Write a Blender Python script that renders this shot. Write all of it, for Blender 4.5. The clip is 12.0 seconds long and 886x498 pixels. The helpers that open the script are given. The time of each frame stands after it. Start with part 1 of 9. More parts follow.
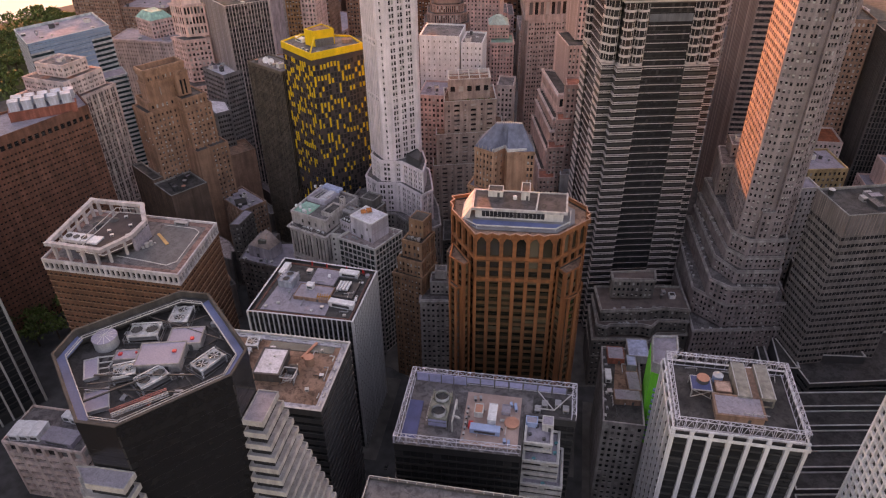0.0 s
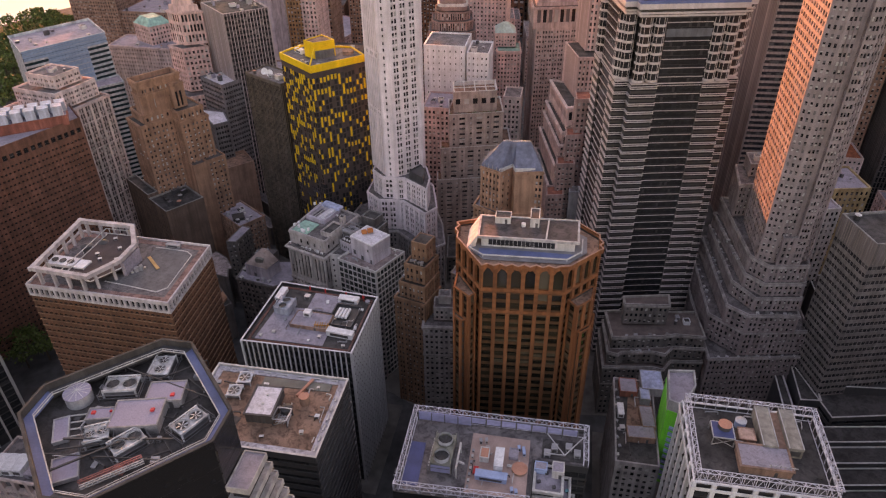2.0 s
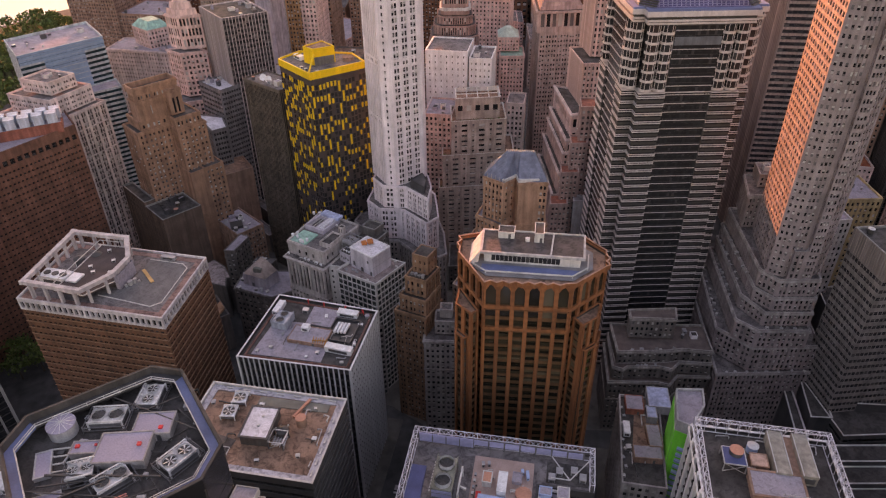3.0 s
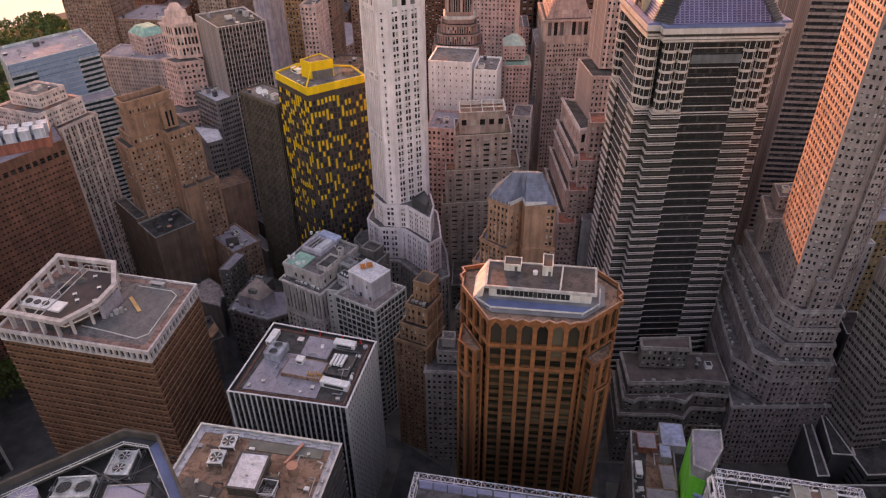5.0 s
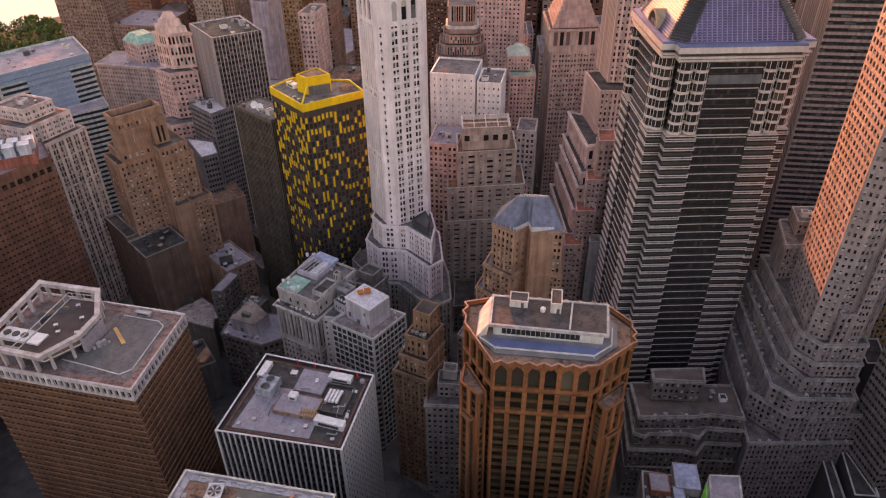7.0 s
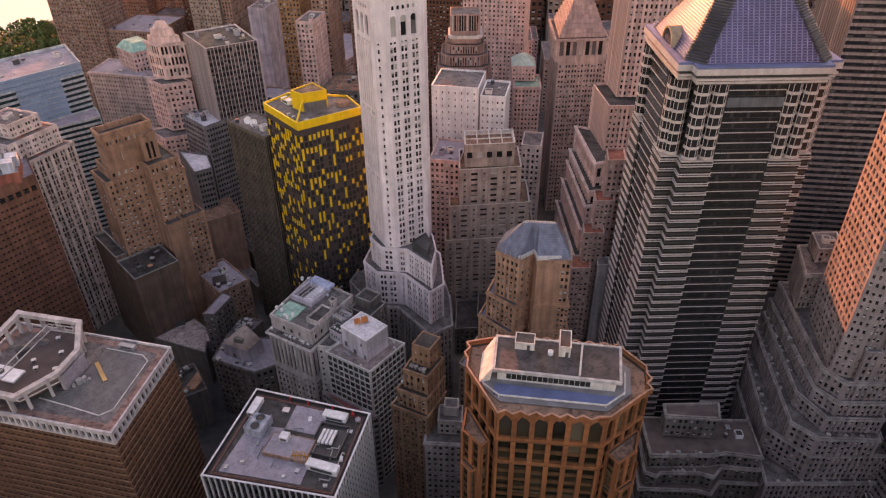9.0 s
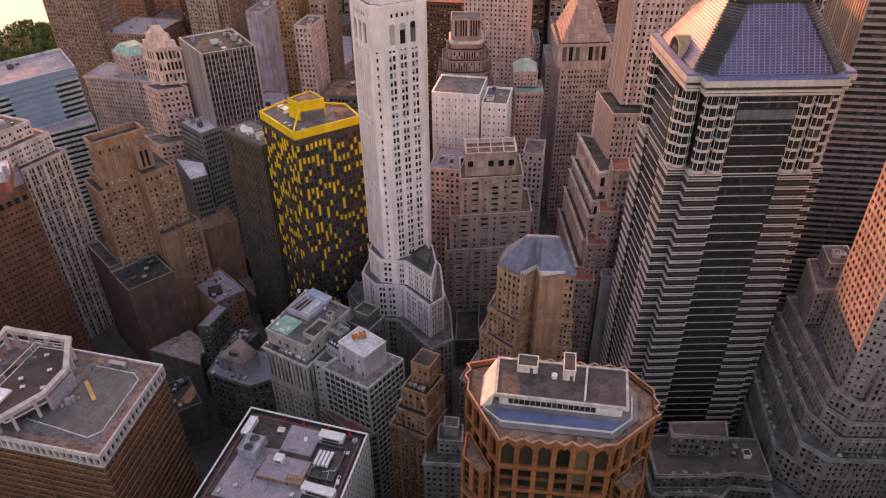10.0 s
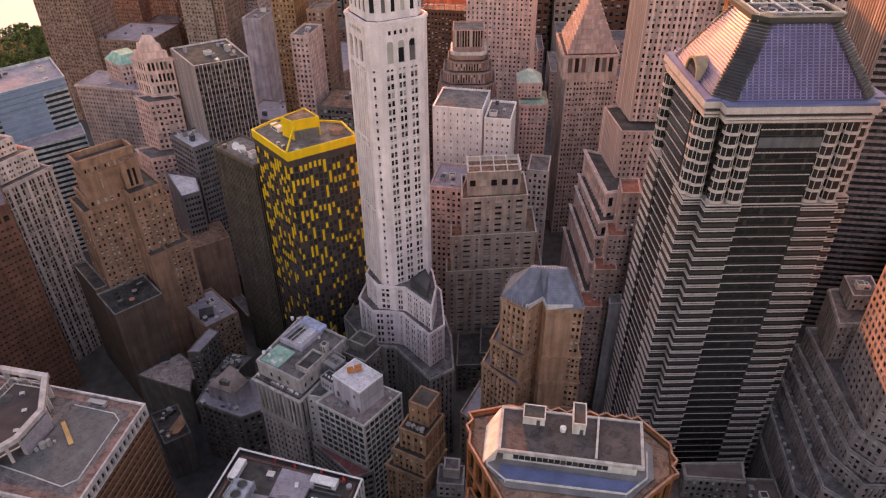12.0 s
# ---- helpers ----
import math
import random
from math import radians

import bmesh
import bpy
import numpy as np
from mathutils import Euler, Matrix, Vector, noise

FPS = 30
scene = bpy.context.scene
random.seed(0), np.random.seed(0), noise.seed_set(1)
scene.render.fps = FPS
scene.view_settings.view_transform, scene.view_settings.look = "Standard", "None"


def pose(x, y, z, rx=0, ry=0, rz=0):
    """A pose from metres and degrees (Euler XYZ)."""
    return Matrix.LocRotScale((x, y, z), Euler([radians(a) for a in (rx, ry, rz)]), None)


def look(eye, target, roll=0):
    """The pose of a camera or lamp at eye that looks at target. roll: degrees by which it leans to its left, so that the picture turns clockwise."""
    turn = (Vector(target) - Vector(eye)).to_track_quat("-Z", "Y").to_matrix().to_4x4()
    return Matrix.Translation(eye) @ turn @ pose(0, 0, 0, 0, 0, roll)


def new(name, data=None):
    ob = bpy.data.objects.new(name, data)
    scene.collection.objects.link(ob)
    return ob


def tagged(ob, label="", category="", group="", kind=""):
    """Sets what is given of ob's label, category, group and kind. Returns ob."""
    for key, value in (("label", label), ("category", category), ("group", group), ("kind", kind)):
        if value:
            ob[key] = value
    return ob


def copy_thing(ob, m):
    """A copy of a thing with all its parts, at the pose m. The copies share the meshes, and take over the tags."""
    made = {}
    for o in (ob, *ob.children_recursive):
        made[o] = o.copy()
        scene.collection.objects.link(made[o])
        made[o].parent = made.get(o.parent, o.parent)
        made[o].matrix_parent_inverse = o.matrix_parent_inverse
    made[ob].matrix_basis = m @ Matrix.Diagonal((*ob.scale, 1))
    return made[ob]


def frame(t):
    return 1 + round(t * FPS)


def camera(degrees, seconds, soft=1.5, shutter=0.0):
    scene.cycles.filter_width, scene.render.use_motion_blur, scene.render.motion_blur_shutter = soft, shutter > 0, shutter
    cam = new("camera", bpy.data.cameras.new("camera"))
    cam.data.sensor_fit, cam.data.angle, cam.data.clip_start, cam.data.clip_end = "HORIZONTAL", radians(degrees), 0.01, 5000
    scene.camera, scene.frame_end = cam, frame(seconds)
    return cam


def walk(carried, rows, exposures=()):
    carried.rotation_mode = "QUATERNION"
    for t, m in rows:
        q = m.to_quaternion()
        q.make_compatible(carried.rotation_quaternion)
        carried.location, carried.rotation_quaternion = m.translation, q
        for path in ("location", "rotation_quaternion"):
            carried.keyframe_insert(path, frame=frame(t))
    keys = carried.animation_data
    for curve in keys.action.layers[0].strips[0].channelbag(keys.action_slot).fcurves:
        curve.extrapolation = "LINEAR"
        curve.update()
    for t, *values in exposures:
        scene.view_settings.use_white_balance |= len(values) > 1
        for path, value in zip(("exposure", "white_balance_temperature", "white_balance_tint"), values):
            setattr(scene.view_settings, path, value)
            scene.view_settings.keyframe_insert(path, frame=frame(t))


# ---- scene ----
cam = camera(65.4, 12.0, 1.2)
METRES, EYE, TILT, LEAN, TURN = 120.0, 282.0, 0.0, 0.0, 10.4
ROWS = [
    (0.0, 0.0, 0.0, 0.0, -0.48, -34.05, 0.71),
    (0.5, 0.0007, 0.0418, 0.002, -0.36, -34.06, 0.71),
    (1.0, 0.0003, 0.0837, 0.0041, -0.26, -34.07, 0.7),
    (1.5, 0.0009, 0.1254, 0.0071, -0.15, -34.1, 0.69),
    (2.0, 0.0008, 0.167, 0.0098, -0.05, -34.12, 0.67),
    (2.5, 0.0005, 0.2087, 0.0122, 0.04, -34.13, 0.65),
    (3.0, 0.0011, 0.2501, 0.0147, 0.13, -34.15, 0.65),
    (5.0, 0.0051, 0.4174, 0.027, 0.5, -34.25, 0.65),
    (5.5, 0.0049, 0.4585, 0.029, 0.56, -34.25, 0.64),
    (6.0, 0.0042, 0.4998, 0.031, 0.61, -34.25, 0.61),
    (6.5, 0.0036, 0.5403, 0.0335, 0.66, -34.25, 0.58),
    (7.0, 0.0041, 0.5816, 0.0355, 0.73, -34.25, 0.57),
    (9.0, 0.0075, 0.7505, 0.0459, 1.0, -34.34, 0.56),
    (9.5, 0.0075, 0.7917, 0.0476, 1.05, -34.34, 0.53),
    (10.0, 0.0076, 0.8329, 0.0494, 1.09, -34.35, 0.51),
    (10.5, 0.0077, 0.8744, 0.0518, 1.15, -34.36, 0.49),
    (11.0, 0.0077, 0.9156, 0.0535, 1.2, -34.37, 0.47),
    (11.5, 0.0073, 0.9567, 0.0556, 1.24, -34.37, 0.45),
    (12.0, 0.0076, 0.9981, 0.0576, 1.29, -34.38, 0.43),
]
EXPOSURE = ((0.0, 2.76, 8260, 44), (12.0, 2.76, 8260, 44))
walk(cam, [(t, pose(0, 0, EYE, TILT, LEAN, TURN) @ pose(METRES * x, METRES * y, METRES * z, 90 + pitch, roll, yaw)) for t, x, y, z, yaw, pitch, roll in ROWS], EXPOSURE)

# ---- light: a low sun ahead and to the left, under a clear evening sky ----
SUN_AZ, SUN_EL = -15.0, 3.6
world = bpy.data.worlds.new("evening_sky")
scene.world = world
world.use_nodes = True
wn = world.node_tree.nodes
sky = wn.new("ShaderNodeTexSky")
sky.sky_type, sky.sun_disc = "NISHITA", False
sky.sun_elevation, sky.sun_rotation = radians(SUN_EL), radians(SUN_AZ)
sky.dust_density, sky.altitude = 2.0, 100.0
world.node_tree.links.new(sky.outputs[0], wn["Background"].inputs[0])
wn["Background"].inputs[1].default_value = 0.15
sun = new("sun", bpy.data.lights.new("sun", "SUN"))
sun.data.energy, sun.data.angle, sun.data.color = 1.9, radians(0.6), (1.0, 0.37, 0.14)
sd = Vector((math.sin(radians(SUN_AZ)) * math.cos(radians(SUN_EL)), math.cos(radians(SUN_AZ)) * math.cos(radians(SUN_EL)), math.sin(radians(SUN_EL))))
sun.matrix_world = look(sd * 900, (0, 0, 0))


# ---- materials ----
MATS = {}


def nodes_of(name):
    m = bpy.data.materials.new(name)
    m.use_nodes = True
    t = m.node_tree
    return m, t, t.nodes, t.links, t.nodes["Principled BSDF"]


def masonry(name, rgb, rough=0.85, streak=0.35, spot=0.25, bump=0.25, course=0.0, metal=0.0, grime=0.0):
    """Stone, brick, concrete, membrane: broad stains, streaks that run down, and fine grain."""
    if name in MATS:
        return MATS[name]
    m, t, n, l, b = nodes_of(name)
    tc = n.new("ShaderNodeTexCoord")
    geo = n.new("ShaderNodeObjectInfo")
    shift = n.new("ShaderNodeVectorMath")
    shift.operation = "ADD"
    l.new(tc.outputs["Object"], shift.inputs[0])
    l.new(geo.outputs["Random"], shift.inputs[1])
    stretch = n.new("ShaderNodeMapping")
    stretch.inputs["Scale"].default_value = (0.5, 0.5, 0.035)
    l.new(shift.outputs[0], stretch.inputs[0])
    run = n.new("ShaderNodeTexNoise")
    run.inputs["Scale"].default_value, run.inputs["Detail"].default_value = 1.0, 4.0
    l.new(stretch.outputs[0], run.inputs["Vector"])
    blot = n.new("ShaderNodeTexNoise")
    blot.inputs["Scale"].default_value, blot.inputs["Detail"].default_value = 0.16, 6.0
    l.new(shift.outputs[0], blot.inputs["Vector"])
    fine = n.new("ShaderNodeTexNoise")
    fine.inputs["Scale"].default_value, fine.inputs["Detail"].default_value = 2.6, 3.0
    l.new(shift.outputs[0], fine.inputs["Vector"])

    def remap(node, lo, hi):
        r = n.new("ShaderNodeMapRange")
        r.inputs[1].default_value, r.inputs[2].default_value = 0.3, 0.7
        r.inputs[3].default_value, r.inputs[4].default_value = lo, hi
        l.new(node.outputs[0], r.inputs[0])
        return r.outputs[0]

    def times(a, c):
        x = n.new("ShaderNodeMath")
        x.operation = "MULTIPLY"
        l.new(a, x.inputs[0])
        l.new(c, x.inputs[1])
        return x.outputs[0]

    v = times(times(remap(run, 1 - streak, 1 + streak * 0.5), remap(blot, 1 - spot, 1 + spot)), remap(fine, 0.86, 1.12))
    if course > 0:
        wv = n.new("ShaderNodeTexWave")
        wv.wave_type, wv.bands_direction = "BANDS", "Z"
        wv.inputs["Scale"].default_value = 0.314 / course
        wv.inputs["Distortion"].default_value = 0.4
        l.new(shift.outputs[0], wv.inputs["Vector"])
        v = times(v, remap(wv, 0.88, 1.06))
    if grime > 0:
        gr = n.new("ShaderNodeTexNoise")
        gr.inputs["Scale"].default_value, gr.inputs["Detail"].default_value, gr.inputs["Roughness"].default_value = 0.42, 9.0, 0.72
        gr.inputs["Distortion"].default_value = 0.8
        l.new(shift.outputs[0], gr.inputs["Vector"])
        edge = n.new("ShaderNodeMapRange")
        edge.inputs[1].default_value, edge.inputs[2].default_value = 0.47, 0.6
        edge.inputs[3].default_value, edge.inputs[4].default_value = 1.08, 1 - grime
        l.new(gr.outputs[0], edge.inputs[0])
        v = times(v, edge.outputs[0])
    hsv = n.new("ShaderNodeHueSaturation")
    hsv.inputs["Color"].default_value = (*rgb, 1)
    l.new(v, hsv.inputs["Value"])
    l.new(hsv.outputs[0], b.inputs["Base Color"])
    b.inputs["Roughness"].default_value, b.inputs["Metallic"].default_value = rough, metal
    bp = n.new("ShaderNodeBump")
    bp.inputs["Strength"].default_value, bp.inputs["Distance"].default_value = bump, 0.06
    l.new(fine.outputs[0], bp.inputs["Height"])
    l.new(bp.outputs[0], b.inputs["Normal"])
    MATS[name] = m
    return m


def glazing(name, dark=(0.012, 0.014, 0.018), mid=(0.12, 0.115, 0.12), light=(0.32, 0.32, 0.32), cut=(0.6, 0.86), rough=0.12):
    """A pair of window materials, for single panes and for joined ones: dark glass, some half-drawn and some closed blinds."""
    pair = []
    for single in (True, False):
        m, t, n, l, b = nodes_of(name + ("_pane" if single else "_panes"))
        src = n.new("ShaderNodeObjectInfo" if single else "ShaderNodeNewGeometry")
        ramp = n.new("ShaderNodeValToRGB")
        ramp.color_ramp.interpolation = "CONSTANT"
        e = ramp.color_ramp.elements
        e[0].position, e[0].color = 0.0, (*dark, 1)
        e[1].position, e[1].color = cut[0], (*mid, 1)
        k = e.new(cut[1])
        k.color = (*light, 1)
        l.new(src.outputs["Random" if single else "Random Per Island"], ramp.inputs[0])
        tc = n.new("ShaderNodeTexCoord")
        no = n.new("ShaderNodeTexNoise")
        no.inputs["Scale"].default_value = 0.35 if not single else 0.8
        l.new(tc.outputs["Object"], no.inputs["Vector"])
        mx = n.new("ShaderNodeHueSaturation")
        mr = n.new("ShaderNodeMapRange")
        mr.inputs[3].default_value, mr.inputs[4].default_value = 0.6, 1.4
        l.new(no.outputs[0], mr.inputs[0])
        l.new(mr.outputs[0], mx.inputs["Value"])
        l.new(ramp.outputs[0], mx.inputs["Color"])
        l.new(mx.outputs[0], b.inputs["Base Color"])
        b.inputs["Roughness"].default_value = rough
        pair.append(m)
    return pair


# limestone, pale, pink, mauve and brown walls carry some haze in their tint
LIMESTONE = masonry("white_limestone", (0.73, 0.65, 0.69), streak=0.2, spot=0.12)
PALE_STONE = masonry("pale_stone", (0.58, 0.475, 0.46), streak=0.3)
PINK_STONE = masonry("pink_stone", (0.62, 0.44, 0.41), streak=0.3)
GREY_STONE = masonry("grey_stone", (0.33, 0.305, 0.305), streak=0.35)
DARK_STONE = masonry("sooty_stone", (0.15, 0.135, 0.13), streak=0.4)
TAN_BRICK = masonry("tan_brick", (0.36, 0.27, 0.22), course=0.3)
BROWN_BRICK = masonry("brown_brick", (0.31, 0.19, 0.145), course=0.3)
RUST_BRICK = masonry("rust_brick", (0.155, 0.068, 0.038), course=0.3)
ORANGE_BRICK = masonry("orange_brick", (0.26, 0.092, 0.036), streak=0.3, course=0.3)
RED_BRICK = masonry("red_brick", (0.3, 0.1, 0.07), course=0.3)
MAUVE_BRICK = masonry("mauve_brick", (0.5, 0.365, 0.355), course=0.3)
WHITE_PAINT = masonry("white_paint", (0.72, 0.72, 0.75), 0.6, 0.2, 0.12)
OFF_WHITE = masonry("off_white_panel", (0.54, 0.52, 0.51), 0.7, 0.25, 0.15)
CONCRETE = masonry("concrete", (0.24, 0.23, 0.225), streak=0.3)
BLACK_METAL = masonry("black_metal", (0.042, 0.041, 0.042), 0.45, 0.2, 0.2)
DARK_METAL = masonry("dark_metal", (0.065, 0.065, 0.07), 0.5, 0.2, 0.25)
STEEL = masonry("galvanised_steel", (0.5, 0.5, 0.52), 0.4, 0.15, 0.2, 0.1, 0.0, 0.6)
TAR = masonry("tar_roof", (0.06, 0.055, 0.055), 0.9, 0.0, 0.5, grime=0.4)
GRAVEL = masonry("grey_roof_gravel", (0.15, 0.135, 0.14), 0.95, 0.0, 0.4, 0.5, grime=0.45)
LILAC_ROOF = masonry("pale_membrane_roof", (0.285, 0.26, 0.31), 0.8, 0.0, 0.18, grime=0.2)
BROWN_ROOF = masonry("brown_gravel_roof", (0.25, 0.15, 0.11), 0.95, 0.0, 0.35, 0.5, grime=0.55)
BLUE_TRIM = masonry("blue_membrane", (0.12, 0.155, 0.3), 0.6, 0.0, 0.25)
COPPER = masonry("green_copper", (0.25, 0.47, 0.4), 0.7, 0.3, 0.3)
SLATE = masonry("blue_slate", (0.14, 0.155, 0.22), 0.6, 0.3, 0.25, course=0.5)
YELLOW = masonry("yellow_panel", (0.8, 0.5, 0.01), 0.5, 0.1, 0.1)
GREEN_WALL = masonry("bright_green_paint", (0.1, 0.75, 0.06), 0.6, 0.1, 0.1)
TERRACOTTA = masonry("terracotta_lid", (0.5, 0.23, 0.16), 0.8, 0.0, 0.2)
ASPHALT = masonry("asphalt", (0.065, 0.065, 0.067), 0.9, 0.0, 0.4, 0.3)
PAVING = masonry("pavement_concrete", (0.12, 0.112, 0.105), 0.9, 0.0, 0.3, 0.3)
LINE_PAINT = masonry("road_paint", (0.65, 0.65, 0.6), 0.7, 0.0, 0.3)
LEAF = masonry("leaves", (0.06, 0.1, 0.03), 0.7, 0.0, 0.4)
BARK = masonry("bark", (0.1, 0.07, 0.05), 0.9, 0.2, 0.3)
GLASS = glazing("window_glass", (0.016, 0.017, 0.02), (0.13, 0.125, 0.13), (0.4, 0.39, 0.38), (0.58, 0.8))
BLACK_GLASS = glazing("black_glass", (0.024, 0.024, 0.026), (0.03, 0.031, 0.033), (0.055, 0.054, 0.056), (0.7, 0.95), 0.1)
OFFICE_GLASS = glazing("office_glass", (0.02, 0.022, 0.026), (0.06, 0.06, 0.065), (0.2, 0.19, 0.18), (0.55, 0.9), 0.1)


# ---- mesh helpers ----
class Geo:
    """Points and faces of one mesh, in the world's metres."""

    def __init__(self):
        self.v, self.f = [], []

    def face(self, *pts):
        i = len(self.v)
        self.v += pts
        self.f.append(tuple(range(i, i + len(pts))))

    def hexa(self, a, b):
        """A six-sided block between the ring a (below) and the ring b (above), four points each, counter-clockwise from above."""
        i = len(self.v)
        self.v += [*a, *b]
        self.f += [(i + 3, i + 2, i + 1, i), (i + 4, i + 5, i + 6, i + 7)] + [(i + k, i + (k + 1) % 4, i + 4 + (k + 1) % 4, i + 4 + k) for k in range(4)]

    def box(self, x0, x1, y0, y1, z0, z1):
        r = ((x0, y0), (x1, y0), (x1, y1), (x0, y1))
        self.hexa([(*p, z0) for p in r], [(*p, z1) for p in r])

    def rbox(self, cx, cy, w, d, z0, z1, rot=0.0):
        r = rect(cx, cy, w, d, rot)
        self.hexa([(*p, z0) for p in r], [(*p, z1) for p in r])

    def prism(self, poly, z0, z1, top=True, bottom=False, poly_top=None):
        i, k, up = len(self.v), len(poly), poly_top or poly
        self.v += [(*p, z0) for p in poly] + [(*p, z1) for p in up]
        self.f += [(i + j, i + (j + 1) % k, i + k + (j + 1) % k, i + k + j) for j in range(k)]
        if top:
            self.f.append(tuple(i + k + j for j in range(k)))
        if bottom:
            self.f.append(tuple(i + k - 1 - j for j in range(k)))

    def ring(self, outer, inner, z0, z1):
        """A wall of the shape between two outlines, all of one piece."""
        self.sweep([[(*p, z0) for p in outer], [(*p, z1) for p in outer], [(*p, z1) for p in inner], [(*p, z0) for p in inner]])

    def sweep(self, rails, closed=True):
        """A moulding: the rails are lines of points round its section, one point of each at every corner."""
        i, k, m = len(self.v), len(rails[0]), len(rails)
        self.v += [p for r in rails for p in r]
        for a in range(m):
            b = (a + 1) % m
            for j in range(k if closed else k - 1):
                e = (j + 1) % k
                self.f.append((i + a * k + j, i + a * k + e, i + b * k + e, i + b * k + j))
        if not closed:
            self.f += [tuple(i + a * k for a in range(m)), tuple(i + (m - 1 - a) * k + k - 1 for a in range(m))]

    def slab(self, p, u, n, s0, s1, d0, d1, z0, z1, upright):
        """A bar on a facade, from s0 to s1 along it and d0 to d1 out of it, with the three faces that show."""
        i = len(self.v)
        for s, d in ((s0, d0), (s0, d1), (s1, d1), (s1, d0)):
            x, y = p[0] + u[0] * s + n[0] * d, p[1] + u[1] * s + n[1] * d
            self.v += [(x, y, z0), (x, y, z1)]
        self.f.append((i + 2, i + 4, i + 5, i + 3))
        if upright:
            self.f += [(i, i + 2, i + 3, i + 1), (i + 4, i + 6, i + 7, i + 5)]
        else:
            self.f += [(i + 1, i + 3, i + 5, i + 7), (i, i + 6, i + 4, i + 2)]

    def tube(self, x, y, z0, z1, r0, r1, k=14, top=True):
        i = len(self.v)
        for j in range(k):
            a = 2 * math.pi * j / k
            self.v += [(x + r0 * math.cos(a), y + r0 * math.sin(a), z0), (x + r1 * math.cos(a), y + r1 * math.sin(a), z1)]
        self.f += [(i + 2 * j, i + 2 * ((j + 1) % k), i + 2 * ((j + 1) % k) + 1, i + 2 * j + 1) for j in range(k)]
        if top:
            self.f.append(tuple(i + 2 * j + 1 for j in range(k)))

    def bar(self, a, b, r):
        """A square bar from a to b, 2r thick."""
        a, b = Vector(a), Vector(b)
        w = (b - a).normalized()
        s = w.cross(Vector((0, 0, 1)) if abs(w.z) < 0.9 else Vector((1, 0, 0))).normalized() * r
        t = w.cross(s).normalized() * r
        k = [s + t, t - s, -s - t, s - t]
        self.hexa([tuple(a + q) for q in k], [tuple(b + q) for q in k])


def rect(cx, cy, w, d, rot=0.0):
    c, s = math.cos(radians(rot)), math.sin(radians(rot))
    return [(cx + c * x - s * y, cy + s * x + c * y) for x, y in ((-w / 2, -d / 2), (w / 2, -d / 2), (w / 2, d / 2), (-w / 2, d / 2))]


def span(x0, x1, y0, y1):
    return [(x0, y0), (x1, y0), (x1, y1), (x0, y1)]


def inset(poly, by):
    """The outline moved inwards by that many metres (outwards where it is negative)."""
    k, out = len(poly), []
    for j in range(k):
        a, b, c = (Vector(poly[(j + e) % k]) for e in (-1, 0, 1))
        u, w = (b - a).normalized(), (c - b).normalized()
        m = Vector((-u.y, u.x)), Vector((-w.y, w.x))
        s = m[0] + m[1]
        s = s / max(0.3, s.length_squared / 2) if s.length > 1e-6 else m[0]
        out.append(tuple(b + s * by))
    return out


def centre(poly):
    return sum(p[0] for p in poly) / len(poly), sum(p[1] for p in poly) / len(poly)


BASE = {}


def thing(name, label, category, x, y, z, group="", kind=""):
    ob = new(name)
    ob.location = (x, y, z)
    ob.empty_display_size = 1.0
    BASE[ob] = (x, y, z)
    return tagged(ob, label, category, group, kind)


def weld(g):
    """Joins points that lie on one another, so that a wall is one piece."""
    v, back = np.unique(np.round(np.array(g.v), 3), axis=0, return_inverse=True)
    back = back.reshape(-1).tolist()
    g.v = [tuple(p) for p in v.tolist()]
    g.f = [f for f in (tuple(dict.fromkeys(back[i] for i in f)) for f in g.f) if len(f) > 2]


def mesh_of(name, g, mat, base):
    me = bpy.data.meshes.new(name)
    me.from_pydata([(x - base[0], y - base[1], z - base[2]) for x, y, z in g.v], [], g.f)
    me.materials.append(mat)
    return me


def part(name, g, mat, parent, label="", kind=""):
    """One mesh under a thing, or under one of its parts."""
    if not g.f:
        return None
    ob = new(name, mesh_of(name, g, mat, BASE[parent]))
    ob.parent = parent
    BASE[ob] = BASE[parent]
    return tagged(ob, label, "", "", kind)


def single(name, g, mat, label, category, group="", kind=""):
    """A thing that is one mesh."""
    lo = [min(v[i] for v in g.v) for i in range(3)]
    hi = [max(v[i] for v in g.v) for i in range(3)]
    base = ((lo[0] + hi[0]) / 2, (lo[1] + hi[1]) / 2, lo[2])
    ob = new(name, mesh_of(name, g, mat, base))
    ob.location = base
    BASE[ob] = base
    return tagged(ob, label, category, group, kind)


pane_geo = Geo()
pane_geo.box(-0.5, 0.5, -0.04, 0.04, -0.5, 0.5)
PANES = {}


def pane_mesh(mat):
    if mat.name not in PANES:
        PANES[mat.name] = mesh_of("window", pane_geo, mat, (0, 0, 0))
    return PANES[mat.name]


# ---- facades ----
def S(fh=3.7, pat=((1.5, 1.4),), wh=0.55, d=0.4, m=1.2, base=0.0, top=1.6, sill=0.28, style="punch", out=0.3, relief=0.0, belt=0):
    """A facade: storey height, (window, pier) widths, window height as a share of the storey, depth of the glass, width of the
    corner piers, plain zones at the foot and the top, sill. style: punch (a wall with openings), ribs (piers that stand out by
    that much), bands (storey-high glass between floor bands). relief: how far the spandrels lie behind the piers. belt: a stone
    course at every so many storeys."""
    return dict(fh=fh, pat=pat, wh=wh, d=d, m=m, base=base, top=top, sill=sill, style=style, out=out, relief=relief, belt=belt)


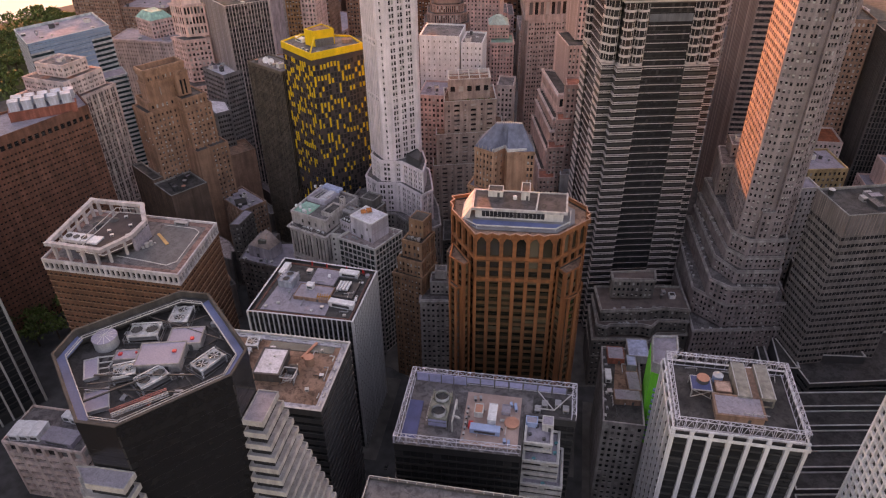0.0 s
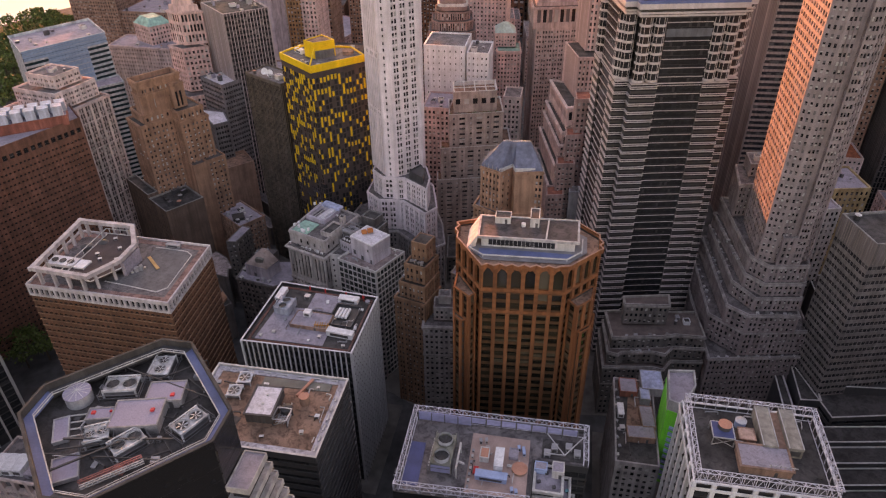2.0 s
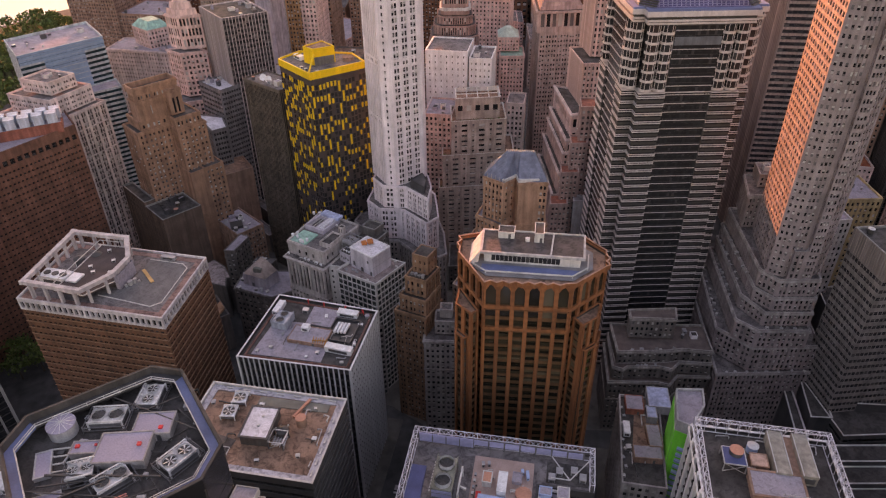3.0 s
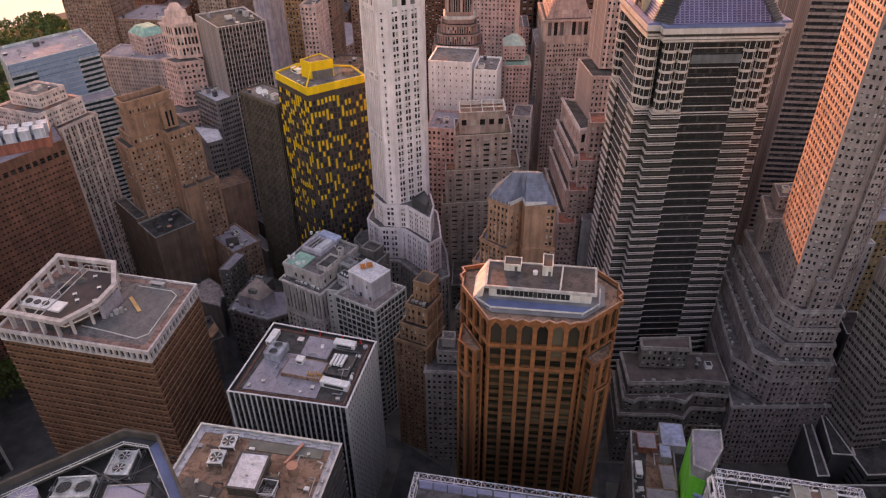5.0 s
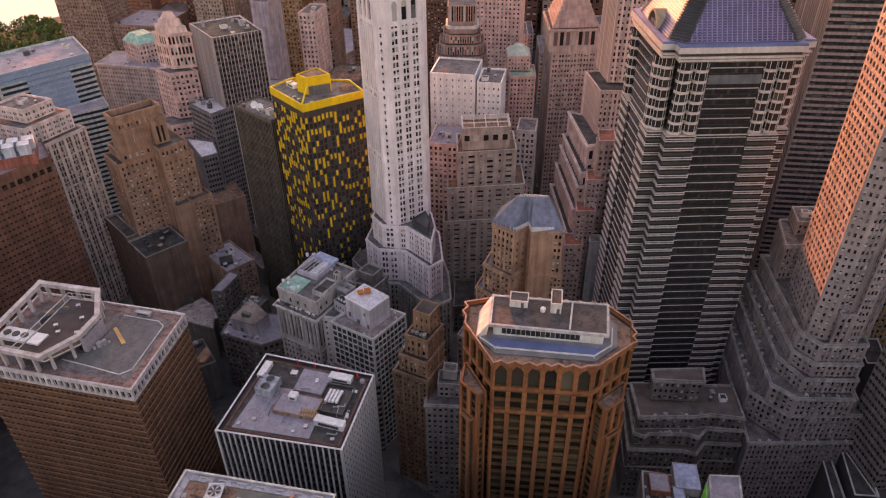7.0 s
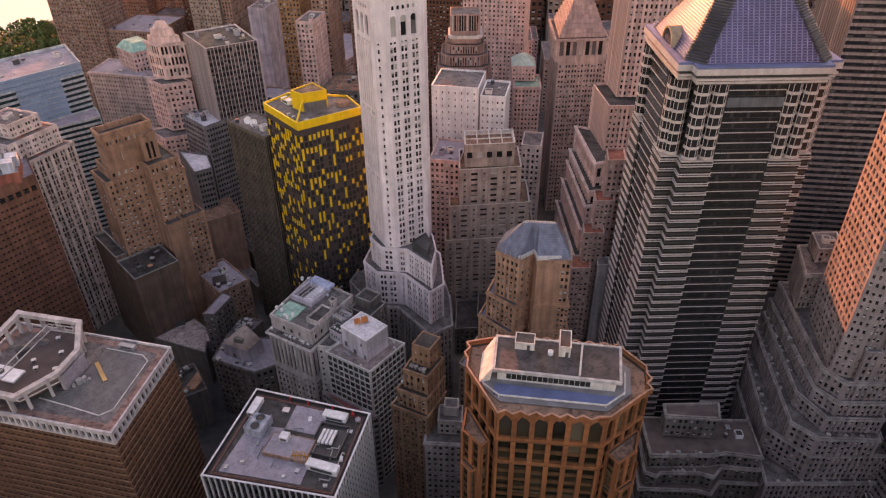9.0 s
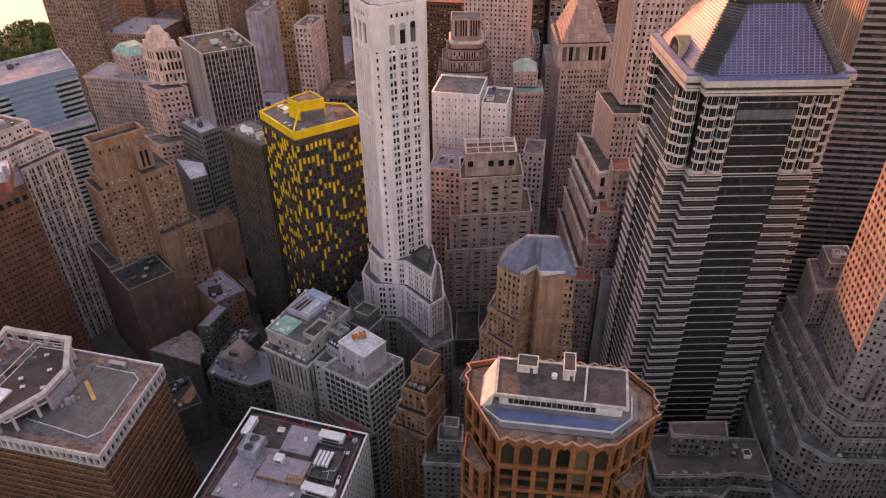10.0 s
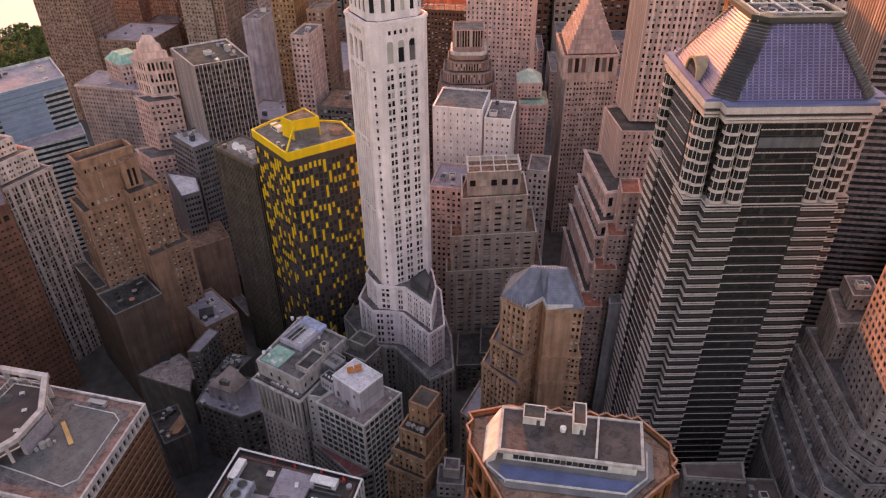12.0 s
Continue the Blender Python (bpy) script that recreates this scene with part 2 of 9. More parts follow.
def bays(length, s):
    """Where the windows begin and end along a facade of that length."""
    unit = sum(a + b for a, b in s["pat"])
    last = s["pat"][-1][1]
    room = length - 2 * s["m"] + last
    k = max(1, round(room / unit))
    f = room / (k * unit)
    out, x = [], s["m"]
    for _ in range(k):
        for a, b in s["pat"]:
            out.append((x, x + a * f))
            x += (a + b) * f
    return out


def storeys(z0, z1, s):
    """Foot and head of the windows of each storey."""
    room = z1 - z0 - s["base"] - s["top"]
    nf = max(1, round(room / s["fh"]))
    fh = room / nf
    return [(z0 + s["base"] + (i + s["sill"]) * fh, z0 + s["base"] + (i + s["sill"] + s["wh"]) * fh) for i in range(nf)]


def sheet(g, p, u, n, length, z0, z1, ws, fl, d, r):
    """One wall with its openings and their reveals, all of one piece."""
    xs = [0.0] + [e for w in ws for e in w] + [length]
    zs = [z0] + [e for w in fl for e in w] + [z1]

    def at(x, o, z):
        return p[0] + u[0] * x - n[0] * o, p[1] + u[1] * x - n[1] * o, z

    for i in range(len(xs) - 1):
        x0, x1 = xs[i], xs[i + 1]
        if i % 2 == 0:
            if r > 0:
                g.face(at(x0, 0, z0), at(x1, 0, z0), at(x1, 0, z1), at(x0, 0, z1))
            else:
                for lo, hi in zip(zs, zs[1:]):
                    g.face(at(x0, 0, lo), at(x1, 0, lo), at(x1, 0, hi), at(x0, 0, hi))
            continue
        if r > 0:
            g.face(at(x0, 0, z0), at(x0, r, z0), at(x0, r, z1), at(x0, 0, z1))
            g.face(at(x1, r, z0), at(x1, 0, z0), at(x1, 0, z1), at(x1, r, z1))
        for k, (lo, hi) in enumerate(zip(zs, zs[1:])):
            if k % 2 == 0:
                g.face(at(x0, r, lo), at(x1, r, lo), at(x1, r, hi), at(x0, r, hi))
            else:
                g.face(at(x0, r, lo), at(x0, d, lo), at(x1, d, lo), at(x1, r, lo))
                g.face(at(x1, r, lo), at(x1, d, lo), at(x1, d, hi), at(x1, r, hi))
                g.face(at(x1, r, hi), at(x1, d, hi), at(x0, d, hi), at(x0, r, hi))
                g.face(at(x0, r, hi), at(x0, d, hi), at(x0, d, lo), at(x0, r, lo))


def run_panes(panes, p, u, n, ws, fl, d):
    ang = math.atan2(u[1], u[0])
    for lo, hi in fl:
        for a, b in ws:
            c = (a + b) / 2
            panes.append((p[0] + u[0] * c - n[0] * d, p[1] + u[1] * c - n[1] * d, (lo + hi) / 2, b - a + 0.06, hi - lo + 0.06, ang, n[1]))


def facade(g, panes, ribs, p, q, z0, z1, s, bare=False):
    length = math.dist(p, q)
    if s is None or length < 2.4:
        if bare:
            return
        g.face((*p, z0), (*q, z0), (*q, z1), (*p, z1))
        return
    u = ((q[0] - p[0]) / length, (q[1] - p[1]) / length)
    n = (u[1], -u[0])
    ws, fl, d = bays(length, s), storeys(z0, z1, s), s["d"]
    if s["style"] == "punch" and n[1] > 0.6:
        g.face((*p, z0), (*q, z0), (*q, z1), (*p, z1))
        d = -0.02
    elif s["style"] == "punch":
        sheet(g, p, u, n, length, z0, z1, ws, fl, d, s["relief"])
    if s["style"] == "ribs":
        edges = [0.0] + [e for w in ws for e in w] + [length]
        for a, b in zip(edges[::2], edges[1::2]):
            c = (a + b) / 2
            o = (s["out"] - d) / 2
            ribs.append((p[0] + u[0] * c + n[0] * o, p[1] + u[1] * c + n[1] * o, (z0 + z1) / 2, b - a, s["out"] + d, z1 - z0, math.atan2(u[1], u[0])))
    run_panes(panes, p, u, n, ws, fl, d)


box_geo = Geo()
box_geo.box(-0.5, 0.5, -0.5, 0.5, -0.5, 0.5)
BOXES = {}


def block(name, mat, parent, x, y, z, w, d, h, ang=0.0):
    """A plain bar of a facade: many of them share one mesh."""
    if (name, mat.name) not in BOXES:
        BOXES[name, mat.name] = mesh_of(name, box_geo, mat, (0, 0, 0))
    o = new(name, BOXES[name, mat.name])
    b = BASE[parent]
    o.parent = parent
    o.location, o.rotation_euler, o.scale = (x - b[0], y - b[1], z - b[2]), (0, 0, ang), (w, d, h)
    return o


def floor_rings(ob, poly, z0, z1, s, mat, name, rise):
    """The floor bands of a tier, each an object on one shared mesh."""
    fl = storeys(z0, z1, s)
    heads = [z0] + [b for _, b in fl]
    feet = [a for a, _ in fl] + [z1]
    made = {}
    base = BASE[ob]
    for lo, hi in zip(heads, feet):
        key = round(hi - lo, 3)
        if key not in made:
            g = Geo()
            g.ring(inset(poly, -rise), inset(poly, s["d"]), 0, hi - lo)
            made[key] = mesh_of(name, g, mat, (base[0], base[1], 0))
        o = new(name, made[key])
        o.parent = ob
        o.location = (0, 0, lo - base[2])


def glaze(ob, panes, glass, cap, ac=0.0):
    """Window panes: those that face the way the camera comes from, from the top down, singly; the rest joined."""
    first = sorted((q for q in panes if q[6] < 0.15), key=lambda q: (-round(q[2]), q[1], q[0]))[:round(cap * 0.17)]
    mine = set(first)
    base = BASE[ob]
    me = pane_mesh(glass[0])
    for x, y, z, w, h, a, _ in first:
        o = new("window", me)
        o.parent = ob
        o.location, o.rotation_euler, o.scale = (x - base[0], y - base[1], z - base[2]), (0, 0, a), (w, 1, h)
    g, cool = Geo(), Geo()
    r = random.Random(len(panes))
    for q in panes:
        if q in mine:
            continue
        x, y, z, w, h, a, out = q
        c, s = math.cos(a) * w / 2, math.sin(a) * w / 2
        lo, hi = z - h / 2, z + h / 2
        if out > 0.6:
            g.face((x - c, y - s, lo), (x + c, y + s, lo), (x + c, y + s, hi), (x - c, y - s, hi))
            continue
        # two sashes, each with a look of its own
        mid = lo + h * r.choice((0.35, 0.5, 0.5, 0.65))
        g.face((x - c, y - s, lo), (x + c, y + s, lo), (x + c, y + s, mid - 0.03), (x - c, y - s, mid - 0.03))
        g.face((x - c, y - s, mid + 0.03), (x + c, y + s, mid + 0.03), (x + c, y + s, hi), (x - c, y - s, hi))
        nx, ny = math.sin(a), -math.cos(a)
        if r.random() < ac:
            k = 0.4 / max(w / 2, 0.4)
            px, py = x + nx * 0.35, y + ny * 0.35
            cool.hexa([(px + e * c * k + f * nx * 0.4, py + e * s * k + f * ny * 0.4, lo) for e, f in ((-1, 1), (1, 1), (1, -1), (-1, -1))],
                      [(px + e * c * k + f * nx * 0.4, py + e * s * k + f * ny * 0.4, lo + 0.55) for e, f in ((-1, 1), (1, 1), (1, -1), (-1, -1))])
    part("window_coolers", cool, OFF_WHITE, ob, "pale window air conditioners", "stuff")
    part("window_panes", g, glass[1], ob, "", "stuff")


def building(name, label, category, tiers, wall, glass, roof, spandrel=None, cap=40, group="", coping=None, ac=0.0):
    """A building of stacked storeys. tiers: outline, foot, top, facade or a list of one per side, and settings:
    par (parapet height), corn (how far a cornice stands out), roof (another roof material)."""
    cx, cy = centre(tiers[0][0])
    ob = thing(name, label, category, cx, cy, tiers[0][1], group)
    panes, ribs = [], []
    for tier in tiers:
        poly, z0, z1, s = tier[:4]
        o = tier[4] if len(tier) > 4 else {}
        par = o.get("par", 1.1)
        k = len(poly)
        g = Geo()
        one = next((e for e in s if e), S()) if isinstance(s, list) else s or S()
        style = one["style"]
        for j in range(k):
            facade(g, panes, ribs, poly[j], poly[(j + 1) % k], z0, z1 - 0.25, s[j % len(s)] if isinstance(s, list) else s, style != "punch")
        if style != "punch":
            g.prism(inset(poly, one["d"] + 0.06), z0, z1 - 0.25, False)
        else:
            weld(g)
        part("wall", g, wall if style == "punch" else BLACK_METAL, ob)
        if style != "punch":
            floor_rings(ob, poly, z0, z1 - 0.25, one, (spandrel or wall), "floor_band", one["out"] if style == "bands" else 0.02 - one["d"] * 0.5)
        if one["belt"]:
            for i, (foot, _) in enumerate(storeys(z0, z1 - 0.25, one)):
                if i and i % one["belt"] == 0:
                    level = foot - one["sill"] * one["fh"] * 0.9
                    belt = Geo()
                    belt.ring(inset(poly, -0.32), inset(poly, 0.2), level, level + 0.75)
                    part("belt_course", belt, coping or wall, ob)
        thick = min(0.5, 0.2 + par * 0.2)
        if par > 0:
            cop = Geo()
            face = 0.02 if s is None else 0.45
            cop.sweep([[(*p, z) for p in inset(poly, e)] for e, z in ((face, z1 - par - 0.05), (face, z1 - 0.25), (-0.08, z1 - 0.25), (-0.08, z1), (max(0.6, thick), z1), (max(0.6, thick), z1 - par - 0.05))])
            part("parapet", cop, coping or wall, ob)
        rg = Geo()
        rg.prism(inset(poly, 0.46), z1 - par - 0.3, z1 - par if par > 0 else z1)
        part("roof", rg, o.get("roof", roof), ob)
        if "corn" in o:
            c = o["corn"]
            corn = Geo()
            corn.sweep([[(*p, z) for p in inset(poly, -e)] for e, z in ((0.02, z1 - 1.9), (c * 0.6, z1 - 1.9), (c * 0.6, z1 - 1.3), (c, z1 - 1.3), (c, z1 - 0.6), (0.02, z1 - 0.6))])
            part("cornice", corn, coping or wall, ob)
    for x, y, z, w, d, h, a in ribs:
        block("rib", wall, ob, x, y, z, w, d, h, a)
    glaze(ob, panes, glass, cap, ac)
    return ob


# ---- ground, water, park ----
g = Geo()
g.face((-3500, -1200, 0), (3500, -1200, 0), (3500, 4200, 0), (-3500, 4200, 0))
single("ground", g, ASPHALT, "dark asphalt streets and ground between the buildings", "ground", kind="structure")
wm, wt_, wnn, wl, wb = nodes_of("river_water")
# pale base colour stands in for the bright sky the water mirrors
wb.inputs["Base Color"].default_value, wb.inputs["Roughness"].default_value = (0.4, 0.4, 0.4, 1), 0.3
wno = wnn.new("ShaderNodeTexNoise")
wno.inputs["Scale"].default_value = 0.4
wbp = wnn.new("ShaderNodeBump")
wbp.inputs["Strength"].default_value = 0.25
wl.new(wno.outputs[0], wbp.inputs["Height"])
wl.new(wbp.outputs[0], wb.inputs["Normal"])
g = Geo()
g.prism([(-3400, 700), (-830, 840), (-790, 960), (-700, 1130), (-560, 1500), (-560, 4100), (-3400, 4100)], 0.004, 0.1)
single("water", g, wm, "pale river water with the sky's brightness put into its colour", "water", kind="structure")
g = Geo()
g.prism([(-820, 640), (-600, 620), (-610, 880), (-700, 960), (-780, 940), (-815, 850)], 0.004, 0.3)
single("park_ground", g, masonry("park_grass", (0.045, 0.06, 0.02), 0.9, 0.0, 0.4), "green park lawn by the river", "lawn", kind="structure")

PUNCH = S(relief=0.16)
FINE = S(3.5, ((1.2, 1.2),), 0.5, relief=0.16, belt=6)
PAIR = S(3.5, ((1.1, 0.5), (1.1, 1.8)), 0.52)
APT = S(3.3, ((1.3, 2.8), (3.6, 3.0)), 0.5, 0.8, 2.4)


def q_poly(a, b, c):
    """The parallelogram on three corners, b between a and c, counter-clockwise."""
    d = (a[0] + c[0] - b[0], a[1] + c[1] - b[1])
    return [a, b, c, d]


# ---- the towers in front ----
OCT = [(-122, 111), (-102.4, 91.5), (-92.6, 91.5), (-73.4, 111.3), (-73.4, 121), (-93.6, 141), (-102, 141), (-122.2, 120.5)]
DARKWALL = S(4.0, ((2.8, 0.06),), 0.9, 0.06, 0.3, 0, 3.0, 0.05, style="bands", out=0.0)
SMOOTH_BLACK = glazing("smooth_black_glass", (0.016, 0.016, 0.018), (0.017, 0.017, 0.019), (0.018, 0.018, 0.02), (0.6, 0.9), 0.16)
building("office_tower", "black glass octagonal office tower with a sunken plant roof", "tower",
         [(OCT, 0, 163, DARKWALL, {"par": 5.0, "roof": TAR})], BLACK_METAL, SMOOTH_BLACK, TAR, SMOOTH_BLACK[0], cap=160, coping=masonry("bronze_coping", (0.055, 0.05, 0.05), 0.9))
BAND_CONCRETE = masonry("band_concrete", (0.4, 0.385, 0.385), 0.75, 0.3, 0.2)


def stepped_wing(label, top, foot, z1, n, rise):
    """Storeys that step out towards the ground: pale slabs over recessed black glass."""
    ob = thing("office_wing", label, "office building", *centre(foot), 0)
    for i in range(n):
        f = i / (n - 1)
        poly = [(p[0] + (q[0] - p[0]) * f, p[1] + (q[1] - p[1]) * f) for p, q in zip(top, foot)]
        z = z1 - i * rise
        g = Geo()
        g.prism(poly, z - 1.9, z - 0.5, True, True)
        part("floor_slab", g, BAND_CONCRETE, ob)
        g = Geo()
        g.ring(poly, inset(poly, 0.25), z - 0.5, z)
        part("parapet", g, BAND_CONCRETE, ob)
        if i == 0:
            g = Geo()
            g.prism(inset(poly, 0.3), z - 0.46, z - 0.3)
            part("roof", g, LILAC_ROOF, ob)
        g = Geo()
        g.prism(inset(poly, 0.9), z - rise - 0.5 if i < n - 1 else 0, z - 1.9, False)
        part("glass_wall", g, BLACK_GLASS[0], ob)


stepped_wing("stepped office wing with white concrete bands beside the octagonal tower", span(-73.2, -67.5, 110.5, 121.5), span(-73.2, -59, 104, 129), 148, 14, 3.9)
stepped_wing("stepped office wing with white concrete bands and a small roof terrace", [(-106.5, 90.5), (-101.5, 86.2), (-91.5, 86.2), (-91.5, 91.2), (-102.3, 91.2)], [(-114, 88), (-106, 79), (-88, 79), (-88, 91), (-102.5, 91)], 148, 12, 3.9)
RIBS_TAN = S(3.8, ((2.6, 0.15),), 0.45, 0.35, 0.5, 0, 2.0, 0.3, style="bands", out=0.02)
building("office_block", "dark horizontally banded office block with a brown gravel roof", "office building",
         [(span(-126.3, -74.2, 160, 197.2), 0, 98, RIBS_TAN, {"par": 1.2, "roof": BROWN_ROOF})], DARK_METAL, BLACK_GLASS, BROWN_ROOF, cap=150, coping=OFF_WHITE)
RIBS_STR = S(3.9, ((1.9, 0.46),), 0.82, 0.6, 0.8, 0, 2.6, 0.1, style="ribs", out=0.25)
building("office_block", "office block with white vertical ribs over black glass", "office building",
         [([(-132.7, 225.2), (-82.6, 225.2), (-81.6, 264.5), (-130.8, 268.6)], 0, 84, RIBS_STR, {"par": 1.6, "roof": TAR})], masonry("pale_rib_stone", (0.64, 0.63, 0.66), 0.6, 0.2, 0.12), BLACK_GLASS, GRAVEL, BLACK_METAL, cap=250)
BRN = [(-229, 224.6), (-160.7, 222.8), (-163, 266.2), (-232, 268.5)]
BRN_ROWS = S(3.55, ((1.7, 0.75),), 0.3, 0.4, 0.9, 0, 0.6, 0.44)
BRN_TOP = S(5.2, ((1.7, 0.95),), 0.66, 0.9, 1.0, 0, 0.9, 0.18)
rust = building("office_block", "rust brick office block with long rows of slit windows", "office building",
         [(BRN, 0, 96.8, BRN_ROWS, {"par": 0})], RUST_BRICK, BLACK_GLASS, GRAVEL, cap=250)
ledge = masonry("tan_ledge", (0.3, 0.17, 0.11), 0.8)
g = Geo()
g.ring(inset(BRN, -0.3), inset(BRN, 0.2), 0, 0.2)
ledge_mesh = mesh_of("ledge", g, ledge, (*BASE[rust][:2], 0))
for lo, hi in storeys(0, 96.55, BRN_ROWS)[5:]:
    o = new("ledge", ledge_mesh)
    o.parent, o.location = rust, (0, 0, lo - 0.2)
building("top_storey", "white concrete top storey with square windows on a rust brick block", "top storey",
         [(inset(BRN, -0.3), 96.8, 103, BRN_TOP, {"par": 1.0})], masonry("lilac_concrete", (0.52, 0.48, 0.5), 0.75, 0.3, 0.2), BLACK_GLASS, GRAVEL, cap=60)

RED = [(-29.1, 230.6), (2.8, 233.6), (15.2, 248), (15.2, 257), (6.3, 265.6), (-31, 263.5), (-42, 258.5), (-41.6, 248.5)]
RED_S = S(3.9, ((3.5, 1.45),), 0.66, 0.75, 0.75, 0, 0.4, 0.2, style="ribs", out=0.35)
RED_W = S(3.9, ((2.2, 1.4),), 0.66, 0.6, 0.8, 0, 0.8, 0.2, style="ribs", out=0.3)
RED_TOP = S(10.4, ((3.5, 1.45),), 0.96, 0.75, 0.75, 0, 0.3, 0.03, style="ribs", out=0.35)
BRONZE = glazing("bronze_glass", (0.016, 0.014, 0.01), (0.035, 0.03, 0.02), (0.1, 0.085, 0.06), (0.5, 0.86), 0.1)
orange = building("office_tower", "orange brick office tower with tall piers and a zigzag parapet", "tower",
         [(RED, 0, 109.4, RED_S, {"par": 0}), (RED, 110.4, 119.9, RED_S, {"par": 0}), (RED, 121.2, 132, RED_TOP, {"par": 1.0, "roof": BROWN_ROOF}),
          ([(-33.4, 228.6), (-31.2, 231.3), (-39.6, 243.6), (-40.6, 243.4), (-40.3, 234)], 0, 118, RED_W, {"par": 1.0}), ([(-36.4, 227.9), (-34.4, 229.2), (-40.0, 234.2), (-40.6, 240), (-41.4, 240), (-39.9, 230.8)], 0, 106, RED_W, {"par": 0.8}),
          ([(8.2, 231.4), (13.6, 237.2), (14.8, 245.6), (13.5, 246), (4.5, 235.4)], 0, 116, RED_W, {"par": 1.0}), ([(10.4, 230.8), (14.2, 234.6), (15.8, 243.6), (14.8, 243.8), (13.8, 237), (8.6, 231.4)], 0, 104, RED_W, {"par": 0.8})],
         ORANGE_BRICK, BRONZE, BROWN_ROOF, masonry("bronze_spandrel", (0.1, 0.048, 0.022), 0.6), cap=260)
for z0, z1 in ((109.3, 110.7), (119.8, 121.3)):
    g = Geo()
    g.ring(inset(RED, -0.2), inset(RED, 1.0), z0, z1)
    part("brick_band", g, ORANGE_BRICK, orange)
# pointed heads over the tall windows of the top storey
for j in range(len(RED)):
    p, q = RED[j], RED[(j + 1) % len(RED)]
    length = math.dist(p, q)
    u = ((q[0] - p[0]) / length, (q[1] - p[1]) / length)
    n = (u[1], -u[0])
    for w0, w1 in bays(length, RED_TOP):
        for s0, s1 in ((w0, (w0 + w1) / 2), (w1, (w0 + w1) / 2)):
            g = Geo()
            tri = [(s0, 128.6), (s1, 131.6), (s0, 131.6)]
            g.sweep([[(p[0] + u[0] * x + n[0] * o, p[1] + u[1] * x + n[1] * o, z) for o in (0.2, -0.7)] for x, z in tri], False)
            part("arch_head", g, ORANGE_BRICK, orange)

FAN_S = S(3.9, ((2.6, 0.2),), 0.75, 0.25, 0.5, 0, 3.0, 0.2, style="bands", out=0.02)
building("office_block", "dark glass office block with a lattice screen round its plant roof", "office building",
         [([(-49, 161.3), (-3, 162.8), (-3, 182), (16, 182.3), (16, 198.7), (-49.4, 197.9)], 0, 84.5, FAN_S, {"par": 1.0})], BLACK_METAL, BLACK_GLASS, GRAVEL, cap=120)
RIB_S = S(3.9, ((4.9, 1.5),), 0.8, 0.8, 0.9, 0, 3.2, 0.1, style="ribs", out=0.5)
building("office_tower", "black office tower with broad white ribs and a lattice roof screen", "tower",
         [(span(46.5, 89.8, 168.5, 202.8), 0, 102, RIB_S, {"par": 1.2, "roof": TAR})], WHITE_PAINT, BLACK_GLASS, TAR, BLACK_METAL, cap=200)
building("office_block", "low dark office block with a pale flat roof", "office building",
         [(span(-50.4, 9, 96, 136), 0, 98, FAN_S, {"par": 1.0})], DARK_METAL, BLACK_GLASS, GRAVEL, cap=20)
TERR = S(3.2, ((2.8, 0.5),), 0.6, 0.9, 0.3, 0, 0.6, 0.25, style="bands", out=0.02)
building("apartment_building", "white apartment house with stepped terraces and balconies", "apartments",
         [(span(-2.6, 7.8, 170, 181.7), 0, 84, TERR, {"roof": LILAC_ROOF}), (span(-2.6, 10.6, 166, 181.6), 0, 79, TERR, {"roof": LILAC_ROOF}), (span(-2.6, 12.6, 162.9, 181.5), 0, 70, TERR, {"roof": LILAC_ROOF})],
         OFF_WHITE, GLASS, LILAC_ROOF, cap=60)

# the corner by the green wall
building("brick_building", "grey brick office house with cluttered flat roofs", "office building",
         [(span(30, 47.5, 213.5, 262), 0, 53, PUNCH)], GREY_STONE, GLASS, TAR, cap=120)
# far left: dark tower, pale grid block
building("office_tower", "black office tower with white vertical ribs", "tower",
         [([(-295, 175.5), (-267, 228.6), (-312, 252), (-340, 199)], 0, 150, S(3.9, ((5.0, 0.9),), 0.85, 0.6, 0.9, 6, 3, 0.08, style="ribs", out=0.4))], OFF_WHITE, BLACK_GLASS, TAR, BLACK_METAL, cap=40)
building("office_block", "pale pink concrete office block with deep square windows", "office building",
         [(span(-236, -196, 171.8, 194), 0, 30.2, S(5.0, ((4.8, 1.6),), 0.46, 1.3, 1.2, 0, 0.3, 0.3), {"roof": GRAVEL, "par": 0}), (span(-236, -196, 171.8, 194), 30, 38, S(7, ((4.8, 1.6),), 0.78, 1.8, 1.2, 0, 0.8, 0.1), {"roof": GRAVEL})], masonry("pink_concrete", (0.62, 0.49, 0.46)), GLASS, GRAVEL, cap=100)
building("office_tower", "white concrete lattice office tower", "tower",
         [(span(104, 150, 120, 168), 0, 150, S(3.9, ((2.7, 0.75),), 0.74, 0.9, 1.0, 0, 2, 0.13))], WHITE_PAINT, BLACK_GLASS, GRAVEL, cap=120)

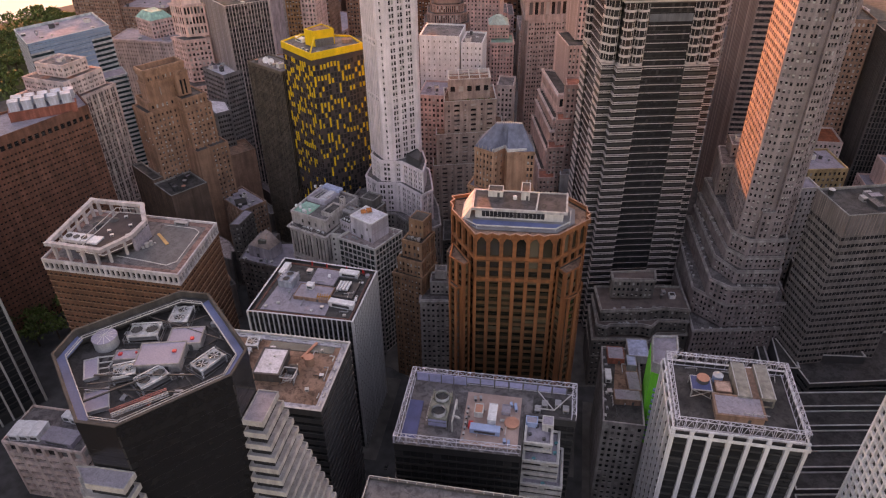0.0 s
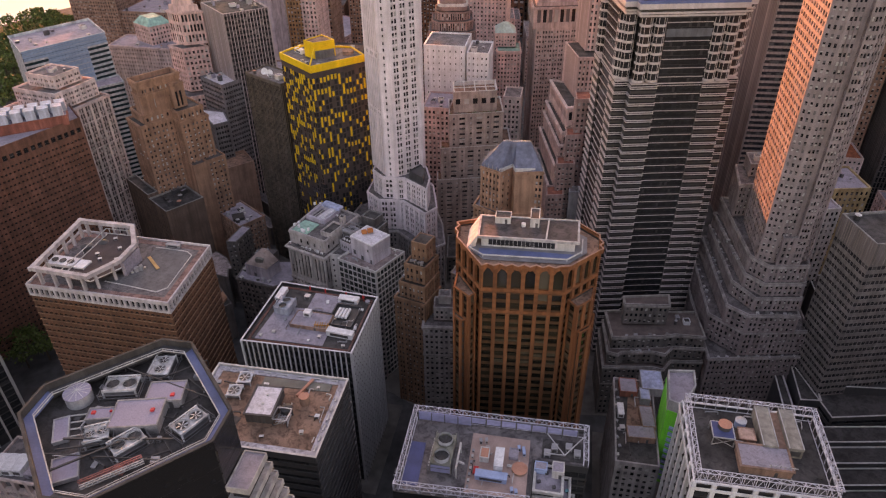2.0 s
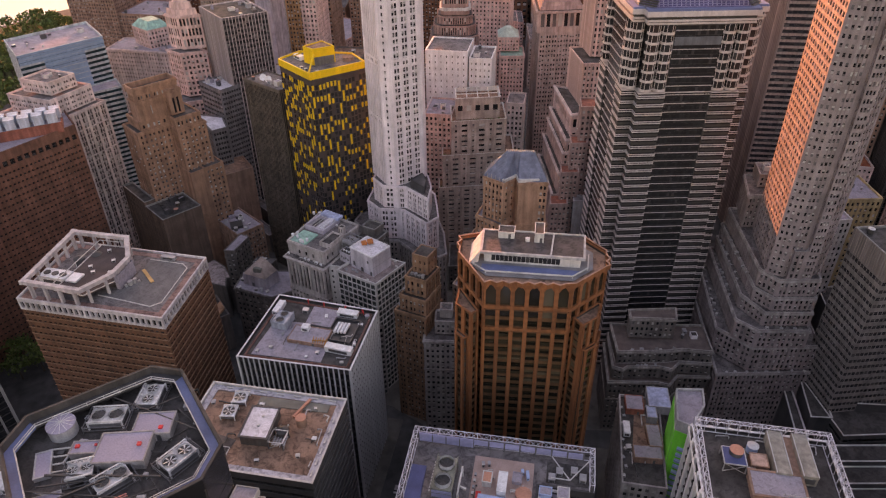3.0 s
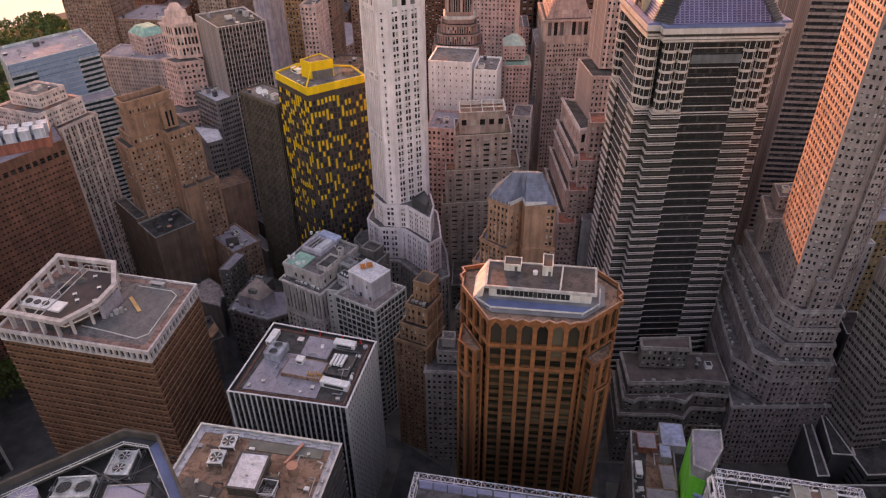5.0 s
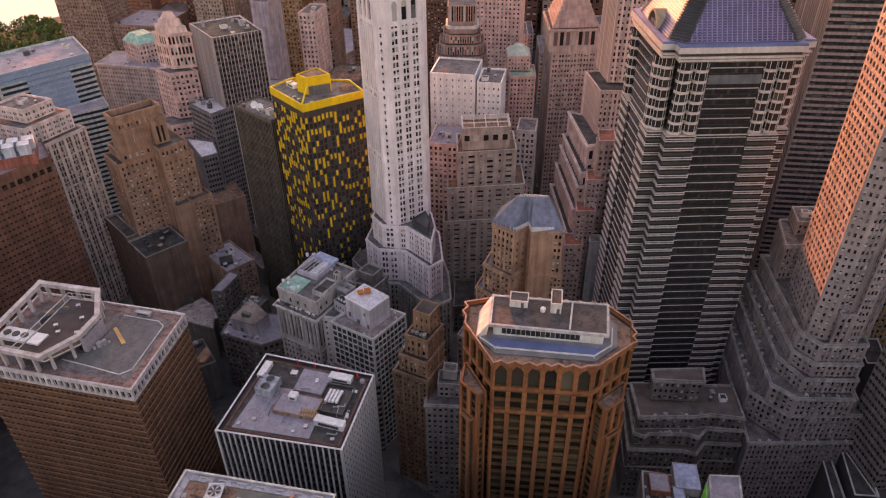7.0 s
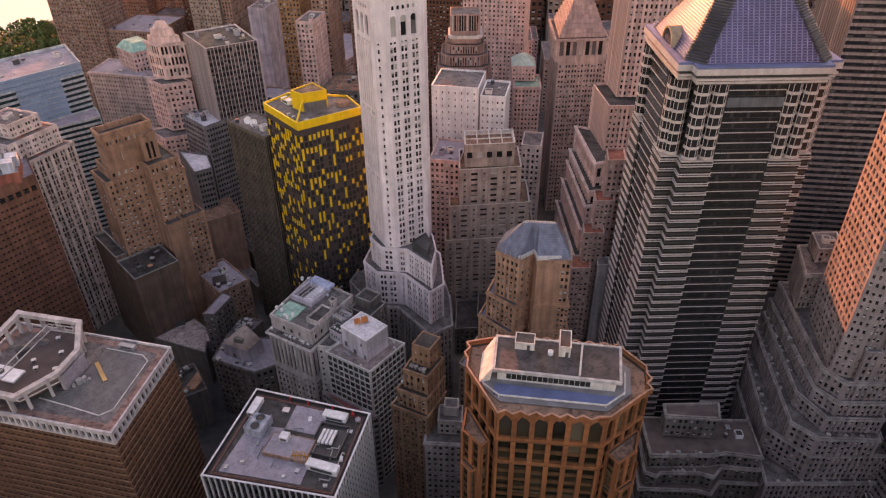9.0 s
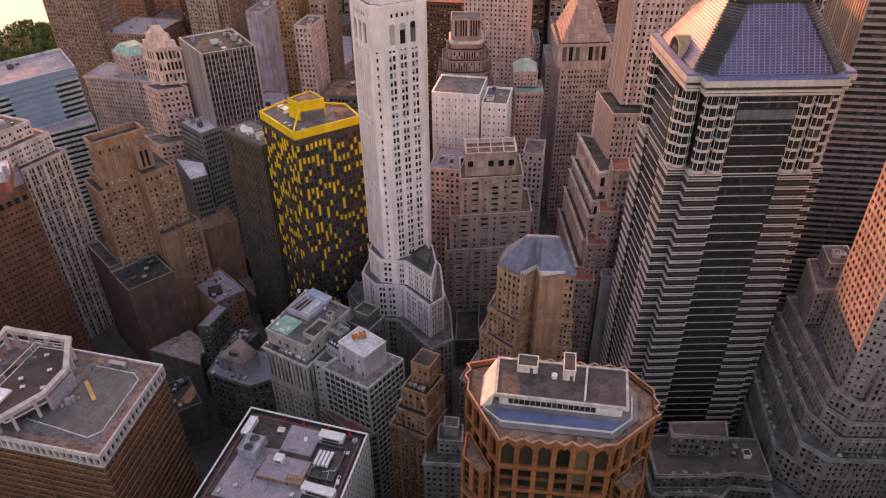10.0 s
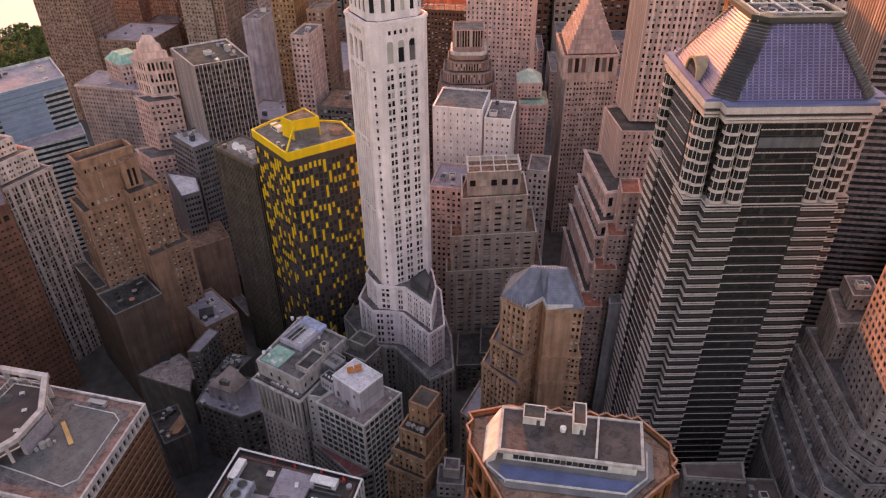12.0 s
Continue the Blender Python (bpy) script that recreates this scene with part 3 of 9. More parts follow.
# ---- the middle ground ----
building("office_building", "grey stone office building with a green copper roof patch", "office building",
         [([(-145.2, 311), (-121.5, 302.6), (-110.5, 335), (-136.5, 345.5)], 0, 56, S(3.6, ((1.3, 1.2),), 0.55, 0.4, 1.2, 0, 0.6, relief=0.25), {"corn": 0.5, "par": 0}), ([(-145.2, 311), (-121.5, 302.6), (-110.5, 335), (-136.5, 345.5)], 55.7, 76, S(17.5, ((1.3, 1.2),), 0.8, 0.8, 1.2, 0, 1.2, 0.1), {"corn": 1.2, "par": 0}), ([(-144.2, 313.6), (-121.4, 305.6), (-111, 334.6), (-136.4, 344.8)], 75.7, 84, S(7, ((1.4, 3.0),), 0.4, 0.5, 2.2), {"corn": 0.3, "par": 1.2})], masonry("ash_stone", (0.44, 0.4, 0.395)), GLASS, GRAVEL, cap=110)
DARK_OFFICE = glazing("grey_green_glass", (0.03, 0.036, 0.036), (0.06, 0.068, 0.068), (0.13, 0.14, 0.14), (0.5, 0.85), 0.1)
building("office_building", "grey office building with gridded glass walls", "office building",
         [([(-114.5, 302.6), (-91, 294), (-80.6, 314.7), (-103.1, 321.2)], 0, 76, S(3.6, ((2.5, 0.32),), 0.84, 0.45, 0.9, 0, 1.0, 0.1), {"par": 1.0})], OFF_WHITE, DARK_OFFICE, masonry("pinkish_roof", (0.25, 0.2, 0.2), 0.9, 0.0, 0.3, grime=0.4), cap=110, coping=OFF_WHITE)
OCH = S(3.4, ((1.0, 0.75), (1.0, 1.5)), 0.5, 0.5, relief=0.3)
building("brick_tower", "slim ochre brick tower stepping up to a small top", "tower",
         [([(-78.5, 281), (-62, 276.5), (-57, 293), (-73.5, 298)], 0, 72, OCH, {"corn": 0.2}), ([(-75.8, 282), (-62.2, 278.2), (-57.6, 293), (-71.4, 297)], 71.8, 81, OCH, {"corn": 0.2}), ([(-73.2, 283.6), (-62.4, 280.8), (-58, 293.2), (-69.8, 296.8)], 80.8, 91, OCH, {"corn": 0.2}),
          ([(-70.2, 288), (-62.4, 285.8), (-59.6, 294.2), (-67.6, 296.6)], 90.8, 101, S(3.4, ((0.8, 1.6),), 0.4), {"roof": TAR, "par": 0.3})],
         masonry("ochre_brick", (0.27, 0.155, 0.1), course=0.3), GLASS, TAR, cap=120)
building("office_building", "narrow grey stone office building with stepped roof", "office building",
         [(q_poly((-62.5, 272.5), (-46.7, 274.5), (-48, 288)), 0, 62, FINE, {"corn": 0.6}), (q_poly((-58, 278), (-47.8, 279), (-49, 288)), 62, 70, FINE), (q_poly((-56, 281), (-50, 281.5), (-50.6, 287)), 70, 75, None)], GREY_STONE, GLASS, GRAVEL, cap=120)
PEN = [(-42.1, 325), (-31.5, 319.4), (-26.3, 325.9), (-24.5, 320.7), (-15, 323.3), (-10.9, 323.4), (-14.5, 340), (-22, 347), (-40, 339)]
PEN_S = S(3.4, ((1.15, 1.2),), 0.54, 0.5, relief=0.2, belt=7)
PEN_SIDES = [PEN_S, S(3.4, ((0.9, 2.6),), 0.45, m=1.6), None, None, S(3.4, ((1.0, 0.7),), 0.56, m=0.6), PEN_S, PEN_S, PEN_S, PEN_S]
building("residential_tower", "tan brick tower with chamfered corners and a blue slate roof", "tower",
         [([(-49, 327), (-33.5, 316.2), (-26.5, 325.4), (-24.7, 320.2), (-14.9, 322.8), (-8.8, 322.9), (-12.5, 342), (-22, 350), (-46, 341)], 0, 88, PEN_SIDES, {"corn": 0.4}), ([(-45.6, 326), (-32.4, 317.8), (-26.4, 325.7), (-24.6, 320.5), (-15, 323), (-9.8, 323.1), (-13.4, 341), (-22, 348.6), (-43, 340)], 88, 102, PEN_SIDES, {"corn": 0.4}), (PEN, 102, 125, PEN_SIDES, {"par": 0.4, "corn": 0.4})], masonry("amber_brick", (0.42, 0.245, 0.165), course=0.3), GLASS, SLATE, cap=120)
building("office_building", "sooty low stone office building with balustraded setbacks", "office building",
         [([(30.6, 294), (55.7, 299), (62, 301.4), (76.8, 301.8), (74.3, 322), (27.4, 315)], 0, 50, FINE, {"corn": 0.5}), ([(27.6, 288), (52, 291.6), (57.5, 290.6), (62, 298), (78, 300), (75.2, 324), (25.6, 317)], 0, 35, FINE, {"corn": 0.5}), ([(29, 290.6), (34, 289.4), (36, 291.6), (52, 294.4), (57.6, 293.4), (62, 299.6), (77.4, 301), (74.8, 323.2), (26.6, 316)], 35, 43, FINE, {"corn": 0.4}), ([(35.5, 305.3), (57.8, 308), (58.2, 317.1), (35, 312)], 50, 63, FINE, {"corn": 0.5})], DARK_STONE, GLASS, masonry("brown_dust_roof", (0.13, 0.1, 0.095), 0.9, 0.0, 0.4), cap=120, coping=masonry("dim_stone", (0.3, 0.275, 0.265)))

# tall stone tower with a stepped base
ORG_L = S(3.5, ((2.0, 1.5),), 0.58, 0.35, 1.4)
ORG_F = S(3.5, ((1.1, 0.5), (1.1, 0.5), (1.1, 2.0)), 0.46, 0.4, 1.0, relief=0.3, belt=9)
ORG_S = S(3.5, ((1.15, 0.85), (1.15, 1.25)), 0.54, 0.5, relief=0.36)
LILAC_STONE = masonry("lilac_stone", (0.265, 0.22, 0.225), streak=0.25)
ORG_T = [([(79, 295), (125.5, 304.5), (125.5, 377), (74.5, 368)], 0, 42, ORG_S, {"corn": 0.4}),
         ([(78, 312), (93.2, 299.6), (124.8, 305.8), (124, 376), (76, 366)], 42, 57.5, ORG_S, {"corn": 0.3}),
         ([(84, 306), (93.4, 299.4), (117, 303), (118, 375), (79.5, 368)], 57.2, 68.5, ORG_S, {"corn": 0.5}),
         ([(86, 316), (95, 303), (117, 306.4), (118, 375), (81.9, 368)], 68.2, 76.5, ORG_S, {"corn": 0.3}),
         ([(90, 312), (97.6, 304.8), (116.8, 308.2), (117.5, 375), (83, 369)], 76.2, 84, ORG_S, {"corn": 0.4}),
         ([(90.5, 314), (98, 306), (116.4, 309.4), (117.2, 374), (84.8, 369.5)], 83.7, 93.5, ORG_S, {"corn": 0.3}),
         ([(87.5, 350), (104, 354), (104, 377), (89, 373)], 93.2, 112, ORG_S, {"corn": 0.3}), ([(93, 360), (104, 362), (104, 376), (93, 373.6)], 111.7, 119, ORG_S),
         ([(92.5, 311), (99, 309), (112, 311), (117.5, 315), (117, 348), (92.5, 346)], 93.2, 238, [S(3.5, ((1.1, 1.3),), 0.5, 0.4, 1.0), ORG_F, ORG_F, ORG_S, None, ORG_L], {"par": 2}),
         ([(100.5, 306.8), (106.5, 307.6), (106.5, 313), (100.5, 313)], 93.2, 109, ORG_S), ([(106.6, 307.8), (111.6, 308.8), (111.6, 314), (106.6, 314)], 93.2, 214, S(3.5, ((1.1, 0.4),), 0.55, 0.4, 0.7))]
building("stone_tower", "tall grey stone tower rising from stepped setbacks", "tower", ORG_T, LILAC_STONE, GLASS, GRAVEL, cap=200, coping=GREY_STONE)
UNIT_PALE = masonry("pale_mullion", (0.2, 0.18, 0.175), 0.5)
DIM_GLASS = glazing("dim_glass", (0.025, 0.025, 0.03), (0.045, 0.043, 0.047), (0.1, 0.095, 0.095), (0.5, 0.85), 0.08)
GB = q_poly((129.4, 286.3), (170, 298), (163, 322))
GB_S = S(3.9, ((1.75, 0.22),), 0.5, 0.22, 0.3, 0, 0.3, 0.45)
glass_block = building("glass_block", "dark glass office block with pale spandrel bands and a finned top", "office building",
         [(GB, 0, 111, GB_S, {"par": 0}), (GB, 110.8, 122, None, {"par": 1.2, "roof": TAR})], UNIT_PALE, DIM_GLASS, TAR, cap=200, coping=CONCRETE)
fin = masonry("finned_screen", (0.3, 0.24, 0.23), 0.5)
for p, q in ((GB[0], GB[1]), (GB[3], GB[0])):
    k = round(math.dist(p, q) / 1.5)
    for i in range(k + 1):
        f = i / k
        block("fin", fin, glass_block, p[0] + (q[0] - p[0]) * f, p[1] + (q[1] - p[1]) * f, 116.4, 0.3, 0.5, 10.4, math.atan2(q[1] - p[1], q[0] - p[0]))
building("office_building", "narrow white brick office slab with small windows", "office building",
         [(q_poly((128, 364), (147, 370), (144, 382)), 0, 92, PUNCH)], OFF_WHITE, GLASS, LILAC_ROOF, cap=60)
building("office_building", "low building with an ochre parapet and plant on its roof", "office building",
         [(q_poly((139, 384), (167, 390), (162, 416)), 0, 95, PUNCH)], masonry("ochre_paint", (0.42, 0.31, 0.17)), GLASS, LILAC_ROOF, cap=30)
building("office_block", "dark low office block with pale-edged stepped roofs", "office building",
         [(q_poly((133, 272), (215, 290), (205, 325)), 0, 34, S(3.8, ((3, 0.2),), 0.5, 0.3, style="bands", out=0.02))], DARK_METAL, BLACK_GLASS, TAR, cap=30, coping=OFF_WHITE)
for i in range(7):
    building("low_building", "long low dark roof terrace with a thin pale edge", "office building", [([(118, 258 - 10 * i), (236, 279 - 10 * i), (236, 288.6 - 10 * i), (118, 267.6 - 10 * i)], 0, 30 - 2.6 * i, None, {"par": 0.4})], DARK_METAL, BLACK_GLASS, TAR, cap=0, coping=OFF_WHITE)
for poly, z in (([(121, 281), (131, 282), (130.3, 317.7), (122.2, 316.3)], 34.5), ([(114.2, 272), (119.6, 273), (119.2, 307), (115, 306)], 29), ([(143, 290), (164, 292), (162, 304), (142, 300)], 38), ([(144, 356), (154, 358), (155, 377), (144, 375)], 44)):
    building("low_building", "low dark roof block with a pale metal edge", "office building", [(poly, 0, z, None, {"par": 0.6})], DARK_METAL, BLACK_GLASS, TAR, cap=0, coping=OFF_WHITE)
building("office_tower", "dark tower with salmon stone piers and pale floor bands", "tower",
         [(q_poly((118, 545), (121, 490), (185, 494)), 0, 250, [S(3.9, ((1.7, 1.6),), 0.6, 0.5, 1, 0, 2, 0.2, style="ribs", out=0.6), S(3.9, ((2.8, 0.2),), 0.55, 0.4, 0.8, style="bands", out=0.05)])], masonry("salmon_stone", (0.36, 0.27, 0.25)), DIM_GLASS, TAR, cap=120)
building("brick_tower", "brown brick tower with small windows", "tower", [(span(172, 192, 480, 520), 0, 155, PUNCH)], BROWN_BRICK, GLASS, TAR, cap=40)
building("office_tower", "dark tower with fine vertical ribs", "tower", [(span(196, 260, 455, 500), 0, 150, S(3.9, ((1.6, 0.5),), 0.85, 0.4, 0.8, 0, 2, 0.05, style="ribs", out=0.3))], masonry("smoke_rib", (0.13, 0.12, 0.12), 0.5), BLACK_GLASS, TAR, cap=40)
building("stone_building", "stepped pink stone building with a pale roof box", "office building", [(span(196, 240, 420, 445), 0, 66, PUNCH), (span(202, 230, 424, 440), 66, 82, None)], PINK_STONE, GLASS, LILAC_ROOF, cap=20)
building("stone_building", "stone building with a curved red tile roof", "office building", [(span(160, 186, 455, 480), 0, 82, PUNCH)], PALE_STONE, GLASS, masonry("red_tiles", (0.4, 0.12, 0.06), course=0.4), cap=20)

# ---- the banded tower with the hipped roof ----
PY = (42.2, 367.8, 12.4)


def py_at(x, y):
    c, s = math.cos(radians(PY[2])), math.sin(radians(PY[2]))
    return PY[0] + c * x - s * y, PY[1] + s * x + c * y


def mirrored(quarter):
    """A closed outline from its front left quarter, counter-clockwise."""
    front = list(quarter) + [(-x, y) for x, y in reversed(quarter)]
    return front + [(-x, -y) for x, y in front]


def py_line(pts, z=None):
    return [py_at(*p) if z is None else (*py_at(*p), z) for p in pts]


def py_cut(w, d, cut):
    """The outline of a rectangle with cut corners."""
    return py_line(mirrored([(-w, -d + cut), (-w + cut, -d)]))


def py_cross(grow):
    """The notched outline of the eaves, moved outwards."""
    return inset(py_line(mirrored([(-28.5, -22.2), (-23.4, -22.2), (-23.4, -27.2)])), -grow)


def open_offset(pts, by):
    """A line of points moved to its right by that many metres."""
    out = []
    for j, b in enumerate(pts):
        dirs = []
        for p, q in ((j - 1, j), (j, j + 1)):
            if 0 <= p and q < len(pts):
                v = Vector((pts[q][0] - pts[p][0], pts[q][1] - pts[p][1])).normalized()
                dirs.append(Vector((v.y, -v.x)))
        s = dirs[0] + dirs[-1]
        s = s / (s.length_squared / 2)
        out.append((b[0] + s.x * by, b[1] + s.y * by))
    return out


PY_C = py_at(0, 0)
CORNER = [(-29.3, -10.5), (-29.3, -22), (-23, -22), (-23, -27), (-10.5, -27)]
SHAFT = py_line(mirrored([(-28.4, -10.5), (-29.2, -10.6), (-29.2, -21.9), (-22.9, -21.9), (-22.9, -26.9), (-10.6, -26.9), (-10.5, -26.1)]))
UPPER = py_line(mirrored([(-28.2, -10.5), (-27.4, -10.6), (-27.4, -19.8), (-20.8, -19.8), (-20.8, -24.8), (-10.6, -24.8), (-10.5, -26.0)]))
tower = thing("office_tower", "tall banded granite and black glass tower with a hipped lilac roof", "tower", *PY_C, 0)
granite = masonry("pale_granite", (0.54, 0.48, 0.47), 0.6, 0.15, 0.12)
PY_GLASS = S(4.15, ((2.4, 0.08),), 0.66, 0.2, 0.2, 0, 0.5, 0.33, style="bands")
PY_LINE = S(4.15, ((1.15, 0.05),), 0.95, 0.2, 0.2, 0, 0.5, 0.05, style="bands")
panes = []
base = BASE[tower]
for outline, z0, z1 in ((SHAFT, 0, 166.2), (UPPER, 166.2, 196.5)):
    k = len(outline)
    for j in range(k):
        long_side = math.dist(outline[j], outline[(j + 1) % k]) > 15
        facade(None, panes, [], outline[j], outline[(j + 1) % k], z0, z1, PY_LINE if long_side else PY_GLASS, True)
    g = Geo()
    g.prism(inset(outline, 0.26), z0, z1, False)
    part("wall", g, BLACK_METAL, tower)
glaze(tower, panes, BLACK_GLASS, 420)
# floor bands: a pair of pale courses round the corners, a toothed line across the middle of each side
corners = []
for sx, sy in ((1, 1), (-1, 1), (-1, -1), (1, -1)):
    line = [(x * sx, y * sy) for x, y in CORNER]
    if sx * sy < 0:
        line.reverse()
    g = Geo()
    g.sweep([[(*q, z) for q in py_line(open_offset(line, o))] for o, z in ((-0.5, 0), (0.12, 0), (0.12, 0.3), (-0.36, 0.32), (-0.36, 0.9), (0.08, 0.92), (0.08, 1.24), (-0.5, 1.24))][::-1], False)
    corners.append(mesh_of("floor_band", g, granite, (base[0], base[1], 0)))
lines = []
for side in range(4):
    half, depth = (10.4, 26.1) if side % 2 == 0 else (10.4, 28.5)
    n = 18
    low, high, step = [], [], 2 * half / n
    for i in range(n):
        x = -half + i * step
        low += [(x, 0), (x + step, 0)]
        high += [(x, 0.3), (x + step * 0.62, 0.3), (x + step * 0.62, 0.14), (x + step, 0.14)]
    ring2 = [(-half, 0), (half, 0)] + [q for q in reversed(high)]
    c4, s4 = ((1, 0), (0, 1), (-1, 0), (0, -1))[side]
    g = Geo()
    fr = [(*py_at(c4 * x + s4 * depth, s4 * x - c4 * depth), z) for x, z in ring2]
    bk = [(*py_at(c4 * x + s4 * (depth - 0.3), s4 * x - c4 * (depth - 0.3)), z) for x, z in ring2]
    g.sweep([[p, q] for p, q in zip(fr, bk)], False)
    lines.append(mesh_of("floor_line", g, granite, (base[0], base[1], 0)))
for i in range(47):
    z = 2.0 + i * 4.15
    if z < 165:
        for me in corners:
            o = new("floor_band", me)
            o.parent, o.location = tower, (0, 0, z)
    for me in lines:
        o = new("floor_line", me)
        o.parent, o.location = tower, (0, 0, z + 1.0)
g = Geo()
g.prism(inset(SHAFT, 0.05), 165.9, 166.3)
part("setback_roof", g, granite, tower)
g = Geo()
g.rbox(*py_at(0, -26.05), 20.6, 0.3, 187.6, 191.2, PY[2])
part("louvre", g, masonry("louvre_blue_grey", (0.13, 0.145, 0.17), 0.45), tower, "blue-grey louvred storey")
# round bays at the corners of the top seven floors
bay_band, bay_glass = Geo(), Geo()
oct_pts = [(2.85 * math.cos(radians(a)), 2.85 * math.sin(radians(a))) for a in (172, 208, 244, 296, 332, 368)]
bay_band.sweep([[(x * f, y * f, z) for x, y in oct_pts] for f, z in ((0.8, 0.0), (1.02, 0.35), (1.05, 0.35), (1.05, 0.8), (0.98, 0.82), (0.98, 1.0), (1.04, 1.02), (1.04, 1.4), (0.8, 1.4))][::-1], False)
bay_glass.prism([(x * 0.94, y * 0.94) for x, y in oct_pts], 1.3, 4.5, False)
bay_bar = Geo()
bay_bar.box(-0.1, 0.1, -0.1, 0.1, 1.3, 4.5)
bay_meshes = [mesh_of(nm, gg, mt, (0, 0, 0)) for nm, gg, mt in (("bay_band", bay_band, granite), ("bay_window", bay_glass, BLACK_GLASS[0]))]
bar_mesh = mesh_of("bay_mullion", bay_bar, granite, (0, 0, 0))
spots = [(x, -24.6, 0) for x in (-19.4, -13.3, 13.3, 19.4)] + [(-25.2, -19.6, 0), (25.2, -19.6, 0), (-27.2, -17.4, 270), (-27.2, 17.4, 270), (-20.7, 22.2, 270), (27.2, -17.4, 90), (27.2, 17.4, 90)]
for x, y, rot in spots:
    px, py = py_at(x, y)
    turn = radians(PY[2] + rot)
    for i in range(7):
        z = 166.6 + i * 4.25
        for me in bay_meshes:
            o = new(me.name, me)
            o.parent = tower
            o.location, o.rotation_euler = (px - base[0], py - base[1], z), (0, 0, turn)
        for bx, by in oct_pts[1:-1]:
            o = new("bay_mullion", bar_mesh)
            o.parent = tower
            o.location = (px - base[0] + 0.96 * (bx * math.cos(turn) - by * math.sin(turn)), py - base[1] + 0.96 * (bx * math.sin(turn) + by * math.cos(turn)), z)
for grow, z0, z1, nm in ((-0.6, 196.2, 196.9, "frieze"), (0.0, 196.9, 197.7, "cornice"), (-0.5, 197.7, 198.2, "frieze"), (0.5, 198.2, 199.0, "cornice"), (-0.3, 199.0, 200.4, "frieze"), (1.0, 200.4, 202.6, "cornice")):
    g = Geo()
    g.prism(py_cross(grow), z0, z1, True, True)
    part(nm, g, granite if nm == "cornice" else BLACK_METAL, tower)
g = Geo()
g.ring(py_cross(0.7), py_cross(-1.6), 202.6, 203.5)
part("gutter", g, BLUE_TRIM, tower, "blue lead gutter")
PY_ROOF = masonry("lilac_standing_seam", (0.1, 0.09, 0.19), 0.42, 0.1, 0.15, 0.1, 0.0, 0.75)
W0, D0, C0, W1, D1, C1, ZR0, ZR1 = 26.4, 25.4, 5.0, 14.0, 12.8, 4.0, 202.9, 224.2


def roof_at(f, grow=0.0):
    e = 1 - f
    return py_cut(W0 * e + W1 * f + grow, D0 * e + D1 * f + grow, C0 * e + C1 * f)


g = Geo()
g.prism(roof_at(0), ZR0, ZR1, True, False, roof_at(1))
part("roof", g, PY_ROOF, tower, "lilac metal hipped roof")
seam = masonry("lilac_seam", (0.3, 0.28, 0.42), 0.42, 0.1, 0.1, 0.1, 0.0, 0.6)
for i in range(1, 25):
    f = i / 25
    z = ZR0 + (ZR1 - ZR0) * f
    g = Geo()
    g.ring(roof_at(f, 0.16), roof_at(f, -0.4), z - 0.1, z + 0.1)
    part("roof_seam", g, seam, tower)
g = Geo()
for i in range(23):
    for j in range(1, 25):
        f = (j + 0.5) / 25
        w, d, z = W0 + (W1 - W0) * f, D0 + (D1 - D0) * f, ZR0 + (ZR1 - ZR0) * f
        x = (i - 11) * 1.9
        if abs(x) < w - 5.4:
            g.rbox(*py_at(x, -d), 0.3, 0.36, z - 0.26, z + 0.26, PY[2])
part("roof_clips", g, masonry("pale_clip", (0.42, 0.4, 0.54), 0.45), tower, "", "stuff")
# dark stepped courses over the cut corners
hip_mat = masonry("hip_grey", (0.045, 0.05, 0.048), 0.5, 0.1, 0.2)
for sx in (-1, 1):
    for sy in (-1, 1):
        for i in range(26):
            f = i / 26
            e = 1 - f
            w, d, c0, z = W0 * e + W1 * f, D0 * e + D1 * f, C0 * e + C1 * f, ZR0 + (ZR1 - ZR0) * f
            r = [(sx * (w + 0.35), sy * (d - c0 - 1.0)), (sx * (w + 0.35), sy * (d - c0)), (sx * (w - c0), sy * (d + 0.35)), (sx * (w - c0 - 1.0), sy * (d + 0.35)), (sx * (w - c0 - 1.0), sy * (d - c0 - 1.0))][::int(-sx * sy)]
            g = Geo()
            g.prism(py_line(r), z + 0.1, z + 0.62, True, True)
            part("hip_course", g, hip_mat, tower)
# arched dormer on the side roof
g = Geo()
arc = [(math.cos(math.pi * i / 14), math.sin(math.pi * i / 14)) for i in range(15)]
ox = -27.4
g.sweep([[(*py_at(x, p * r), 203.2 + q * r) for p, q in arc] for x, r in ((ox, 6.4), (ox, 5.6), (ox + 6.5, 5.6), (ox + 6.5, 6.4))], False)
part("dormer_arch", g, masonry("buff_arch", (0.45, 0.33, 0.22), 0.7), tower, "buff arched dormer hood")
g = Geo()
g.face(*[(*py_at(ox + 0.6, p * 5.6), 203.2 + q * 5.6) for p, q in arc])
part("dormer_window", g, BLACK_GLASS[0], tower)
for grow, z0, z1 in ((0.4, 224.2, 225.0), (1.3, 225.0, 226.4)):
    g = Geo()
    g.ring(py_cut(14.0 + grow, 12.8 + grow, 4.0), py_cut(12.4, 11.2, 3.6), z0, z1)
    part("roof_kerb", g, hip_mat, tower)
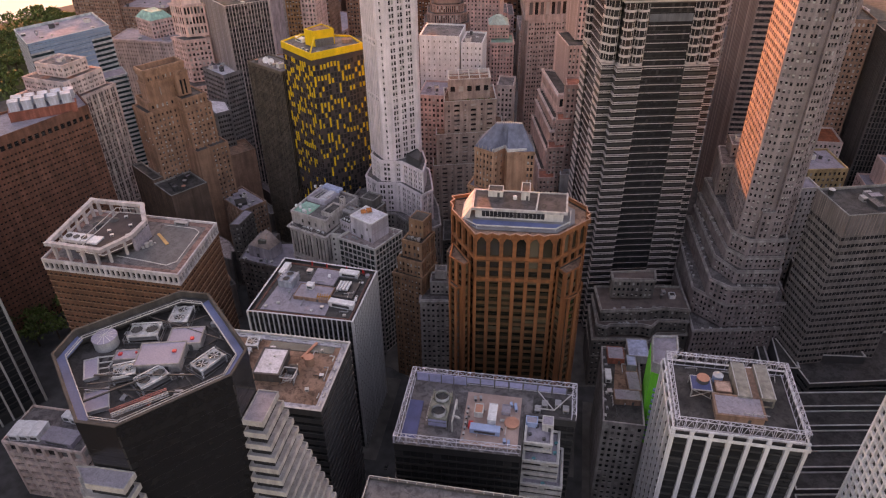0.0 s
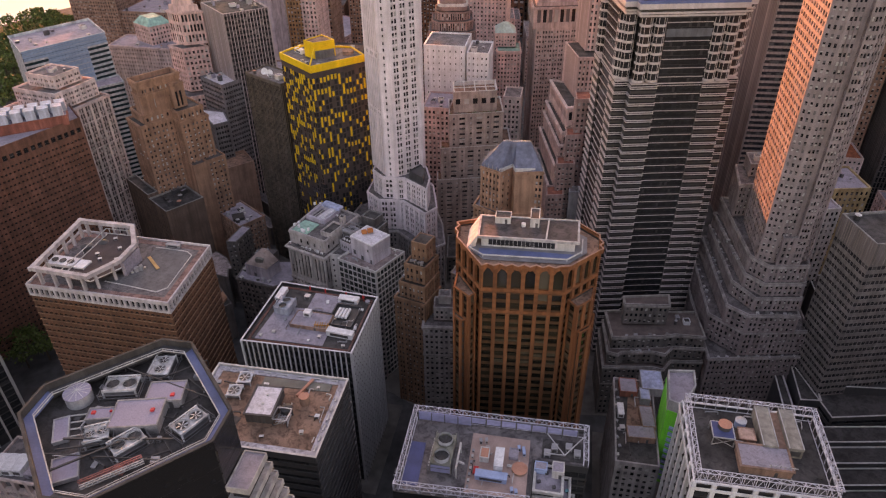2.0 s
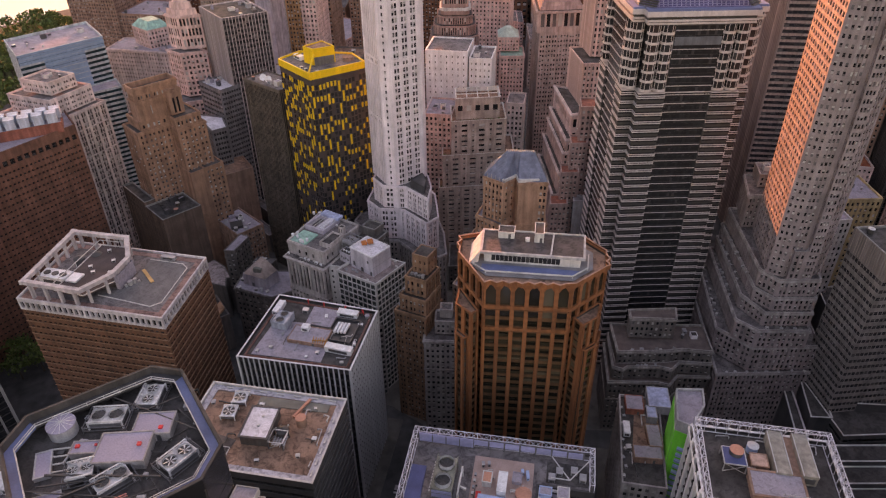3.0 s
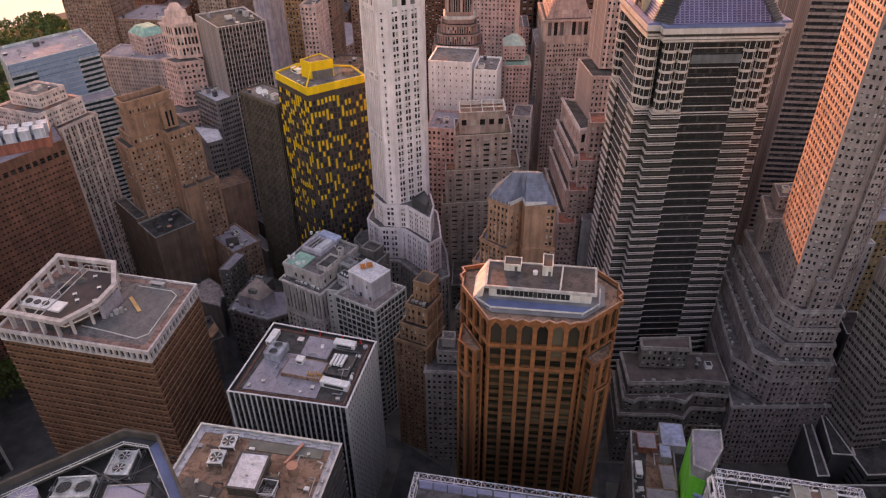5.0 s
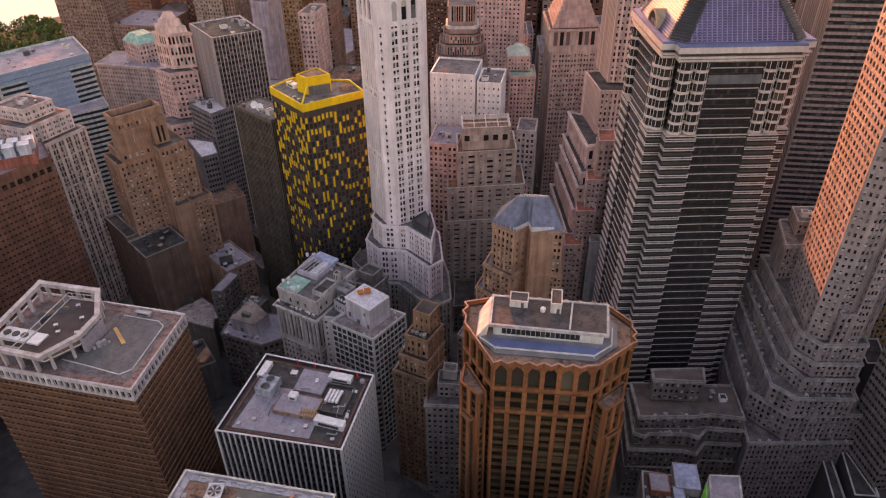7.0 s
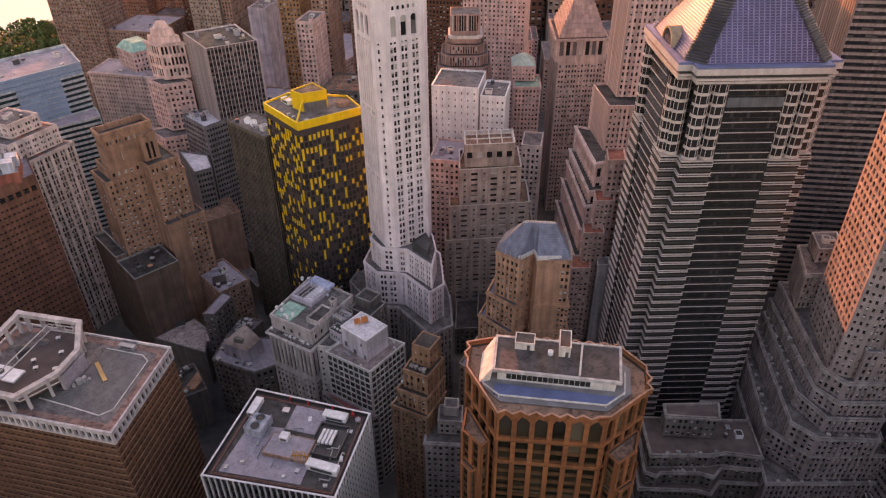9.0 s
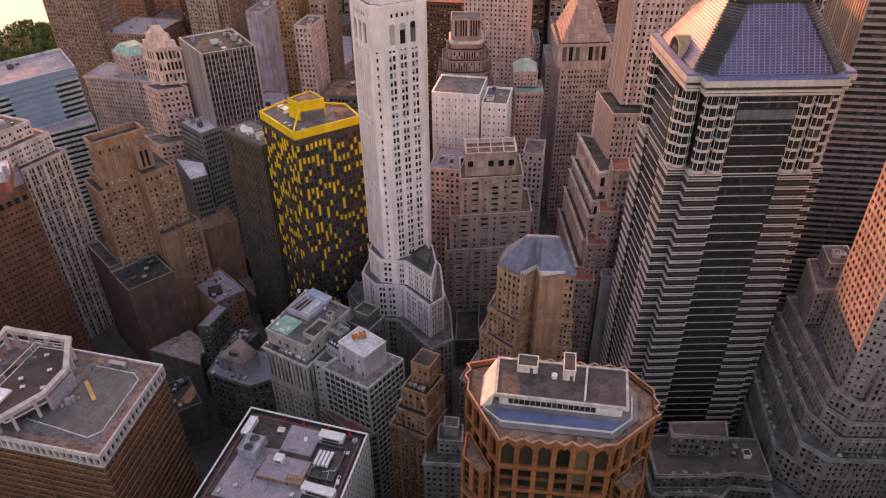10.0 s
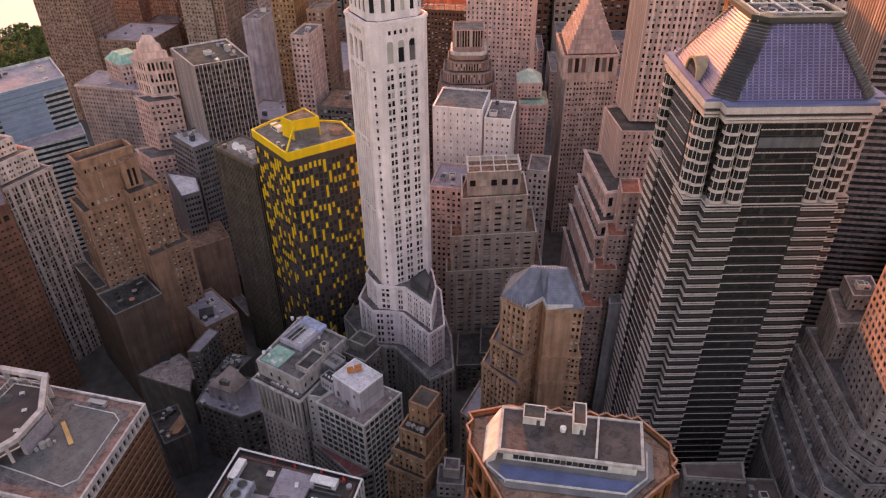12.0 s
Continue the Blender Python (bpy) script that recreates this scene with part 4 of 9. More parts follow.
for i, (x, y) in enumerate(((-7, 5), (0.5, 5.6), (8, 5), (-7.6, -4), (0, -4.6), (7.5, -4))):
    g = Geo()
    c = py_at(x, y)
    g.ring([(c[0] + 2.9 * math.cos(math.pi * a / 8), c[1] + 2.9 * math.sin(math.pi * a / 8)) for a in range(16)], [(c[0] + 2.5 * math.cos(math.pi * a / 8), c[1] + 2.5 * math.sin(math.pi * a / 8)) for a in range(16)], 224.2, 226.2)
    fan = part("cooling_fan", g, STEEL, tower)
    g = Geo()
    for k in range(6):
        t = radians(60 * k + 9 * i)
        g.bar((c[0], c[1], 226.0), (c[0] + 2.5 * math.cos(t), c[1] + 2.5 * math.sin(t), 226.0), 0.14)
    part("fan_rotor", g, DARK_METAL, fan)
for y in (-10.5, 0.5, 10.5):
    g = Geo()
    g.bar((*py_at(-13.5, y), 226.9), (*py_at(13.5, y), 226.9), 0.2)
    part("roof_rail", g, OFF_WHITE, tower)
for x in (-13.5, -3.8, 3.8, 13.5):
    g = Geo()
    g.bar((*py_at(x, -11.5), 226.9), (*py_at(x, 11.5), 226.9), 0.2)
    part("roof_rail", g, OFF_WHITE, tower)
    g = Geo()
    g.bar((*py_at(x, -11.4), 224.3), (*py_at(x, -11.4), 226.9), 0.16)
    part("roof_post", g, OFF_WHITE, tower)

# ---- the white setback tower ----
WTC, WTR = (-98.2, 379.5), 41.0


def chamfered(h, cut, c=WTC, rot=WTR, h2=None):
    w, d = h, h2 or h
    pts = [(-w + cut, -d), (w - cut, -d), (w, -d + cut), (w, d - cut), (w - cut, d), (-w + cut, d), (-w, d - cut), (-w, -d + cut)]
    cc, ss = math.cos(radians(rot)), math.sin(radians(rot))
    return [(c[0] + cc * x - ss * y, c[1] + ss * x + cc * y) for x, y in pts]


WT_F = S(3.55, ((1.35, 0.3), (1.35, 2.2)), 0.66, 0.55, 2.6, 0, 0.4, 0.17, relief=0.32)
WT_C = S(3.55, ((1.0, 30),), 0.5, 0.5, 2.1, 0, 0.4, 0.2)
WT_L = S(3.55, ((0.9, 1.3),), 0.6, 0.5, 2.0, 0, 0.4, 0.2, relief=0.4)
WT_ROW = S(3.55, ((1.15, 0.6), (1.15, 2.2)), 0.5, 0.4, 2.6, 0, 0.3, 0.2)
WT_BASE = S(3.55, ((1.1, 0.5), (1.1, 1.7)), 0.6, 0.5, 1.8, 0, 0.8, 0.2, relief=0.4)
WT_SHAFT = [WT_F, WT_C, WT_F, WT_C, WT_F, WT_C, WT_L, WT_C]
WT_GAP = [WT_ROW, WT_C]
WT_TIERS = []
for z0, z1, rows in ((93, 128.8, 0), (128.8, 133, 1), (133, 161.8, 0), (161.8, 166, 1), (166, 194.8, 0), (194.8, 197, 1)):
    WT_TIERS.append((chamfered(13.1, 3.8), z0, z1 + 0.25, WT_GAP if rows else WT_SHAFT, {"par": 0}))
WT_CROWN = S(12, ((2.6, 2.0),), 0.76, 0.8, 3.2, 0, 0.4, 0.1)
wtower = building("setback_tower", "slender white limestone setback tower with paired windows", "tower",
         [([(-106.5, 359.6), (-95.2, 361.0), (-92, 360.6), (-76.3, 348.2), (-70.9, 356.2), (-74, 368), (-78, 382), (-92, 396), (-116, 388), (-116, 368)], 59.5, 80, WT_BASE, {"par": 0.9, "corn": 0.3}),
          ([(-104, 362.0), (-96, 362.0), (-91, 362.6), (-75.5, 351.1), (-76.6, 365.6), (-81, 378), (-92, 392), (-112, 385), (-112, 370)], 79.7, 94, WT_BASE, {"par": 0.9, "corn": 0.3})] + WT_TIERS + [(chamfered(13.1, 3.8), 197, 209, [WT_CROWN, None], {"par": 0}), (chamfered(13.1, 3.8), 208.75, 214.6, [S(5, ((1.3, 1.3),), 0.4, 0.4, 4.0, 0, 1.5, 0.1), None], {"corn": 0.5}),
          (chamfered(11.4, 3.4), 214.4, 226, S(7, ((1.6, 2.2),), 0.6), {"corn": 0.4}), (chamfered(9.8, 3.2), 226, 240, S(4.5, ((1.1, 2.2),), 0.5), {"corn": 0.3})], LIMESTONE, GLASS, GRAVEL, cap=330)
WT_RIB = S(3.6, ((1.1, 1.3),), 0.6, 0.5, 1.2, relief=0.5)
# the base block is a darker grey than the limestone shaft
building("stone_building", "grey limestone base block under the white setback tower", "office building",
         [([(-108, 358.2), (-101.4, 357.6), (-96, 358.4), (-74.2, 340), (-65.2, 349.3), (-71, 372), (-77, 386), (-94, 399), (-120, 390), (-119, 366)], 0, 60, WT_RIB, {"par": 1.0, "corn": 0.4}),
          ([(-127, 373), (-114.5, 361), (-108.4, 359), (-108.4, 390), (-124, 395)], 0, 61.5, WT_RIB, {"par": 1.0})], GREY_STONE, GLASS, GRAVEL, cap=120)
# stone heads that round the tall crown windows
for j in (0, 2, 6):
    p, q = chamfered(13.1, 3.8)[j], chamfered(13.1, 3.8)[(j + 1) % 8]
    length = math.dist(p, q)
    u = ((q[0] - p[0]) / length, (q[1] - p[1]) / length)
    for w0, w1 in bays(length, WT_CROWN):
        for s0, s1 in ((w0, w0 + (w1 - w0) * 0.45), (w1, w1 - (w1 - w0) * 0.45)):
            head = [(s0 + (s1 - s0) * (1 - math.cos(math.pi * k / 12)), -1.3 + 1.3 * math.sin(math.pi * k / 12)) for k in range(7)] + [(s0, 0.3)]
            g = Geo()
            top = storeys(197, 209 - 0.25, WT_CROWN)[0][1]
            n = (u[1], -u[0])
            rails = [[(p[0] + u[0] * x + n[0] * o, p[1] + u[1] * x + n[1] * o, top + z) for o in (0.03, -0.78)] for x, z in head]
            g.sweep(rails, False)
            part("arch_head", g, LIMESTONE, wtower)
SHOULDER = [(-88.5, 364.2), (-79, 357), (-79.4, 366), (-83.5, 373)]
plant = thing("roof_plant", "dark louvred plant block on the white tower's shoulder", "roof plant", *centre(SHOULDER), 92.9)
g = Geo()
g.prism(SHOULDER, 92.9, 97.5)
part("casing", g, DARK_METAL, plant)
g = Geo()
g.ring(inset(SHOULDER, -0.15), inset(SHOULDER, 0.3), 97.5, 98)
part("kerb", g, BLACK_METAL, plant)

# ---- yellow and black tower, and its neighbours ----
YEL = [(-167.5, 387), (-142, 366.8), (-118, 390.3), (-129.5, 403.5), (-160.5, 402)]
yel = thing("apartment_tower", "black tower scattered with yellow panels under a yellow crown", "tower", *centre(YEL), 0)
g = Geo()
g.prism(inset(YEL, 0.3), 0, 152.4, False)
part("wall", g, masonry("black_brick", (0.055, 0.04, 0.042), 0.6, 0.2, 0.3, course=0.3), yel)
rng = random.Random(11)
panes, yellow = [], []
for j in range(len(YEL)):
    p, q = YEL[j], YEL[(j + 1) % len(YEL)]
    length = math.dist(p, q)
    u = ((q[0] - p[0]) / length, (q[1] - p[1]) / length)
    n, ang = (u[1], -u[0]), math.atan2(u[1], u[0])
    cols = round(length / 2.3)
    cw = length / cols
    for c in range(cols):
        lift = rng.uniform(-0.6, 0.6)
        run, two = 0, False
        for r in range(45):
            z = 1.7 + r * 3.3
            cx, cy = p[0] + u[0] * (c + 0.5) * cw, p[1] + u[1] * (c + 0.5) * cw
            if run:
                run -= 1
                if two or run:
                    two = False
                    continue
                panes.append((cx - n[0] * 0.27, cy - n[1] * 0.27, z + lift, cw * 0.72, 2.5, ang, n[1]))
                continue
            if rng.random() < 0.07 + 0.5 * (z / 150) ** 1.6:
                two = rng.random() < 0.27
                run = 2 if two else 1
                h = 6.0 if two else 2.75
                yellow.append((cx - n[0] * 0.15, cy - n[1] * 0.15, z + lift + (1.65 if two else 0), cw * (rng.uniform(0.28, 0.36) + 0.2 * z / 150), h, ang, n[1]))
            elif rng.random() < 0.62:
                panes.append((cx - n[0] * 0.27, cy - n[1] * 0.27, z + lift, cw * 0.72, 2.5, ang, n[1]))
glaze(yel, panes, BLACK_GLASS, 120)
order = sorted(yellow, key=lambda t: (t[6] > 0.15, -t[2]))
for x, y, z, w, h, a, _ in order[:250]:
    block("yellow_panel", YELLOW, yel, x, y, z, w, 0.36, h, a)
g = Geo()
for x, y, z, w, h, a, _ in order[250:]:
    g.rbox(x, y, w, 0.36, z - h / 2, z + h / 2, math.degrees(a))
part("yellow_panels", g, YELLOW, yel, "", "stuff")
g = Geo()
g.ring(inset(YEL, -0.15), inset(YEL, 0.5), 151.8, 155.8)
part("crown", g, YELLOW, yel, "plain yellow crown band")
g = Geo()
g.prism(inset(YEL, 0.45), 152.4, 154.8)
part("roof", g, GRAVEL, yel)
pent = [(-151.5, 385.5), (-144.5, 381.5), (-134.5, 389), (-144.5, 397)]
g = Geo()
g.prism(pent, 154.8, 163.2, False)
g.ring(pent, inset(pent, 0.35), 163.2, 164)
part("penthouse", g, YELLOW, yel, "yellow plant box")
g = Geo()
g.prism(inset(pent, 0.3), 163, 163.4)
part("penthouse_roof", g, BROWN_ROOF, yel)
g = Geo()
for i in range(9):
    g.hexa([(-143.6, 380.9, 154 + i * 0.6), (-134.6, 387.6, 154 + i * 0.6), (-135.0, 388.3, 154 + i * 0.6), (-144, 381.6, 154 + i * 0.6)], [(-143.6, 380.9, 154.4 + i * 0.6), (-134.6, 387.6, 154.4 + i * 0.6), (-135.0, 388.3, 154.4 + i * 0.6), (-144, 381.6, 154.4 + i * 0.6)])
part("louvre", g, masonry("louvre_grey", (0.16, 0.16, 0.17), 0.5), yel, "grey louvred screen")
for a, b in (((-142.5, 367.8, 155.8), (-144, 381.5, 161)), ((-160, 392, 155.8), (-151.3, 386, 161))):
    g = Geo()
    g.bar(a, b, 0.35)
    part("brace", g, YELLOW, yel)
building("office_block", "dark office block with fine vertical stripes", "office building",
         [([(-200, 405), (-170.5, 388.5), (-163, 404), (-192, 421)], 0, 136, S(8.0, ((0.75, 0.55),), 0.97, 0.3, 0.6, 0, 1.5, 0.015), {"par": 0.8})], masonry("brown_fin", (0.105, 0.082, 0.066)), BLACK_GLASS, GRAVEL, cap=60)
building("office_block", "dark grey office block with a pale cluttered roof", "office building",
         [([(-271, 473), (-247, 457.8), (-238, 473), (-259, 486)], 0, 105, S(3.7, ((1.5, 0.6),), 0.5, 0.3)), ([(-272, 461), (-246, 434), (-238, 442), (-250, 459)], 0, 85, S(3.7, ((1.5, 0.6),), 0.5, 0.3))], masonry("blue_grey_panel", (0.16, 0.155, 0.165)), BLACK_GLASS, masonry("white_roof", (0.62, 0.6, 0.66), 0.7, 0.1, 0.15, grime=0.25), cap=60)
building("office_tower", "grey office tower with pale vertical mullions and a cluttered roof", "tower",
         [([(-272, 497), (-242, 469.5), (-217.5, 491), (-247, 521)], 0, 152, S(3.8, ((2.0, 0.34),), 0.62, 0.35, 0.6, 0, 1.2, 0.24, style="ribs", out=0.55), {"par": 0.9})], masonry("mauve_mullions", (0.52, 0.44, 0.44)), OFFICE_GLASS, TAR, masonry("mauve_panel", (0.12, 0.1, 0.105)), cap=150)
DEC_S = S(3.55, ((1.2, 1.35), (1.2, 2.1)), 0.5, 0.5, 1.6, relief=0.12)
DEC_A = radians(55)


def dec(u0, u1, v0, v1):
    """A rectangle on the umber tower's own axes, from its near corner."""
    c, q = math.cos(DEC_A), math.sin(DEC_A)
    return [(-254.8 + c * u - q * v, 366.9 + q * u + c * v) for u, v in ((u0, v0), (u1, v0), (u1, v1), (u0, v1))]


UMBER = masonry("umber_brick", (0.34, 0.19, 0.132), course=0.3)
DEC_ROW = S(3.2, ((0.9, 0.7), (0.9, 2.2)), 0.62, 0.5, 1.8, 0, 0.6, 0.2)
DEC_TALL = S(14, ((1.5, 1.1),), 0.72, 0.7, 2.2, 0, 2.0, 0.06)
umber = building("brick_tower", "umber brick tower with stepped shoulders and a walled crown", "tower",
         [(dec(0, 23, 0, 20.5), 0, 112.6, DEC_S, {"corn": 0.35}), (dec(3.4, 24, 1.2, 19), 112.3, 118.6, DEC_S, {"corn": 0.3}),
          (dec(20.6, 39.4, -9.4, 19.4), 0, 111.6, DEC_S, {"corn": 0.35}), (dec(20.8, 37.6, -8.2, 18), 111.3, 118.2, DEC_S, {"corn": 0.35}),
          (dec(4.5, 31, 1.0, 12), 118, 130.6, [S(12, ((0.6, 9.0),), 0.5, 0.5, 8.0), None], {"corn": 0.5, "par": 0}), (dec(4.9, 30.6, 1.4, 11.6), 130.4, 134.6, DEC_ROW, {"par": 0}), (dec(4.2, 31.3, 0.7, 12.3), 134.4, 138.8, None, {"par": 3.2, "corn": 0.4}),
          (dec(22.5, 31, -2.6, 1.2), 118, 133.6, DEC_TALL, {"corn": 0.3}),
          (dec(20, 29.5, -15, 4), 0, 84, None, {"par": 0.8}), (dec(29.4, 42.6, -14.9, 4.1), 0, 84.2, DEC_S, {"par": 0.8})], UMBER, GLASS, TAR, cap=150, ac=0.13)
for u in (7.5, 9.5, 19.0, 21.0):
    g = Geo()
    g.prism(dec(u, u + 0.9, 0.5, 1.1), 118.2, 130.2)
    part("pilaster", g, UMBER, umber)
building("brick_building", "dark brown brick block with a tar roof and a blank front", "office building",
         [(dec(-7.2, 18, -24, -0.3), 0, 66, [None, DEC_S, None, DEC_S], {"par": 1.0}), (dec(-7.2, -0.4, -0.2, 32), 0, 68.5, [None, None, None, DEC_S], {"par": 1.2})], masonry("soot_brick", (0.13, 0.085, 0.068), course=0.3), GLASS, TAR, cap=50, coping=CONCRETE)
building("stone_tower", "white stone tower with stepped crown and paired windows", "tower",
         [([(-345, 366), (-303, 358), (-292, 396), (-334, 404)], 0, 120, S(3.6, ((1.25, 0.4), (1.25, 1.7)), 0.8, 0.7, 1.4, sill=0.1, relief=0.5, belt=5), {"corn": 0.4}), ([(-338, 371), (-305, 365), (-297, 394), (-330, 400)], 120, 131, PAIR), ([(-330, 376), (-308, 372), (-303, 390), (-325, 394)], 131, 139, PAIR)], PALE_STONE, GLASS, GRAVEL, cap=150)
building("office_block", "rust brick office block with rows of dark windows", "office building",
         [([(-331, 246), (-284, 354.5), (-306, 375), (-372, 262)], 0, 112, S(3.6, ((1.25, 1.15),), 0.34, 0.5, 1.4, 0, 0.4), {"par": 0}), ([(-331, 246), (-284, 354.5), (-306, 375), (-372, 262)], 111.75, 122, S(9, ((2.6, 1.4),), 0.36, 0.9, 1.4, 0, 1.0, 0.16), {"par": 1.2})], masonry("russet_brick", (0.2, 0.09, 0.062), course=0.3), BLACK_GLASS, LILAC_ROOF, cap=160)
TEAL = [(-402, 457), (-368, 512), (-405, 546), (-439, 491)]
TEAL_S = S(3.9, ((2.8, 0.12),), 0.55, 0.5, 0.4, 0, 1.2, 0.4, style="bands", out=0.05)
DARK_TEAL = glazing("teal_glass", (0.015, 0.035, 0.04), (0.02, 0.045, 0.05), (0.04, 0.07, 0.075), (0.6, 0.9), 0.08)
teal = building("glass_block", "blue and green glass office block with pale floor bands", "office building",
                [(TEAL, 0, 122, TEAL_S, {"par": 2.0})], masonry("pale_blue_band", (0.42, 0.48, 0.5)), DARK_TEAL, LILAC_ROOF, cap=150)
# a smooth blue curtain wall in the middle of the long side, row over row of panes
p, q = TEAL[0], TEAL[1]
length = math.dist(p, q)
u = ((q[0] - p[0]) / length, (q[1] - p[1]) / length)
n, ang = (u[1], -u[0]), math.atan2(u[1], u[0])
curtain = masonry("blue_curtain_glass", (0.25, 0.38, 0.52), 0.12, 0.05, 0.12, 0.0)
for r in range(52):
    z = 121.0 - r * 1.95
    wide = r < 4
    s0, s1 = (0.5, length - 0.5) if wide else (length * 0.27, length * 0.74)
    k = round((s1 - s0) / 2.6)
    for i in range(k):
        s = s0 + (i + 0.5) * (s1 - s0) / k
        if r < 8:
            block("curtain_panel", curtain, teal, p[0] + u[0] * s + n[0] * 0.35, p[1] + u[1] * s + n[1] * 0.35, z, (s1 - s0) / k - 0.09, 0.4, 1.85 if r % 2 else 1.42, ang)
    if r == 7:
        break
g = Geo()
for r in range(8, 52):
    z = 121.0 - r * 1.95
    s0, s1 = length * 0.27, length * 0.74
    k = round((s1 - s0) / 2.6)
    for i in range(k):
        s = s0 + (i + 0.5) * (s1 - s0) / k
        g.rbox(p[0] + u[0] * s + n[0] * 0.35, p[1] + u[1] * s + n[1] * 0.35, (s1 - s0) / k - 0.09, 0.4, z - 0.9, z + (0.92 if r % 2 else 0.5), math.degrees(ang))
part("curtain_glazing", g, curtain, teal, "", "stuff")
building("glass_block", "lower green glass block with pale floor bands", "office building",
         [([(-392, 450), (-352, 496), (-366, 511), (-401, 456)], 0, 88, TEAL_S, {"par": 1.2})], masonry("pale_blue_band", (0.42, 0.48, 0.5)), DARK_TEAL, LILAC_ROOF, cap=60)
building("office_building", "pale stone office building with a cornice", "office building",
         [([(-410, 568), (-351, 566), (-345, 600), (-412, 600)], 0, 92, S(3.6, ((1.2, 1.5),), 0.5), {"corn": 0.9})], PALE_STONE, GLASS, LILAC_ROOF, cap=60)
building("stone_tower", "pale stone tower with a columned top and a small pyramid", "tower",
         [([(-302, 477), (-284, 466), (-266, 478), (-284, 492)], 0, 90, PUNCH), ([(-299, 486), (-284, 478), (-268, 488), (-283, 498)], 90, 123, PUNCH, {"corn": 0.5}), ([(-298, 492), (-285, 486), (-271, 494), (-284, 502)], 123, 147, S(8, ((1.4, 1.0),), 0.7), {"corn": 0.8})], PINK_STONE, GLASS, GRAVEL, cap=60)
building("apartment_building", "pink stone house with a green copper roof", "apartments",
         [([(-393, 588), (-371, 575), (-358, 592), (-380, 606)], 0, 107, PUNCH)], PINK_STONE, GLASS, COPPER, cap=20)

# ---- buildings behind ----
def tower(label, wall, x0, x1, y0, y1, z, s=PUNCH, roof=GRAVEL, rot=0.0, name="stone_building", glass=GLASS, cap=12, **o):
    poly = rect((x0 + x1) / 2, (y0 + y1) / 2, x1 - x0, y1 - y0, rot)
    return building(name, label, "building", [(poly, 0, z, [s, s, None, s], o)], wall, glass, roof, cap=cap)


APT_W = masonry("buff_brick", (0.36, 0.3, 0.28), course=0.3)
building("apartment_building", "buff brick apartment house with terraces and a beamed roof deck", "apartments",
         [(q_poly((-83.3, 421), (-31.5, 436), (-37, 465)), 0, 62, APT), (q_poly((-81, 422), (-36.1, 435.5), (-41, 462)), 62, 85, APT), (q_poly((-75.5, 424), (-42, 434.5), (-47, 460)), 85, 108, APT),
          (q_poly((-73, 427), (-46.5, 434.5), (-50, 452)), 108, 122, S(10, ((3, 2.5),), 0.3, sill=0.45), {"par": 2.6})], APT_W, GLASS, BROWN_ROOF, cap=150, coping=OFF_WHITE)
tower("brown brick house with a flat pale roof", MAUVE_BRICK, -95, -77, 434, 462, 108, roof=LILAC_ROOF, name="apartment_building", cap=40)
tower("pale stone house with bay windows", PALE_STONE, -46, -34, 472, 492, 103, name="stone_building", cap=30)
tower("white rendered apartment house with few windows", WHITE_PAINT, -103, -74, 480, 510, 134, S(4.2, ((0.8, 3.4),), 0.34, m=2.5), name="apartment_building", cap=60)
tower("white rendered wing with small windows", WHITE_PAINT, -72, -57, 474, 500, 132, S(4.2, ((0.9, 2.0),), 0.36), name="apartment_building", cap=30)
FLUTE = S(30.0, ((0.8, 0.9),), 0.94, 0.5, 0.9, 0, 0.6, 0.03)
building("stone_tower", "brown fluted stone tower with a white-rimmed crown", "tower",
         [(chamfered(19.5, 6, (-95, 549), 10), 0, 118, FLUTE), (chamfered(18, 6, (-95, 550), 10), 118, 127, FLUTE), (chamfered(15.8, 5.4, (-95, 551), 10), 127, 134, FLUTE), (chamfered(13.2, 4.4, (-95, 552), 10), 134, 140, FLUTE), (chamfered(10.8, 3, (-95, 553), 10), 140, 144, None), (rect(-95.5, 555, 20, 20, 10), 144, 158, S(14, ((1, 0.6),), 0.85))], masonry("mauve_stone", (0.32, 0.21, 0.19)), GLASS, GRAVEL, cap=60)
building("stone_building", "pink stone house with a green copper pyramid roof", "office building",
         [(rect(-53, 575, 19, 26, 8), 0, 105, FINE, {"corn": 0.6}), (rect(-57, 583, 17, 20, 8), 105, 116, FINE, {"corn": 0.4})], PINK_STONE, GLASS, COPPER, cap=50)
building("stone_tower", "stone tower with a columned top and a stepped pyramid roof", "tower",
         [(q_poly((-31.5, 569), (0.5, 578), (-8, 625)), 0, 122, S(3.7, ((1.2, 0.7), (1.2, 1.2)), 0.5, relief=0.2)), (q_poly((-34, 568), (1, 577.5), (-7, 626)), 122, 138, S(12, ((3.0, 1.5),), 0.75, 1.2, 3), {"corn": 0.9})], masonry("buff_stone", (0.44, 0.35, 0.33)), GLASS, GRAVEL, cap=150)
building("stone_tower", "pink stone skyscraper with tall piers and stepped shoulders", "tower",
         [([(-7.2, 488), (2, 456.5), (32, 462), (26, 500)], 0, 138, S(3.7, ((1.2, 1.3),), 0.6, 0.4, style="ribs", out=0.25)), ([(-1, 495), (6, 470), (34, 474), (28, 505)], 138, 235, S(3.7, ((1.2, 1.3),), 0.6, 0.4, style="ribs", out=0.25))], PINK_STONE, GLASS, TAR, cap=200)
LOGGIA = S(9.0, ((2.6, 1.2),), 0.62, 0.8, 1.6, 0, 1.6, 0.15)
